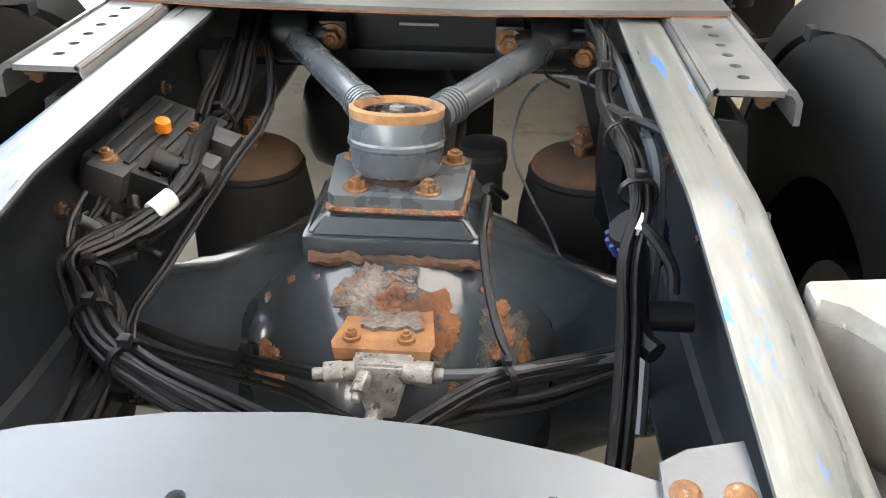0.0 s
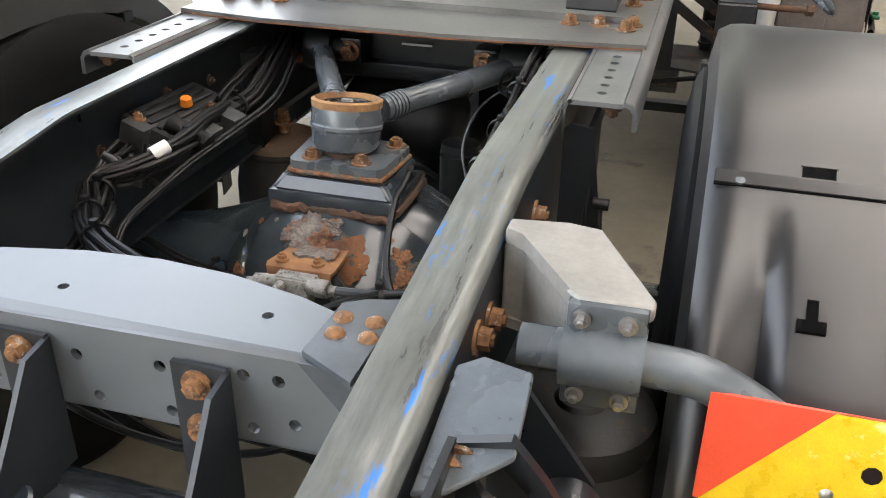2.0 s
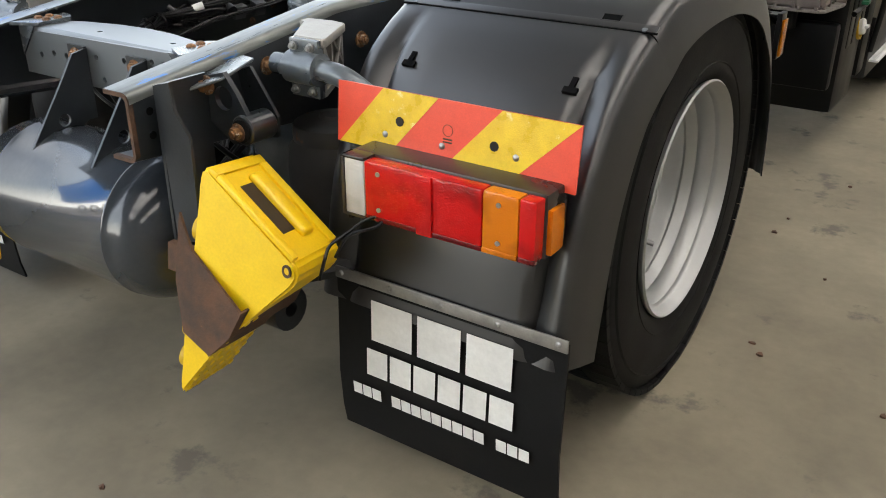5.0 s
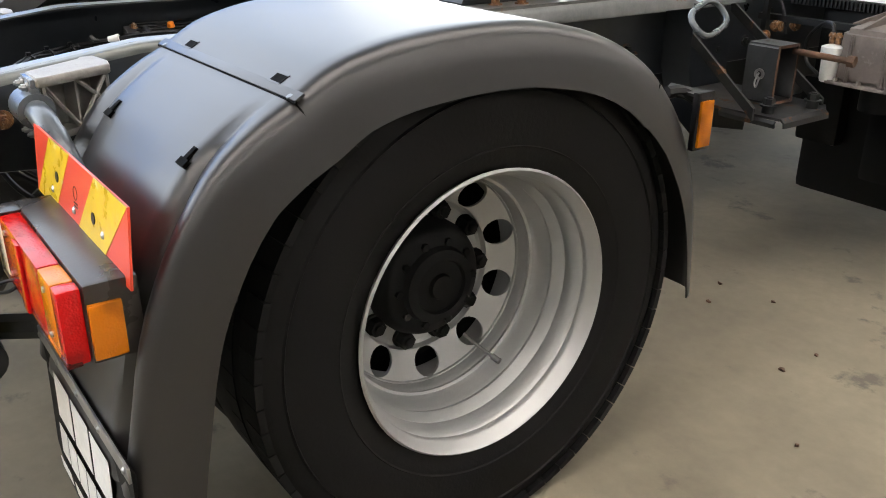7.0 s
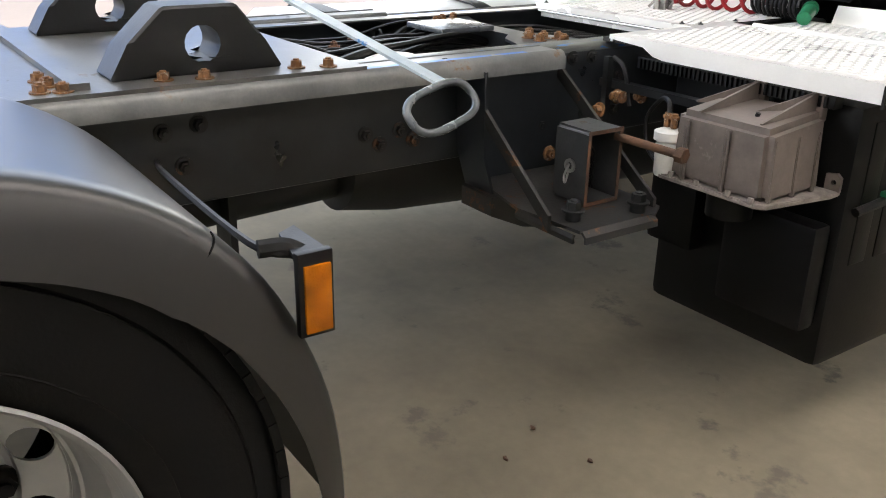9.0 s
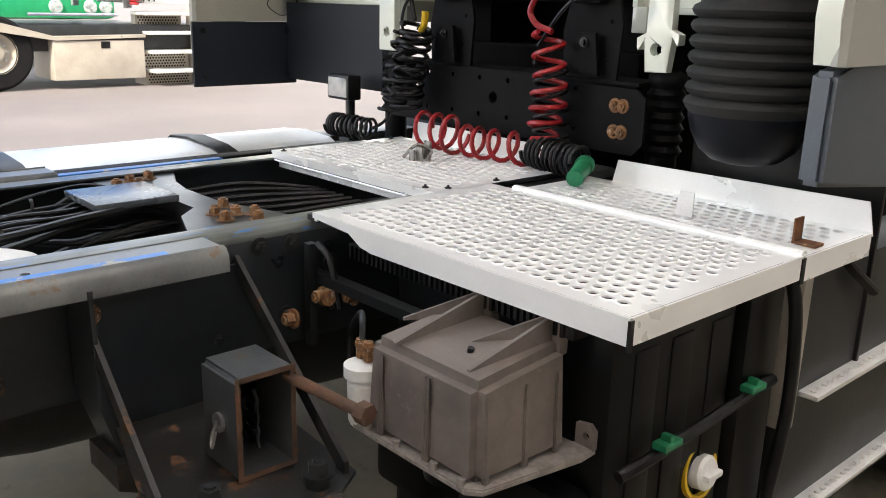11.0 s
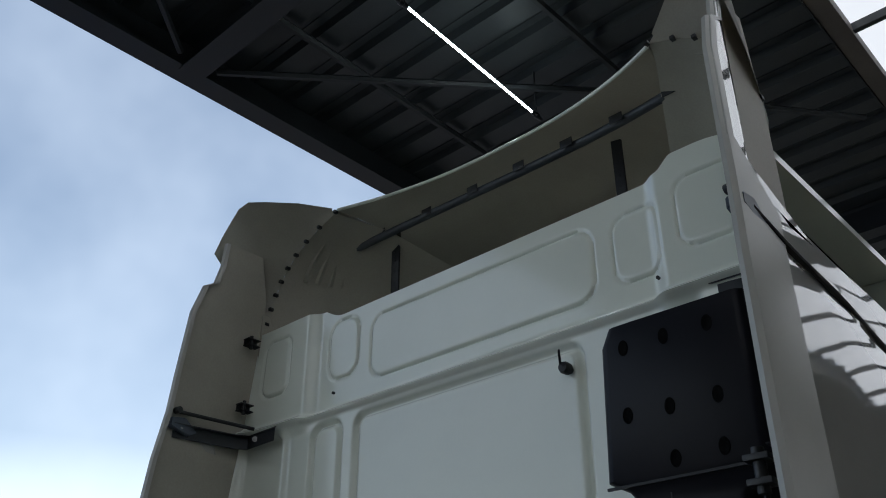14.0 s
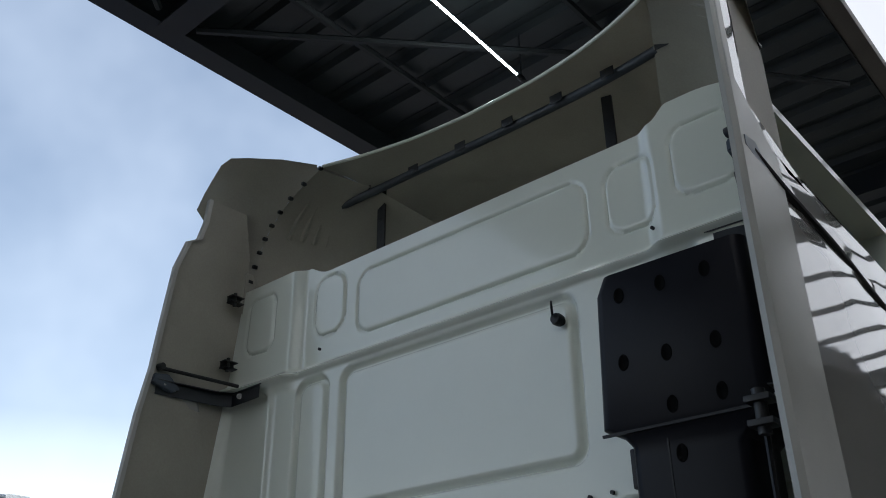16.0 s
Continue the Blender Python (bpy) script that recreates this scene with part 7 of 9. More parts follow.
for k in range(6):
    b = bmesh.new()
    hose(b, [(-0.3 + 0.03 * k, 1.95, 0.90 - 0.01 * k), (-0.2 + 0.03 * k, 2.1, 0.925 - 0.012 * k), (-0.12 + 0.04 * k, 2.3, 0.90)], 0.006, 6)
    part("hose", b, "cable", T)
for x, y in ((-0.10, 1.30), (-0.02, 1.40), (-0.20, 1.42)):
    b = bmesh.new()
    cyl(b, (x, y, 0.86), (x, y, 0.925), 0.009, n=8)
    hexbolt(b, (x, y, 0.925), (0, 0, 1), 0.012, 0.010)
    part("bolt", b, "rustdark", T)
b = bmesh.new()
lathe(b, [(0.0, 0.945), (0.05, 0.943), (0.085, 0.93), (0.10, 0.905), (0.10, 0.84)], (0.20, 1.33, 0), (0, 0, 1), 28)
part("reservoir", b, "white", T, "domed white plastic reservoir")
b = bmesh.new()
lathe(b, [(0.0, 1.2), (0.16, 1.22), (0.19, 1.4), (0.22, 1.9), (0.25, 2.4), (0.25, 2.9)], (0.0, 0.0, 0.62), (0, 1, 0), 28)
box(b, -0.12, 0.16, 1.2, 1.7, 0.74, 0.83, 0.02)
part("gearbox", b, "dark", T, "dark cast gearbox between the rails")

# ---- aluminium fuel tank on the far side ----
b = bmesh.new()
prof = [(-0.70, 0.300), (-0.64, 0.325), (-0.62, 0.385), (-0.62, 0.78), (-0.64, 0.86), (-0.69, 0.905), (-0.78, 0.925), (-0.95, 0.935), (-1.08, 0.925), (-1.17, 0.88), (-1.22, 0.80), (-1.225, 0.385), (-1.205, 0.325), (-1.145, 0.300)]
plate(b, prof, "y", 1.45, 2.80)
bmesh.ops.bevel(b, geom=[e for e in b.edges if abs(e.verts[0].co.y - e.verts[1].co.y) < 0.01], offset=0.015, segments=2, affect='EDGES')
ft = part("fuel_tank", b, "alu", T, "bright aluminium fuel tank with black straps")
for y in (1.62, 2.30):
    b = bmesh.new()
    strip(b, [(x, z + 0.004) if z > 0.8 else (x, z) for x, z in prof], "y", y, y + 0.07, -0.006)
    part("strap", b, "black", ft)
b = bmesh.new()
box(b, -0.60, -0.535, 0.95, 2.75, 0.925, 0.940, 0.003)
part("cover_strip", b, "soot", T, "dark strip along the far rail")
b = bmesh.new()
box(b, -0.530, -0.500, 0.95, 2.20, 0.930, 0.943, 0.003)
part("cover_strip", b, "blue", T, "worn blue edge along the far rail")
# work lamp on a post
b = bmesh.new()
box(b, -0.765, -0.635, 2.78, 2.84, 1.075, 1.165, 0.008)
wlp = part("work_lamp", b, "black", T, "small square work lamp on a post")
b = bmesh.new()
box(b, -0.755, -0.645, 2.776, 2.782, 1.085, 1.155, 0.004)
part("lens", b, "lens_clear", wlp, "clear ribbed lens")
b = bmesh.new()
cyl(b, (-0.69, 2.83, 0.93), (-0.69, 2.83, 1.08), 0.018, n=10)
box(b, -0.72, -0.66, 2.80, 2.86, 0.92, 0.96)
part("post", b, "dark", wlp)

# ---- cab ----
YW = 2.98
def rrect(x, z, x0, x1, z0, z1, r):
    """Signed distance to a rounded rectangle, negative inside."""
    cx, cz, hx, hz = (x0 + x1) / 2, (z0 + z1) / 2, (x1 - x0) / 2 - r, (z1 - z0) / 2 - r
    qx, qz = np.abs(x - cx) - hx, np.abs(z - cz) - hz
    return np.hypot(np.maximum(qx, 0), np.maximum(qz, 0)) + np.minimum(np.maximum(qx, qz), 0) - r

def step01(d, w):
    t = np.clip(0.5 - d / w, 0, 1)
    return t * t * (3 - 2 * t)

PANELS = [(-0.555, 0.50, 2.358, 2.885, 0.05), (-0.583, 0.477, 1.978, 2.228, 0.045), (-1.215, -0.70, 1.995, 2.235, 0.04), (-0.815, -0.63, 2.375, 2.89, 0.06), (-1.205, -0.985, 2.38, 2.887, 0.04),
          (0.575, 1.10, 1.995, 2.235, 0.04), (-0.50, 0.56, 3.02, 3.285, 0.07), (-0.755, -0.575, 3.07, 3.33, 0.07), (0.635, 0.815, 3.035, 3.275, 0.06), (0.885, 1.10, 3.06, 3.30, 0.06), (-1.15, -0.98, 3.08, 3.34, 0.05), (-1.125, -0.785, 1.40, 1.755, 0.06)]
nx, nz = 330, 260
gx = np.linspace(-1.242, 1.17, nx)
gz = np.linspace(1.425, 3.40, nz)
GX, GZ = np.meshgrid(gx, gz)
Y = np.full_like(GX, YW)
for i, (x0, x1, z0, z1, r) in enumerate(PANELS):
    d = rrect(GX, GZ, x0, x1, z0, z1, r)
    depth = 0.024
    if i == 11:
        Y += 0.055 * step01(d + 0.02, 0.075)
        continue
    if i >= 6:
        # shallow upper panels: one narrow crease round a slightly proud field
        Y += 0.011 * step01(np.abs(d) - 0.004, 0.010)
        Y -= 0.0030 * step01(d, 0.010)
        continue
    Y += depth * step01(d - 0.002, 0.016)
    if i not in (4, 10, 11):
        d2 = rrect(GX, GZ, x0 + 0.020, x1 - 0.020, z0 + 0.019, z1 - 0.019, r * 0.8)
        Y -= depth * 0.85 * step01(d2, 0.021)
# ledges across the wall, corner pillars and the curve into the sides
Y += 0.020 * step01(2.945 - GZ + 0.0 * GX, 0.03) * 1.0
Y -= 0.020 * step01(np.abs(GZ - 2.925) - 0.010, 0.016)
Y += 0.010 * step01(GZ - 1.845, 0.02)
Y -= 0.012 * step01(np.abs(GZ - 1.862) - 0.006, 0.012)
Y -= 0.035 * step01(0.82 - np.abs(GX + 0.02), 0.07) * step01(2.90 - GZ, 0.08)
Y -= 0.018 * step01(0.94 - np.abs(GX + 0.02), 0.05) * step01(GZ - 2.9, 0.06) * step01(2.31 - GZ, 0.10)
Y += 0.10 * np.clip((GX - 1.08) / 0.09, 0, 1) ** 2
Y -= 0.095 * np.clip((-0.95 - GX) / 0.29, 0, 1) ** 3 * np.clip((3.45 - GZ) / 1.0, 0, 1)
ARCH = (-0.556, 0.456, 1.20, 1.772, 0.075)
hole = rrect(GX, GZ, *ARCH)
topz = 3.355 + np.where(GX < 0, 0.088 * step01(0.79 + GX, 0.22), 0.045 * step01(0.865 - GX, 0.07)) - 0.05 * np.clip((-1.04 - GX) / 0.20, 0, 1) ** 2 - 0.05 * np.clip((GX - 0.97) / 0.20, 0, 1) ** 2
vs = np.stack([GX, Y, GZ], -1).reshape(-1, 3)
# clip the top line to the shaped roof edge
vs = vs.reshape(nz, nx, 3)
vs[..., 2] = np.where(GZ > topz, topz, GZ)
fs = []
for j in range(nz - 1):
    for i in range(nx - 1):
        c = hole[j:j + 2, i:i + 2]
        if c.max() < 0 or (GZ[j, i] >= topz[j, i] and GZ[j, i + 1] >= topz[j, i + 1]):
            continue
        a = j * nx + i
        fs.append((a, a + 1, a + nx + 1, a + nx))
# pull the rim of the opening onto its true outline
for j in range(nz):
    for i in range(nx):
        if hole[j, i] < 0 and hole[j, i] > -0.03:
            x, z = GX[j, i], GZ[j, i]
            e = 1e-3
            gxx = (rrect(x + e, z, *ARCH) - rrect(x - e, z, *ARCH)) / (2 * e)
            gzz = (rrect(x, z + e, *ARCH) - rrect(x, z - e, *ARCH)) / (2 * e)
            vs[j, i, 0] = x - gxx * hole[j, i]
            vs[j, i, 2] = z - gzz * hole[j, i]
me = bpy.data.meshes.new("cab")
me.from_pydata([tuple(map(float, p)) for p in vs.reshape(-1, 3)], [], fs)
me.validate()
bmx = bmesh.new()
bmx.from_mesh(me)
bmesh.ops.delete(bmx, geom=[v for v in bmx.verts if not v.link_faces], context='VERTS')
r = bmesh.ops.solidify(bmx, geom=bmx.faces[:], thickness=0.003)
cab = part("cab", bmx, "cab", T, "glossy white pressed-steel cab rear wall with embossed panels", angle=60)

def rounded_arch(off, n=8):
    x0, x1, z0, z1, r = ARCH
    x0, x1, z1, r = x0 - off, x1 + off, z1 + off, r + off
    pts = [(x0, 1.43)]
    for i in range(n + 1):
        a = math.pi - (math.pi / 2) * i / n
        pts.append((x0 + r + r * math.cos(a), z1 - r + r * math.sin(a)))
    for i in range(n + 1):
        a = math.pi / 2 - (math.pi / 2) * i / n
        pts.append((x1 - r + r * math.cos(a), z1 - r + r * math.sin(a)))
    pts.append((x1, 1.43))
    return pts

b = bmesh.new()
strip(b, rounded_arch(0.0), "y", YW - 0.022, YW + 0.42, 0.006)
strip(b, rounded_arch(-0.002), "y", YW - 0.026, YW - 0.014, 0.016)
part("tunnel_arch", b, "cab", cab, "white arched engine tunnel")
b = bmesh.new()
x0, x1 = ARCH[0], ARCH[1]
plate(b, [(x0, 1.44), (x1, 1.44), (x1, 1.78), (x0, 1.78)], "y", YW + 0.42, YW + 0.43)
part("tunnel_back", b, "cab", cab)
for xa, xb in ((-1.235, ARCH[0] - 0.001), (ARCH[1] + 0.001, 1.17)):
    b = bmesh.new()
    box(b, xa, xb, YW - 0.012, YW + 0.03, 1.412, 1.430, 0.006)
    part("sill", b, "cab", cab)
for xx in (ARCH[0] - 0.05, ARCH[1] + 0.002):
    b = bmesh.new()
    box(b, xx, xx + 0.048, YW - 0.03, YW + 0.01, 1.36, 1.43, 0.004)
    part("sill_foot", b, "cab", cab)
b = bmesh.new()
box(b, -1.20, 1.16, YW + 0.03, YW + 2.0, 3.33, 3.36)
box(b, -1.20, 1.16, YW + 1.2, YW + 1.9, 1.35, 3.33)
part("roof_panel", b, "cab", cab)
# plugs, screws and the knob on the wall
for x, z in ((0.24, 2.263), (0.426, 2.258), (0.484, 1.929), (0.483, 1.732), (0.215, 1.935)):
    b = bmesh.new()
    lathe(b, [(0.0, 0.006), (0.005, 0.005), (0.0065, 0.002), (0.009, 0.002), (0.009, -0.006)], (x, YW - 0.006, z), (0, -1, 0), 14)
    part("rivnut", b, "zinc", cab)
for x, z in ((0.503, 2.259), (0.575, 2.262), (-0.05, 2.261), (-0.613, 2.26), (-0.668, 2.258), (-0.90, 2.25), (0.216, 1.817), (0.505, 1.93), (0.58, 1.935), (-0.66, 1.925), (-0.61, 1.927), (-0.878, 1.477), (-0.988, 2.927), (0.796, 2.999), (-1.19, 2.24), (-0.68, 3.0)):
    b = bmesh.new()
    plate(b, circle2((x, z), 0.0058, 10), "y", YW - 0.0135, YW - 0.004)
    part("drain_plug", b, "black", cab)
b = bmesh.new()
lathe(b, [(0.0, 0.042), (0.016, 0.040), (0.020, 0.030), (0.019, 0.010), (0.012, 0.005), (0.012, -0.01)], (0.45, YW, 2.80), (0, -1, 0), 20)
hose(b, [(0.45, YW - 0.05, 2.805), (0.455, YW - 0.06, 2.835), (0.452, YW - 0.055, 2.85)], 0.004, 6)
part("stop_knob", b, "black", cab, "black rubber stop")
for x, z, w in ((0.47, 2.05, 0.008), (0.46, 2.18, 0.004), (0.22, 1.815, 0.007), (-0.08, 2.17, 0.003), (0.0, 1.775, 0.006)):
    b = bmesh.new()
    plate(b, [(x - w, z - w * 0.5), (x, z - w * 0.9), (x + w * 0.6, z), (x + w * 0.3, z + w * 1.3), (x - w * 0.5, z + w * 0.7)], "y", YW - 0.0142, YW + 0.008)
    part("paint_chip", b, "rustdark", cab)

# side fairings: rear edges curl outwards from the cab corners
def head_seam(sx, f):
    """Clipped seam between a side fairing's head and the roof fairing, from the cab wall (0) to the roof lip (1)."""
    return Vector((sx * (1.205 - 0.09 * f - 0.275 * f ** 3), 2.985 + 0.065 * f, 3.46 + 0.62 * f - 0.135 * f * f))

def fairing(sx):
    st = [(1.335, 2.490, 1.246), (1.6, 2.487, 1.246), (2.0, 2.490, 1.244), (2.4, 2.505, 1.240), (2.75, 2.535, 1.232), (2.95, 2.565, 1.225), (3.10, 2.575, 1.222), (3.40, 2.60, 1.216), (3.54, 2.642, 1.212), (3.57, 2.690, 1.210), (3.66, 2.712, 1.208), (3.78, 2.718, 1.204)]
    b = bmesh.new()
    vs, fs = [], []
    cols = 7
    for z, ye, xo in st:
        for k in range(cols):
            f = k / (cols - 1)
            y = ye + (2.885 + 0.09 * min(1.0, max(0.0, (z - 2.3) / 1.1)) - ye) * f
            x = xo - 0.012 * math.sin(f * math.pi / 2) * 2 + 0.014 * f
            vs.append((sx * x, y, z))
    n = len(st)
    for j in range(n - 1):
        fs += [(j * cols + k, j * cols + k + 1, (j + 1) * cols + k + 1, (j + 1) * cols + k) for k in range(cols - 1)]
    add(b, vs, fs)
    bmesh.ops.recalc_face_normals(b, faces=b.faces[:])
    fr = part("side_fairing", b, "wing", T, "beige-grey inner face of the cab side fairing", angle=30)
    # outer painted skin along the cab side, white paint darkened for shade
    b = bmesh.new()
    vs, fs = [], []
    ys = [0.0, 0.010, 0.03, 0.15, 0.30, 0.45, 0.60, 0.9, 1.3, 1.6, 2.0, 2.3]
    for z, ye, xo in st:
        # above the gutter only a narrow column is left beside the roof
        w = 1.0 if z <= 2.95 else max(0.035, 0.35 * (3.12 - z) / 0.17)
        for k, dy in enumerate(ys):
            x = xo + (0.0005 if k == 0 else 0.010 if k == 1 else 0.015) - 0.004 * max(0.0, dy - 0.6)
            top = 3.0 - 0.10 * max(0.0, ye + dy - 3.2)
            zz = min(z, top) if dy > 0.36 else z
            vs.append((sx * x, ye + dy * (w if z > 2.95 and dy <= 0.36 else 1.0 if z <= 2.95 else min(1.0, w * 1.1)), zz))
    m = len(ys)
    for j in range(n - 1):
        fs += [(j * m + k, j * m + k + 1, (j + 1) * m + k + 1, (j + 1) * m + k) for k in range(m - 1)]
    add(b, vs, fs)
    bmesh.ops.subdivide_edges(b, edges=[e for e in b.edges if abs(e.verts[0].co.z - e.verts[1].co.z) > 0.1], cuts=4, use_grid_fill=True)
    for v in b.verts:
        if v.co.y > 2.66:
            v.co.x += sx * (0.005 * noise.noise(v.co * 1.7) - 0.010 * math.exp(-((v.co.z - 2.87 + 0.13 * (v.co.y - 2.8)) / 0.02) ** 2))
    part("outer_skin", b, "cabside", fr, "glossy white outer side panel, its paint darkened for the shaded side", angle=30)
    # deflector edge, cab white with the side's shade in its colour
    b = bmesh.new()
    vs, fs = [], []
    for z, ye, xo in st:
        w = 0.23 if z <= 2.95 else max(0.03, 0.20 * (3.12 - z) / 0.17)
        vs += [(sx * (xo - 0.016), ye + 0.014, z), (sx * (xo - 0.010), ye - 0.001, z), (sx * (xo + 0.004), ye - 0.006, z), (sx * (xo + 0.0165), ye + 0.004, z), (sx * (xo + 0.0185), ye + 0.03, z), (sx * (xo + 0.0185), ye + w, z), (sx * (xo + 0.010), ye + w + 0.002, z)]
    for j in range(n - 1):
        fs += [(j * 7 + k, j * 7 + k + 1, (j + 1) * 7 + k + 1, (j + 1) * 7 + k) for k in range(6)]
    add(b, vs, fs)
    part("trailing_edge", b, "deflector", fr, "pale rolled trailing edge of the side deflector, darkened for shade", angle=30)
    if sx > 0:
        for pts, mt in (([(1.2655, 2.55, 1.533), (1.2655, 2.575, 1.550), (1.2655, 2.60, 1.545), (1.2655, 2.628, 1.553)], "dark"), ([(1.2655, 2.61, 1.540), (1.2655, 2.640, 1.495), (1.2655, 2.662, 1.455)], "dark"), ([(1.2645, 2.655, 1.938), (1.2645, 2.69, 1.931), (1.2645, 2.72, 1.926)], "white")):
            sc = bmesh.new()
            hose(sc, pts, 0.0009, 5, 3)
            part("scratch", sc, mt, fr)
    # dark lower skirt
    b = bmesh.new()
    if sx > 0:
        lin = bmesh.new()
        box(lin, 0.70, 1.200, 2.930, 2.945, 0.62, 1.410, 0.004)
        part("wheel_arch_liner", lin, "black", T, "black wheel arch liner under the cab")
    if sx < 0:
        box(b, -1.250, -1.236, 2.485, 2.95, 1.085, 1.334, 0.004)
        sk = part("skirt", b, "darkskirt", fr, "dark blue-grey lower skirt panel")
        bolts(sk, [(-1.236, y, z) for y in (2.53, 2.905) for z in (1.125, 1.30)], (1, 0, 0), 0.008, 0.005, "black")
        for pts, r in (([(-1.178, 2.925, 1.505), (-1.186, 2.915, 1.455), (-1.198, 2.935, 1.41), (-1.205, 2.942, 1.30)], 0.0045), ([(-1.182, 2.92, 1.49), (-1.20, 2.83, 1.44), (-1.205, 2.80, 1.40), (-1.20, 2.86, 1.36), (-1.20, 2.92, 1.38)], 0.002)):
            b = bmesh.new()
            hose(b, pts, r, 6)
            part("loose_wire", b, "cable", fr, "loose black wire hanging from the stay")
        b = bmesh.new()
        box(b, -1.240, -0.600, YW - 0.07, YW - 0.055, 1.105, 1.412)
        part("inner_flap", b, "darkskirt", fr)
    else:
        o = [(2.480, 1.115), (2.482, 1.325), (2.56, 1.335), (4.4, 1.335), (4.4, 1.02), (3.2, 1.03)]
        plate(b, o, "x", 1.205, 1.252)
        bmesh.ops.bevel(b, geom=b.edges[:], offset=0.010, segments=2, affect='EDGES')
        part("skirt", b, "greyskirt", fr, "slate grey lower skirt panel")
        b = bmesh.new()
        o = [(2.49, 1.336), (2.475, 1.42), (2.49, 1.56), (2.50, 1.56), (2.60, 1.56), (2.60, 1.336)]
        plate(b, o, "x", 1.203, 1.2495)
        part("shoulder", b, "cab", fr)
    # seam along the gutter, step in the outer panel and dark rubber corner
    b = bmesh.new()
    hose(b, [(sx * 1.238, 2.63, 2.905), (sx * 1.244, 2.82, 2.862), (sx * 1.243, 3.14, 2.832), (sx * 1.240, 3.45, 2.782), (sx * 1.23, 4.4, 2.66)], 0.010, 8)
    part("drip_moulding", b, "black", fr, "black drip moulding on the cab side")
    b = bmesh.new()
    plate(b, [(2.572, 2.890), (2.575, 2.925), (2.64, 2.935), (2.70, 2.885), (2.66, 2.862)], "x", *sorted((sx * 1.200, sx * 1.246)))
    bmesh.ops.bevel(b, geom=b.edges[:], offset=0.004, segments=2, affect='EDGES')
    part("corner_cap", b, "greyskirt", fr, "grey rubber corner cap")
    b = bmesh.new()
    hose(b, [(sx * 1.2435, 2.70, 2.70), (sx * 1.244, 2.78, 2.52), (sx * 1.244, 2.93, 2.30), (sx * 1.243, 3.2, 2.1)], 0.004, 6)
    part("door_seam", b, "void", fr)
    # folded stays that hold the fairing off the wall, ending on the wall itself
    def folded(pts, hgt, lip, thick=0.003):
        b = bmesh.new()
        pts = [Vector(p) for p in pts]
        vs, k = [], 6
        for p in pts:
            i = Vector((-sx * lip, -lip * 0.4, 0))
            t = Vector((-sx * thick, 0, 0))
            vs += [p + Vector((0, 0, -hgt)), p, p + i, p + i + Vector((0, 0, -thick)), p + t + Vector((0, 0, -thick)), p + t + Vector((0, 0, -hgt))]
        fs = [(j * k + a, j * k + (a + 1) % k, (j + 1) * k + (a + 1) % k, (j + 1) * k + a) for j in range(len(pts) - 1) for a in range(k)]
        add(b, vs, fs + [tuple(range(k)), tuple(range(len(vs) - k, len(vs)))])
        return part("stay_bracket", b, "chassis", fr, "dark folded stay bracket")
    for z, yb in ((1.505, 2.56), (2.325, 2.56), (2.905, 2.60)):
        hg = 0.055 if z > 2.8 else 0.034
        wd = 0.028 if sx < 0 else 0.0
        bk = folded([(sx * 1.224, yb, z), (sx * 1.195, 2.90 - wd, z + 0.004), (sx * 1.172, 2.955 - wd, z + 0.006), (sx * (0.985 if z > 2.8 else 1.085), 2.952 - wd, z + 0.008)], hg, 0.024)
        bolts(bk, [(sx * 1.210, yb + 0.03, z - 0.016), (sx * 1.11, 2.948 - wd, z - 0.016)], (-sx, -0.6, 0), 0.008, 0.006, "zinc")
        if z > 2.8:
            b = bmesh.new()
            hose(b, [(sx * 1.215, yb + 0.01, z + 0.052), (sx * 1.12, 2.945 - wd, z + 0.028)], 0.008, 8, smooth=False)
            cyl(b, (sx * 1.222, yb, z + 0.055), (sx * 1.195, yb + 0.005, z + 0.055), 0.014, n=12)
            part("stay_rod", b, "dark", fr)
    for z in (3.03, 3.33):
        b = bmesh.new()
        for dz in (-0.016, 0.012):
            box(b, *sorted((sx * 1.15, sx * 1.19)), 2.86, 2.925, z + dz, z + dz + 0.004)
        box(b, *sorted((sx * 1.18, sx * 1.186)), 2.86, 2.925, z - 0.016, z + 0.016)
        cyl(b, (sx * 1.165, 2.885, z - 0.03), (sx * 1.165, 2.885, z + 0.03), 0.008, n=10)
        part("clamp", b, "dark", fr)
    # curled head joining the roof fairing
    b = bmesh.new()
    hd = [(3.745, 2.680, 1.235), (3.82, 2.708, 1.236), (3.907, 2.739, 1.236), (4.00, 2.770, 1.225), (4.035, 2.795, 1.19), (4.030, 2.844, 1.12), (4.012, 2.942, 0.99), (3.975, 3.045, 0.86)]
    vs, fs = [], []
    for k, (z, y, x) in enumerate(hd):
        f = k / (len(hd) - 1)
        inn = head_seam(sx, f)
        out = Vector((sx * x, y, z))
        for s in range(7):
            t = s / 6
            p = out.lerp(inn, t)
            p.x += sx * 0.012 * math.sin(math.pi * t)
            if k == 0:
                p.z -= 0.02
            vs.append(p + Vector((0, 0, 0.010 * math.sin(k * 2.2) * math.sin(math.pi * t))))
    for k in range(len(hd) - 1):
        fs += [(k * 7 + s, k * 7 + s + 1, (k + 1) * 7 + s + 1, (k + 1) * 7 + s) for s in range(6)]
    add(b, vs, fs)
    bmesh.ops.solidify(b, geom=b.faces[:], thickness=0.006)
    part("fairing_head", b, "wing", fr, angle=35)
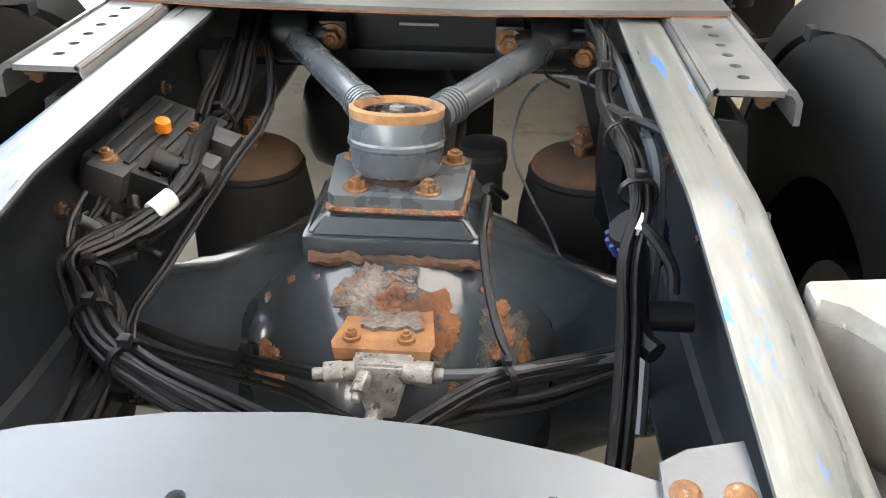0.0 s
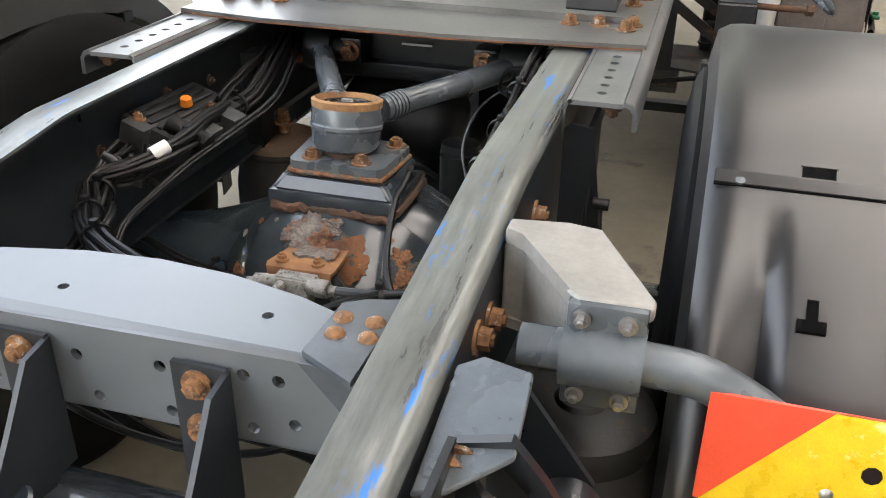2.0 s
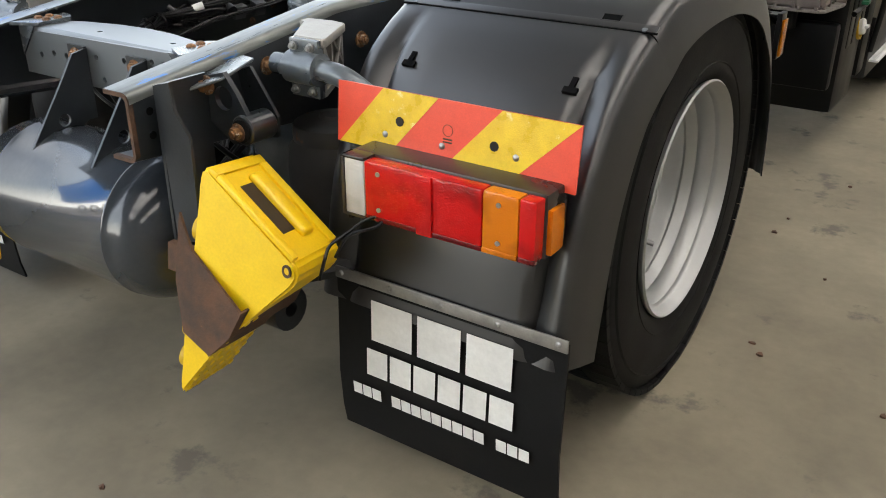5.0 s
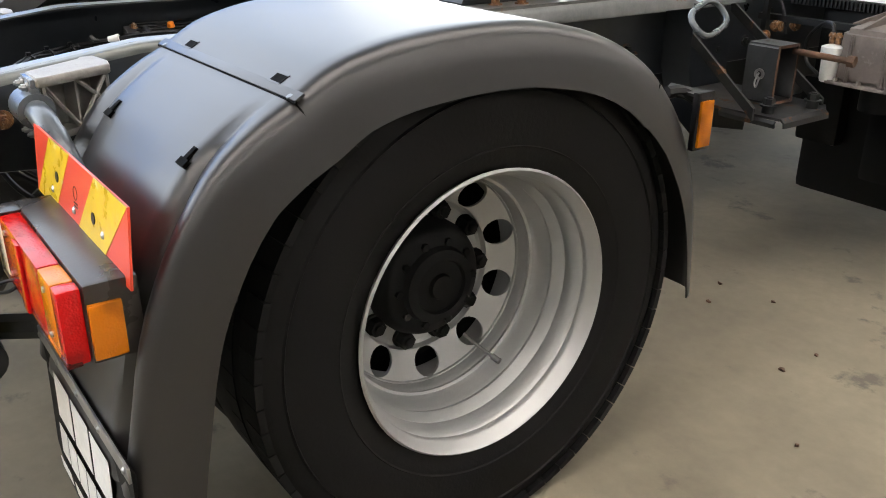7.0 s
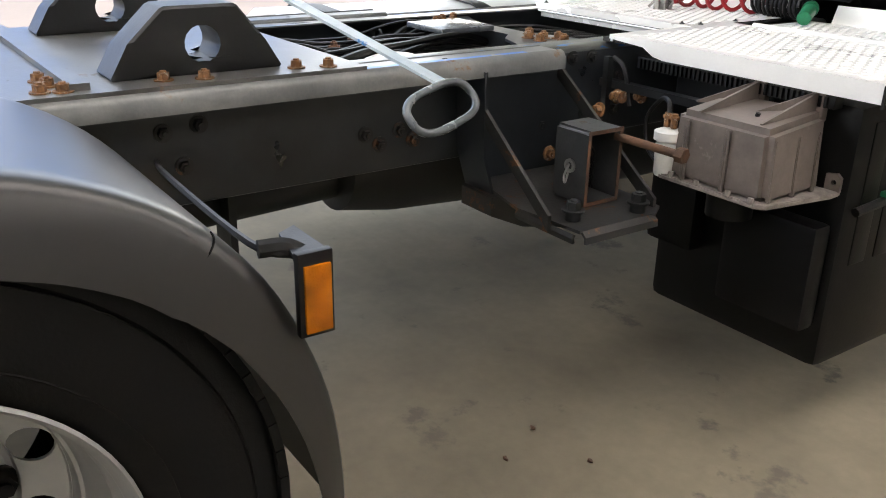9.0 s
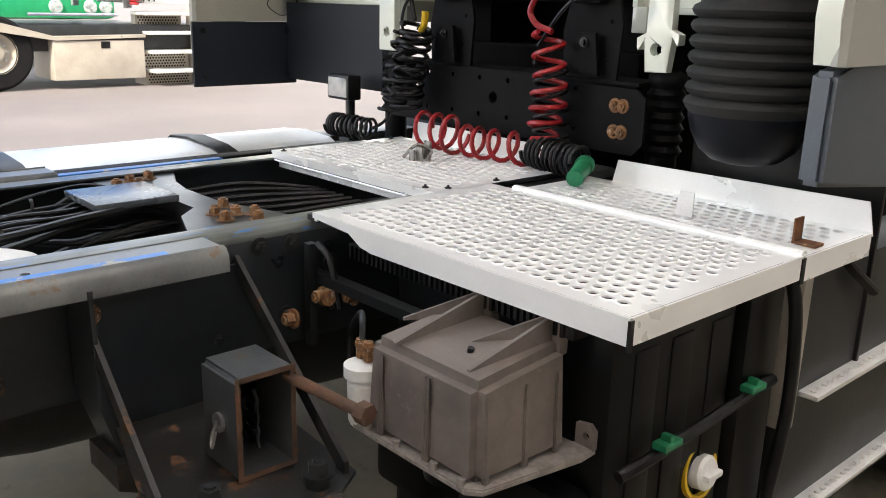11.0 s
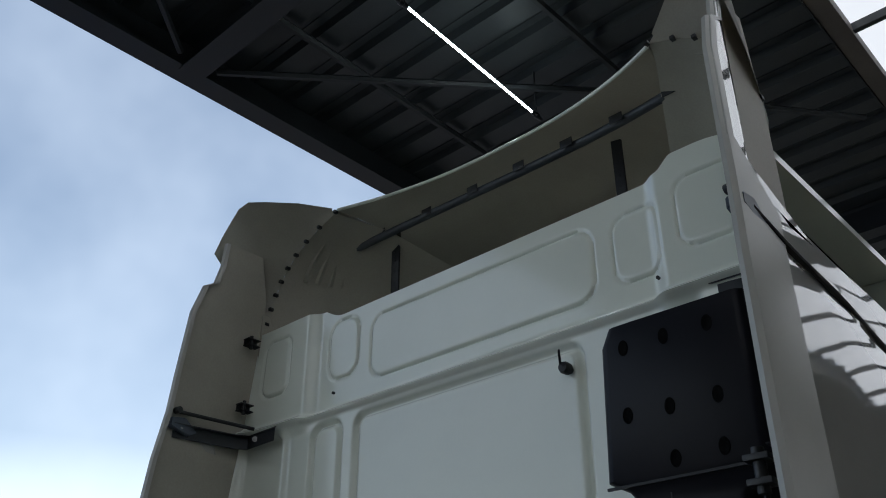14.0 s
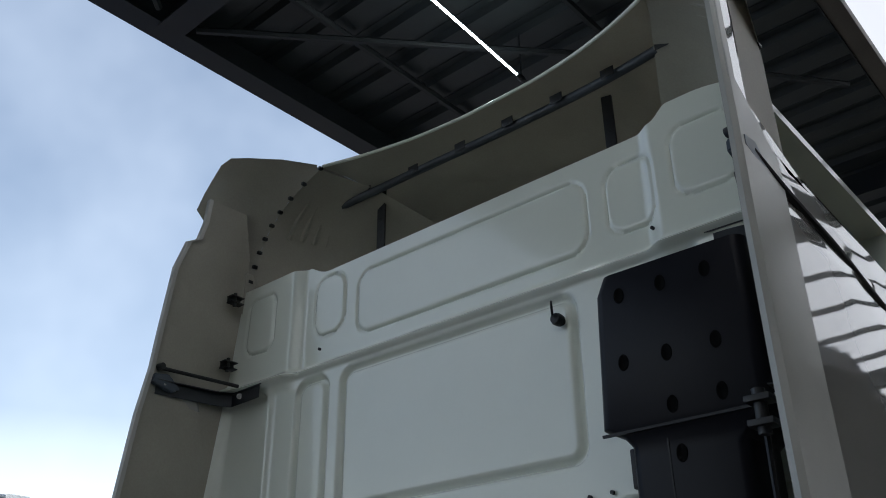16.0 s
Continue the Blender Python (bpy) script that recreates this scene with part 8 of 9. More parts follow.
    for k in range(9):
        f = k / 8
        b = bmesh.new()
        p = head_seam(sx, f) - Vector((sx * 0.004, 0.002, 0))
        box(b, p.x - 0.008, p.x + 0.008, p.y - 0.014, p.y + 0.008, p.z - 0.007, p.z + 0.007, 0.002)
        part("clip", b, "dark", fr)
    if sx < 0:
        b = bmesh.new()
        box(b, -1.212, -1.198, 2.955, 3.30, 3.20, 3.50, 0.004)
        part("inner_gusset", b, "wing", fr)
    # rod at the top of the fairing
    if sx > 0:
        b = bmesh.new()
        hose(b, [(1.165, 2.72, 2.92), (1.13, 2.86, 2.80), (1.12, 2.90, 2.74)], 0.011, 8)
        part("gas_strut", b, "dark", fr)
        for z in (2.275, 1.50):
            b = bmesh.new()
            for dz in (-0.03, 0.02):
                box(b, 1.145, 1.20, 2.55, 2.60, z + dz, z + dz + 0.014, 0.003)
            cyl(b, (1.17, 2.575, z - 0.045), (1.17, 2.575, z + 0.05), 0.014, n=12)
            part("hinge", b, "dark", fr)
        b = bmesh.new()
        box(b, 1.06, 1.215, 2.785, 2.80, 1.745, 1.83, 0.004)
        sp = part("stop_plate", b, "black", fr)
        b = bmesh.new()
        lathe(b, [(0.006, 0.010), (0.018, 0.010), (0.020, 0.006), (0.020, 0.0)], (1.10, 2.783, 1.79), (0, -1, 0), 18)
        part("washer", b, "zinc", sp)
        b = bmesh.new()
        hose(b, [(1.165, 2.60, 2.30), (1.16, 2.60, 2.0), (1.165, 2.60, 1.62)], 0.007, 6)
        part("seal", b, "black", fr)

for sx in (1, -1):
    fairing(sx)

# roof fairing: its rear edge and hollow underside
b = bmesh.new()
nu, nv = 33, 12
vs, fs = [], []
for j in range(nv):
    f = j / (nv - 1)
    for i in range(nu):
        u = -1 + 2 * i / (nu - 1)
        x = u * (0.835 - 0.10 * f)
        sag = 4.055 - 0.098 * abs(u) ** 1.6 - 0.02 * max(0.0, u) ** 2
        z = sag + 0.06 * math.sin(f * 2.0) - 0.72 * f ** 2.2
        y = 3.305 + 1.35 * f - 0.25 * abs(u) ** 2
        vs.append((x, y, z))
for j in range(nv - 1):
    fs += [(j * nu + i, j * nu + i + 1, (j + 1) * nu + i + 1, (j + 1) * nu + i) for i in range(nu - 1)]
add(b, vs, fs)
bmesh.ops.solidify(b, geom=b.faces[:], thickness=0.008)
rf = part("roof_fairing", b, "wing", T, "hollow brown-grey underside of the roof fairing", angle=40)
b = bmesh.new()
hose(b, [(0.833 * u, 3.303 - 0.25 * u * u, 4.056 - 0.098 * abs(u) ** 1.6 - 0.02 * max(0.0, u) ** 2) for u in (-1, -0.85, -0.7, -0.5, -0.25, 0, 0.25, 0.5, 0.7, 0.85, 1)], 0.008, 8)
part("fairing_lip", b, "cab", rf, "white painted rear lip")
for sx in (1, -1):
    b = bmesh.new()
    vs, fs = [], []
    for j in range(9):
        f = j / 8
        S = head_seam(sx, f)
        vs += [S, S + Vector((-sx * 0.03, 0.10, -0.01)), S + Vector((-sx * 0.10, 0.25, -0.03)), S + Vector((-sx * 0.24, 0.55, -0.06 - 0.1 * f)), S + Vector((-sx * 0.42, 1.0, -0.1 - 0.4 * f))]
    # last row meets the side edge of the roof fairing
    vs += [Vector((sx * (0.835 - 0.10 * e), 3.055 + 1.35 * e, 3.957 - 0.02 * (sx > 0) + 0.06 * math.sin(2.0 * e) - 0.72 * e ** 2.2)) for e in (0.0, 0.074, 0.185, 0.407, 0.74)]
    for j in range(9):
        fs += [(j * 5 + k, j * 5 + k + 1, (j + 1) * 5 + k + 1, (j + 1) * 5 + k) for k in range(4)]
    add(b, vs, fs)
    part("fairing_cheek", b, "wing", rf)
for k in range(7):
    for sx in (1, -1):
        b = bmesh.new()
        hose(b, [head_seam(sx, 0.42) + Vector((-sx * (0.035 + 0.024 * k), 0.10 + 0.055 * k, 0.0)), head_seam(sx, 0.62) + Vector((-sx * (0.035 + 0.022 * k), 0.09 + 0.05 * k, 0.01)), head_seam(sx, 0.82) + Vector((-sx * (0.03 + 0.016 * k), 0.08 + 0.045 * k, 0.02))], 0.015, 6)
        part("rib", b, "wing", rf)
b = bmesh.new()
hose(b, [(-0.93, 3.25, 3.86), (-0.5, 3.35, 3.935), (0.0, 3.40, 3.965), (0.5, 3.37, 3.945), (0.95, 3.27, 3.90)], 0.020, 10)
ct = part("cross_tube", b, "tuberail", rf, "blue-grey tube under the roof lip")
for k in range(7):
    u = -0.78 + 0.26 * k
    b = bmesh.new()
    zt = 3.968 - 0.10 * abs(u) ** 1.6
    box(b, u - 0.03, u + 0.03, 3.23 + 0.14 * (1 - u * u) - 0.004, 3.23 + 0.14 * (1 - u * u), zt - 0.012, zt + 0.028, 0.002)
    part("tube_clip", b, "dark", ct)
for x, ys in ((-0.765, 3.37), (0.385, 3.55)):
    b = bmesh.new()
    box(b, x - 0.024, x + 0.024, ys, ys + 0.012, 3.36, 4.03, 0.002)
    for k in range(5):
        cyl(b, (x, ys - 0.003, 3.62 + 0.055 * k), (x, ys + 0.0005, 3.62 + 0.055 * k), 0.007, n=8)
    part("strut", b, "dark", rf, "perforated dark strut")

# ---- cab suspension bridge, mounts and tunnel clutter ----
b = bmesh.new()
hl = [circle2((x, z), 0.008, 8) for x in (-0.34, -0.22, -0.10, 0.02, 0.14, 0.26, 0.40) for z in (1.10, 1.21)] + [circle2((0.08, 1.155), 0.018, 10), circle2((-0.28, 1.155), 0.014, 10)]
plate(b, [(-0.43, 1.05), (0.60, 1.05), (0.63, 1.08), (0.63, 1.20), (0.60, 1.222), (0.10, 1.236), (-0.43, 1.236)], "y", 2.800, 2.810, hl)
strip(b, [(2.81, 1.230), (2.90, 1.236)], "x", -0.42, 0.60, 0.008)
br = part("cab_bridge", b, "soot", T, "black perforated cab suspension bridge")
bolts(br, [(x, 2.80, z) for x in (0.537, 0.562) for z in (1.108, 1.177)], (0, -1, 0), 0.013, 0.010)
for sx, xc in ((-1, -0.13), (1, 0.43)):
    b = bmesh.new()
    plate(b, [(xc - 0.09, 1.24), (xc + 0.09, 1.24), (xc + 0.10, 1.38), (xc + 0.085, 1.45), (xc + 0.04, 1.495), (xc - 0.045, 1.50), (xc - 0.08, 1.44), (xc - 0.10, 1.36)], "y", 2.815, 2.825, [circle2((xc - 0.045, 1.30), 0.007, 8), circle2((xc + 0.05, 1.30), 0.007, 8), circle2((xc + 0.065, 1.39), 0.007, 8)])
    box(b, xc - 0.05, xc + 0.05, 2.775, 2.815, 1.435, 1.505, 0.012)
    cyl(b, (xc - 0.02 * sx, 2.755, 1.475), (xc - 0.02 * sx, 2.82, 1.475), 0.030, n=16)
    plate(b, [(xc - 0.05, 1.25), (xc + 0.05, 1.25), (xc + 0.035, 1.36), (xc - 0.035, 1.36)], "y", 2.785, 2.797)
    sb = part("socket_bracket", b, "soot", T, "black bracket with trailer line sockets")
    bolts(sb, [(xc, 2.783, 1.335)], (0, -1, 0), 0.009, 0.008, "dark")
b = bmesh.new()
cyl(b, (-0.27, 2.965, 1.592), (0.34, 2.965, 1.592), 0.010, n=12)
part("tunnel_bar", b, "black", T)
for x in (-0.23, 0.30):
    b = bmesh.new()
    box(b, x - 0.011, x + 0.011, 2.945, 2.97, 1.50, 1.618, 0.004)
    part("bar_holder", b, "black", T)
# black blocks paint the darkness of the engine bay behind the tunnel
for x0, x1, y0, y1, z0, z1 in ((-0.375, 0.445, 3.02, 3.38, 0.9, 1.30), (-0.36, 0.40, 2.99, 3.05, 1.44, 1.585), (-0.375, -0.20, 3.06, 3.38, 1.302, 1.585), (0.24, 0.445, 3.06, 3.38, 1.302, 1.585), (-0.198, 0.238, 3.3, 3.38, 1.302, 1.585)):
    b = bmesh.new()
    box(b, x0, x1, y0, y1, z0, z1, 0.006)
    part("engine_cover", b, "void", T, "black blocks standing in for the shaded engine bay behind the tunnel")
b = bmesh.new()
for x in (-0.25, 0.32):
    b = bmesh.new()
    plate(b, [(x + 0.0, 1.592), (x + 0.045, 1.592), (x + 0.040, 1.655), (x - 0.005, 1.658)], "y", 2.972, 2.978)
    part("tab", b, "cab", T)
for sx, xc in ((-1, -0.497), (1, 0.616)):
    b = bmesh.new()
    o = [(xc - 0.042, 1.44), (xc + 0.042, 1.44), (xc + 0.042, 1.262), (xc - 0.042, 1.262)]
    if sx > 0:
        o = [(xc - 0.032, 1.47), (xc + 0.042, 1.47), (xc + 0.042, 1.37), (xc + 0.066, 1.365), (xc + 0.066, 1.338), (xc + 0.042, 1.328), (xc + 0.036, 1.268), (xc - 0.030, 1.266), (xc - 0.034, 1.315), (xc - 0.058, 1.322), (xc - 0.060, 1.352), (xc - 0.034, 1.36)]
    plate(b, o, "y", 2.845, 2.875, [circle2((xc, 1.325), 0.017, 14)])
    bmesh.ops.bevel(b, geom=[e for e in b.edges if e.calc_length() > 0.035], offset=0.003, segments=1, affect='EDGES')
    part("cab_mount", b, "cab", T, "white cast cab mount")
    b = bmesh.new()
    c = (xc + 0.01 * sx, 2.90, 0)
    prof = [(0.03, 1.27), (0.05, 1.26)]
    for k in range(7):
        prof += [(0.052, 1.24 - 0.03 * k), (0.042, 1.225 - 0.03 * k)]
    lathe(b, prof, c, (0, 0, 1), 20)
    cyl(b, (c[0], c[1], 0.95), (c[0], c[1], 1.05), 0.04, n=14)
    part("cab_spring", b, "soot", T, "black cab air damper", angle=60)

# ---- air intake ----
b = bmesh.new()
c = (0.952, 2.745, 0)
prof = [(0.0, 1.088), (0.045, 1.090), (0.078, 1.099), (0.106, 1.122), (0.126, 1.158), (0.135, 1.190), (0.138, 1.222)]
lathe(b, prof, c, (0, 0, 1), 36)
ai = part("intake_bowl", b, "snorkel", T, "dusty black air intake bowl", angle=50)
b = bmesh.new()
prof = [(0.134, 1.20)]
for k in range(7):
    z = 1.215 + 0.034 * k
    prof += [(0.144, z), (0.149, z + 0.010), (0.144, z + 0.020), (0.132, z + 0.026)]
prof += [(0.127, 1.46), (0.124, 1.47)]
lathe(b, prof, c, (0, 0, 1), 36)
part("intake_bellows", b, "bellow", ai, "ribbed dusty rubber bellows", angle=50)
b = bmesh.new()
lathe(b, [(0.123, 1.455), (0.1305, 1.455), (0.1315, 1.463), (0.1305, 1.471), (0.123, 1.471)], c, (0, 0, 1), 36, close=True)
box(b, 0.90, 0.94, 2.608, 2.621, 1.452, 1.473, 0.002)
part("hose_clamp", b, "zinc", ai, "bright steel hose clamp")
b = bmesh.new()
sec = [(1.468, 0.87, 1.065, 2.70, 2.86), (1.60, 0.80, 1.06, 2.745, 2.90), (1.69, 0.760, 1.065, 2.748, 2.93), (2.28, 0.765, 1.065, 2.748, 2.95), (2.31, 0.765, 1.10, 2.748, 2.95), (2.332, 0.75, 1.125, 2.738, 2.95), (2.36, 0.698, 1.138, 2.730, 2.955), (2.72, 0.715, 1.138, 2.730, 2.955), (2.775, 0.73, 1.13, 2.745, 2.955)]
vs, fs = [], []
for z, xa, xb, ya, yb in sec:
    rr = 0.03
    ring = []
    for cx2, cy2, a0 in ((xb - rr, yb - rr, 0), (xa + rr, yb - rr, 90), (xa + rr, ya + rr, 180), (xb - rr, ya + rr, 270)):
        for k in range(4):
            a = radians(a0 + 30 * k)
            ring.append((cx2 + rr * math.cos(a), cy2 + rr * math.sin(a), z))
    vs += ring
n = 16
for j in range(len(sec) - 1):
    fs += [(j * n + i, j * n + (i + 1) % n, (j + 1) * n + (i + 1) % n, (j + 1) * n + i) for i in range(n)]
fs += [tuple(range(n))[::-1], tuple(range((len(sec) - 1) * n, len(sec) * n))]
add(b, vs, fs)
du = part("intake_duct", b, "snorkel", ai, "tall black plastic intake duct with dimples", angle=35)
b = bmesh.new()
box(b, 0.868, 0.872, 2.7465, 2.752, 1.62, 2.32)
box(b, 0.705, 1.13, 2.7285, 2.735, 2.338, 2.345)
part("seam", b, "black", du)
# shade inside the dimples is put in as black discs
for x, z in ((0.902, 1.743), (0.902, 1.919), (0.902, 2.093), (0.902, 2.272), (0.903, 2.385), (0.905, 2.515), (0.785, 2.517), (0.792, 2.70), (0.912, 2.70), (1.034, 2.70), (1.034, 2.515), (1.03, 2.39)):
    b = bmesh.new()
    yf = 2.748 if z < 2.33 else 2.730
    lathe(b, [(0.015, 0.001), (0.0135, 0.0016), (0.012, 0.0008), (0.0, 0.0006)], (x, yf, z), (0, -1, 0), 14)
    for v in b.verts:
        v.co.z = z + (v.co.z - z) * 1.5
    part("dimple", b, "void", du)
b = bmesh.new()
for z in (1.80, 2.27):
    b = bmesh.new()
    box(b, 0.735, 0.768, 2.80, 2.86, z - 0.05, z + 0.05, 0.006)
    part("side_clip", b, "black", du)

# ---- trailer lines ----
def coil(bm, path, R, turns, r, n=7, per=14, phase=0.0):
    pts = smooth_path(path, 12)
    tot = turns * per
    out = []
    L = len(pts) - 1
    u = None
    for i in range(tot + 1):
        f = i / tot * L
        k = min(int(f), L - 1)
        p = pts[k].lerp(pts[k + 1], f - k)
        d = (pts[k + 1] - pts[k]).normalized()
        if u is None:
            _, u, w = basis(d)
        u = (u - d * u.dot(d)).normalized()
        w = d.cross(u)
        a = phase + 2 * math.pi * i / per
        rr = R * (1 + 0.12 * noise.noise((i * 0.05, R * 9, turns)))
        out.append(p + u * rr * math.cos(a) + w * rr * math.sin(a))
    hose(bm, out, r, n, smooth=False)

b = bmesh.new()
coil(b, [(0.345, 2.735, 1.36), (0.36, 2.735, 1.20), (0.355, 2.72, 1.07)], 0.044, 6, 0.0072)
coil(b, [(0.33, 2.70, 1.038), (0.18, 2.69, 1.034), (0.08, 2.68, 1.036)], 0.042, 4, 0.0072)
coil(b, [(0.06, 2.68, 1.044), (-0.01, 2.67, 1.05), (-0.09, 2.66, 1.048)], 0.052, 3, 0.0072)
hose(b, [(0.45, 2.755, 1.48), (0.34, 2.73, 1.475), (0.29, 2.72, 1.42), (0.31, 2.72, 1.38), (0.37, 2.72, 1.36)], 0.0085, 8)
part("red_coil", b, "hose_red", T, "red coiled air line lying on the deck")
b = bmesh.new()
coil(b, [(0.34, 2.70, 1.04), (0.43, 2.69, 1.035), (0.53, 2.68, 1.035)], 0.040, 11, 0.006)
coil(b, [(0.35, 2.745, 1.28), (0.36, 2.745, 1.15), (0.37, 2.74, 1.06)], 0.046, 5, 0.005, phase=1.0)
hose(b, [(0.45, 2.76, 1.48), (0.38, 2.74, 1.41), (0.31, 2.735, 1.32)], 0.0055, 6)
part("black_coil", b, "cable", T, "black coiled electric line")
b = bmesh.new()
cyl(b, (0.55, 2.67, 1.03), (0.585, 2.59, 1.01), 0.022, n=12)
cyl(b, (0.545, 2.68, 1.032), (0.555, 2.66, 1.03), 0.026, n=12)
part("green_plug", b, "green", T, "dirty green plug")
b = bmesh.new()
cyl(b, (0.43, 2.75, 1.485), (0.50, 2.77, 1.495), 0.018, n=12)
part("green_plug", b, "green", T, "dirty green plug")
b = bmesh.new()
coil(b, [(-0.20, 2.73, 1.36), (-0.225, 2.73, 1.24), (-0.25, 2.73, 1.10)], 0.050, 9, 0.0070)
coil(b, [(-0.17, 2.72, 1.34), (-0.20, 2.71, 1.23), (-0.22, 2.70, 1.09)], 0.044, 7, 0.006, phase=2.0)
coil(b, [(-0.24, 2.72, 1.33), (-0.255, 2.71, 1.22), (-0.285, 2.70, 1.08)], 0.043, 6, 0.006, phase=1.0)
coil(b, [(-0.23, 2.70, 1.30), (-0.21, 2.69, 1.20), (-0.25, 2.68, 1.12)], 0.036, 5, 0.005, phase=0.4)
coil(b, [(-0.475, 2.60, 1.026), (-0.40, 2.60, 1.026), (-0.285, 2.62, 1.026)], 0.034, 11, 0.0055)
hose(b, [(-0.285, 2.62, 1.03), (-0.275, 2.66, 1.05), (-0.27, 2.69, 1.09)], 0.0055, 8)
hose(b, [(-0.13, 2.76, 1.48), (-0.20, 2.74, 1.50), (-0.24, 2.74, 1.45), (-0.22, 2.74, 1.37)], 0.007, 8)
hose(b, [(-0.16, 2.75, 1.47), (-0.235, 2.73, 1.44), (-0.26, 2.72, 1.38), (-0.25, 2.72, 1.32)], 0.005, 8)
part("black_coil", b, "cable", T, "bundle of black coiled lines hanging beside the socket bracket")
b = bmesh.new()
hose(b, [(-0.10, 2.752, 1.475), (-0.13, 2.75, 1.475), (-0.165, 2.748, 1.455)], 0.011, 8)
part("yellow_sleeve", b, "hyellow", T, "yellow line sleeve")
b = bmesh.new()
hose(b, [(-0.165, 2.735, 1.40), (-0.17, 2.735, 1.36), (-0.185, 2.735, 1.34)], 0.011, 8)
part("yellow_sleeve", b, "hyellow", T, "yellow line sleeve")
b = bmesh.new()
for k in range(4):
    box(b, 0.045 + 0.012 * (k % 2), 0.066 + 0.018 * (k % 2), 2.50 + 0.015 * k, 2.508 + 0.015 * k, DZ, DZ + 0.032 + 0.008 * k, 0.002)
hose(b, [(0.03, 2.49, DZ + 0.008), (0.055, 2.52, DZ + 0.045), (0.085, 2.55, DZ + 0.03), (0.09, 2.53, DZ + 0.008)], 0.005, 6)
part("line_clip", b, "fitting", T, "small dirty metal line clip")
# lower cab side with steps
b = bmesh.new()
box(b, 1.05, 1.19, 2.62, 3.6, 0.25, 0.90, 0.01)
stp = part("step_box", b, "dark", T, "dark cab step well with bright treads")
for z in (0.63, 0.34):
    b = bmesh.new()
    box(b, 1.10, 1.235, 2.66, 3.5, z - 0.012, z, 0.003)
    for k in range(30):
        cyl(b, (1.215, 2.68 + 0.027 * k, z - 0.001), (1.215, 2.68 + 0.027 * k, z + 0.004), 0.007, n=6)
    part("step_tread", b, "alu", stp)
b = bmesh.new()
box(b, 1.12, 1.20, 2.60, 2.64, 0.55, 0.90, 0.008)
part("step_panel", b, "cream", stp)

# unseen box that blocks yard light from passing under the truck
b = bmesh.new()
box(b, -1.19, -1.05, 2.85, 3.6, 0.25, 0.88, 0.01)
part("step_box", b, "dark", T, "unseen dark block on the yard side, added to shade the floor")
# unseen block under the cab, added to keep light off the floor
b = bmesh.new()
box(b, -0.26, 0.26, 2.75, 4.4, 0.34, 0.60, 0.05)
part("engine_sump", b, "dark", T, "unseen dark sump block under the cab, added to shade the floor")
# front wheels, mostly hidden
for sx in (1, -1):
    b = bmesh.new()
    lathe(b, [(0.29, 0.90 * sx), (0.45, 0.89 * sx), (0.50, 0.93 * sx), (0.507, 1.05 * sx), (0.50, 1.17 * sx), (0.45, 1.21 * sx), (0.29, 1.20 * sx)], (0, 3.8, 0.505), (1, 0, 0), 48)
    part("front_wheel", b, "rubber", T, "black front tyre")

# ---- cables over the axle ----
def loom(name, paths, parent, material="cable", label=""):
    for pts, r in paths:
        b = bmesh.new()
        hose(b, pts, r, 8)
        part(name, b, material, parent, label)

rnd = random.Random(4)
def bundle(path, count, spread, r, twist, label="", fat=None):
    """Strands lying round a common line, twisting slowly and wandering a little."""
    path = smooth_path([Vector(p) for p in path], 3)
    out = []
    for k in range(count):
        a0, rad = 2 * math.pi * k / count + rnd.uniform(-0.3, 0.3), spread * (0.55 + 0.45 * rnd.random())
        pts = []
        for i, p in enumerate(path):
            d = (path[min(i + 1, len(path) - 1)] - path[max(i - 1, 0)])
            _, u, w = basis(d)
            a = a0 + twist * i / len(path) + 0.5 * noise.noise((k * 3.1, i * 0.25, 0))
            pts.append(p + (u * math.cos(a) + w * math.sin(a)) * rad)
        out.append((pts, r * (0.8 + 0.5 * rnd.random()) if not (fat and k == 0) else fat))
    for pts, rr in out:
        b = bmesh.new()
        hose(b, pts, rr, 7, smooth=False)
        part("cable", b, "cable", T, label)

# left: main trunk, its feeders and the conduits beside the control unit
bundle([(-0.300, 0.43, 0.94), (-0.285, 0.32, 0.92), (-0.268, 0.12, 0.85), (-0.278, 0.0, 0.848), (-0.252, -0.14, 0.852), (-0.238, -0.22, 0.858), (-0.265, -0.275, 0.850), (-0.308, -0.315, 0.842), (-0.312, -0.352, 0.838), (-0.281, -0.400, 0.838), (-0.228, -0.470, 0.836), (-0.165, -0.520, 0.834), (-0.10, -0.552, 0.83), (0.0, -0.585, 0.81)], 12, 0.017, 0.0040, 2.0, "thick bundle of black cables over the axle", 0.010)
bundle([(-0.272, 0.02, 0.862), (-0.255, -0.10, 0.872), (-0.240, -0.17, 0.872), (-0.245, -0.24, 0.866), (-0.275, -0.30, 0.855), (-0.31, -0.33, 0.845)], 5, 0.010, 0.0048, 1.5, "black corrugated conduit by the control unit")
bundle([(-0.30, 0.43, 0.91), (-0.245, 0.28, 0.895), (-0.205, 0.10, 0.86), (-0.216, -0.05, 0.84), (-0.222, -0.20, 0.832), (-0.235, -0.30, 0.81), (-0.255, -0.36, 0.78), (-0.22, -0.45, 0.75)], 3, 0.006, 0.0030, 2.5)
bundle([(-0.315, 0.28, 0.90), (-0.30, 0.17, 0.89), (-0.29, 0.08, 0.88), (-0.28, 0.01, 0.87)], 5, 0.010, 0.0042, 1.0)
bundle([(-0.35, -0.20, 0.84), (-0.335, -0.27, 0.83), (-0.30, -0.34, 0.825), (-0.262, -0.40, 0.82), (-0.245, -0.47, 0.80), (-0.25, -0.56, 0.77)], 7, 0.020, 0.0042, 3.0)
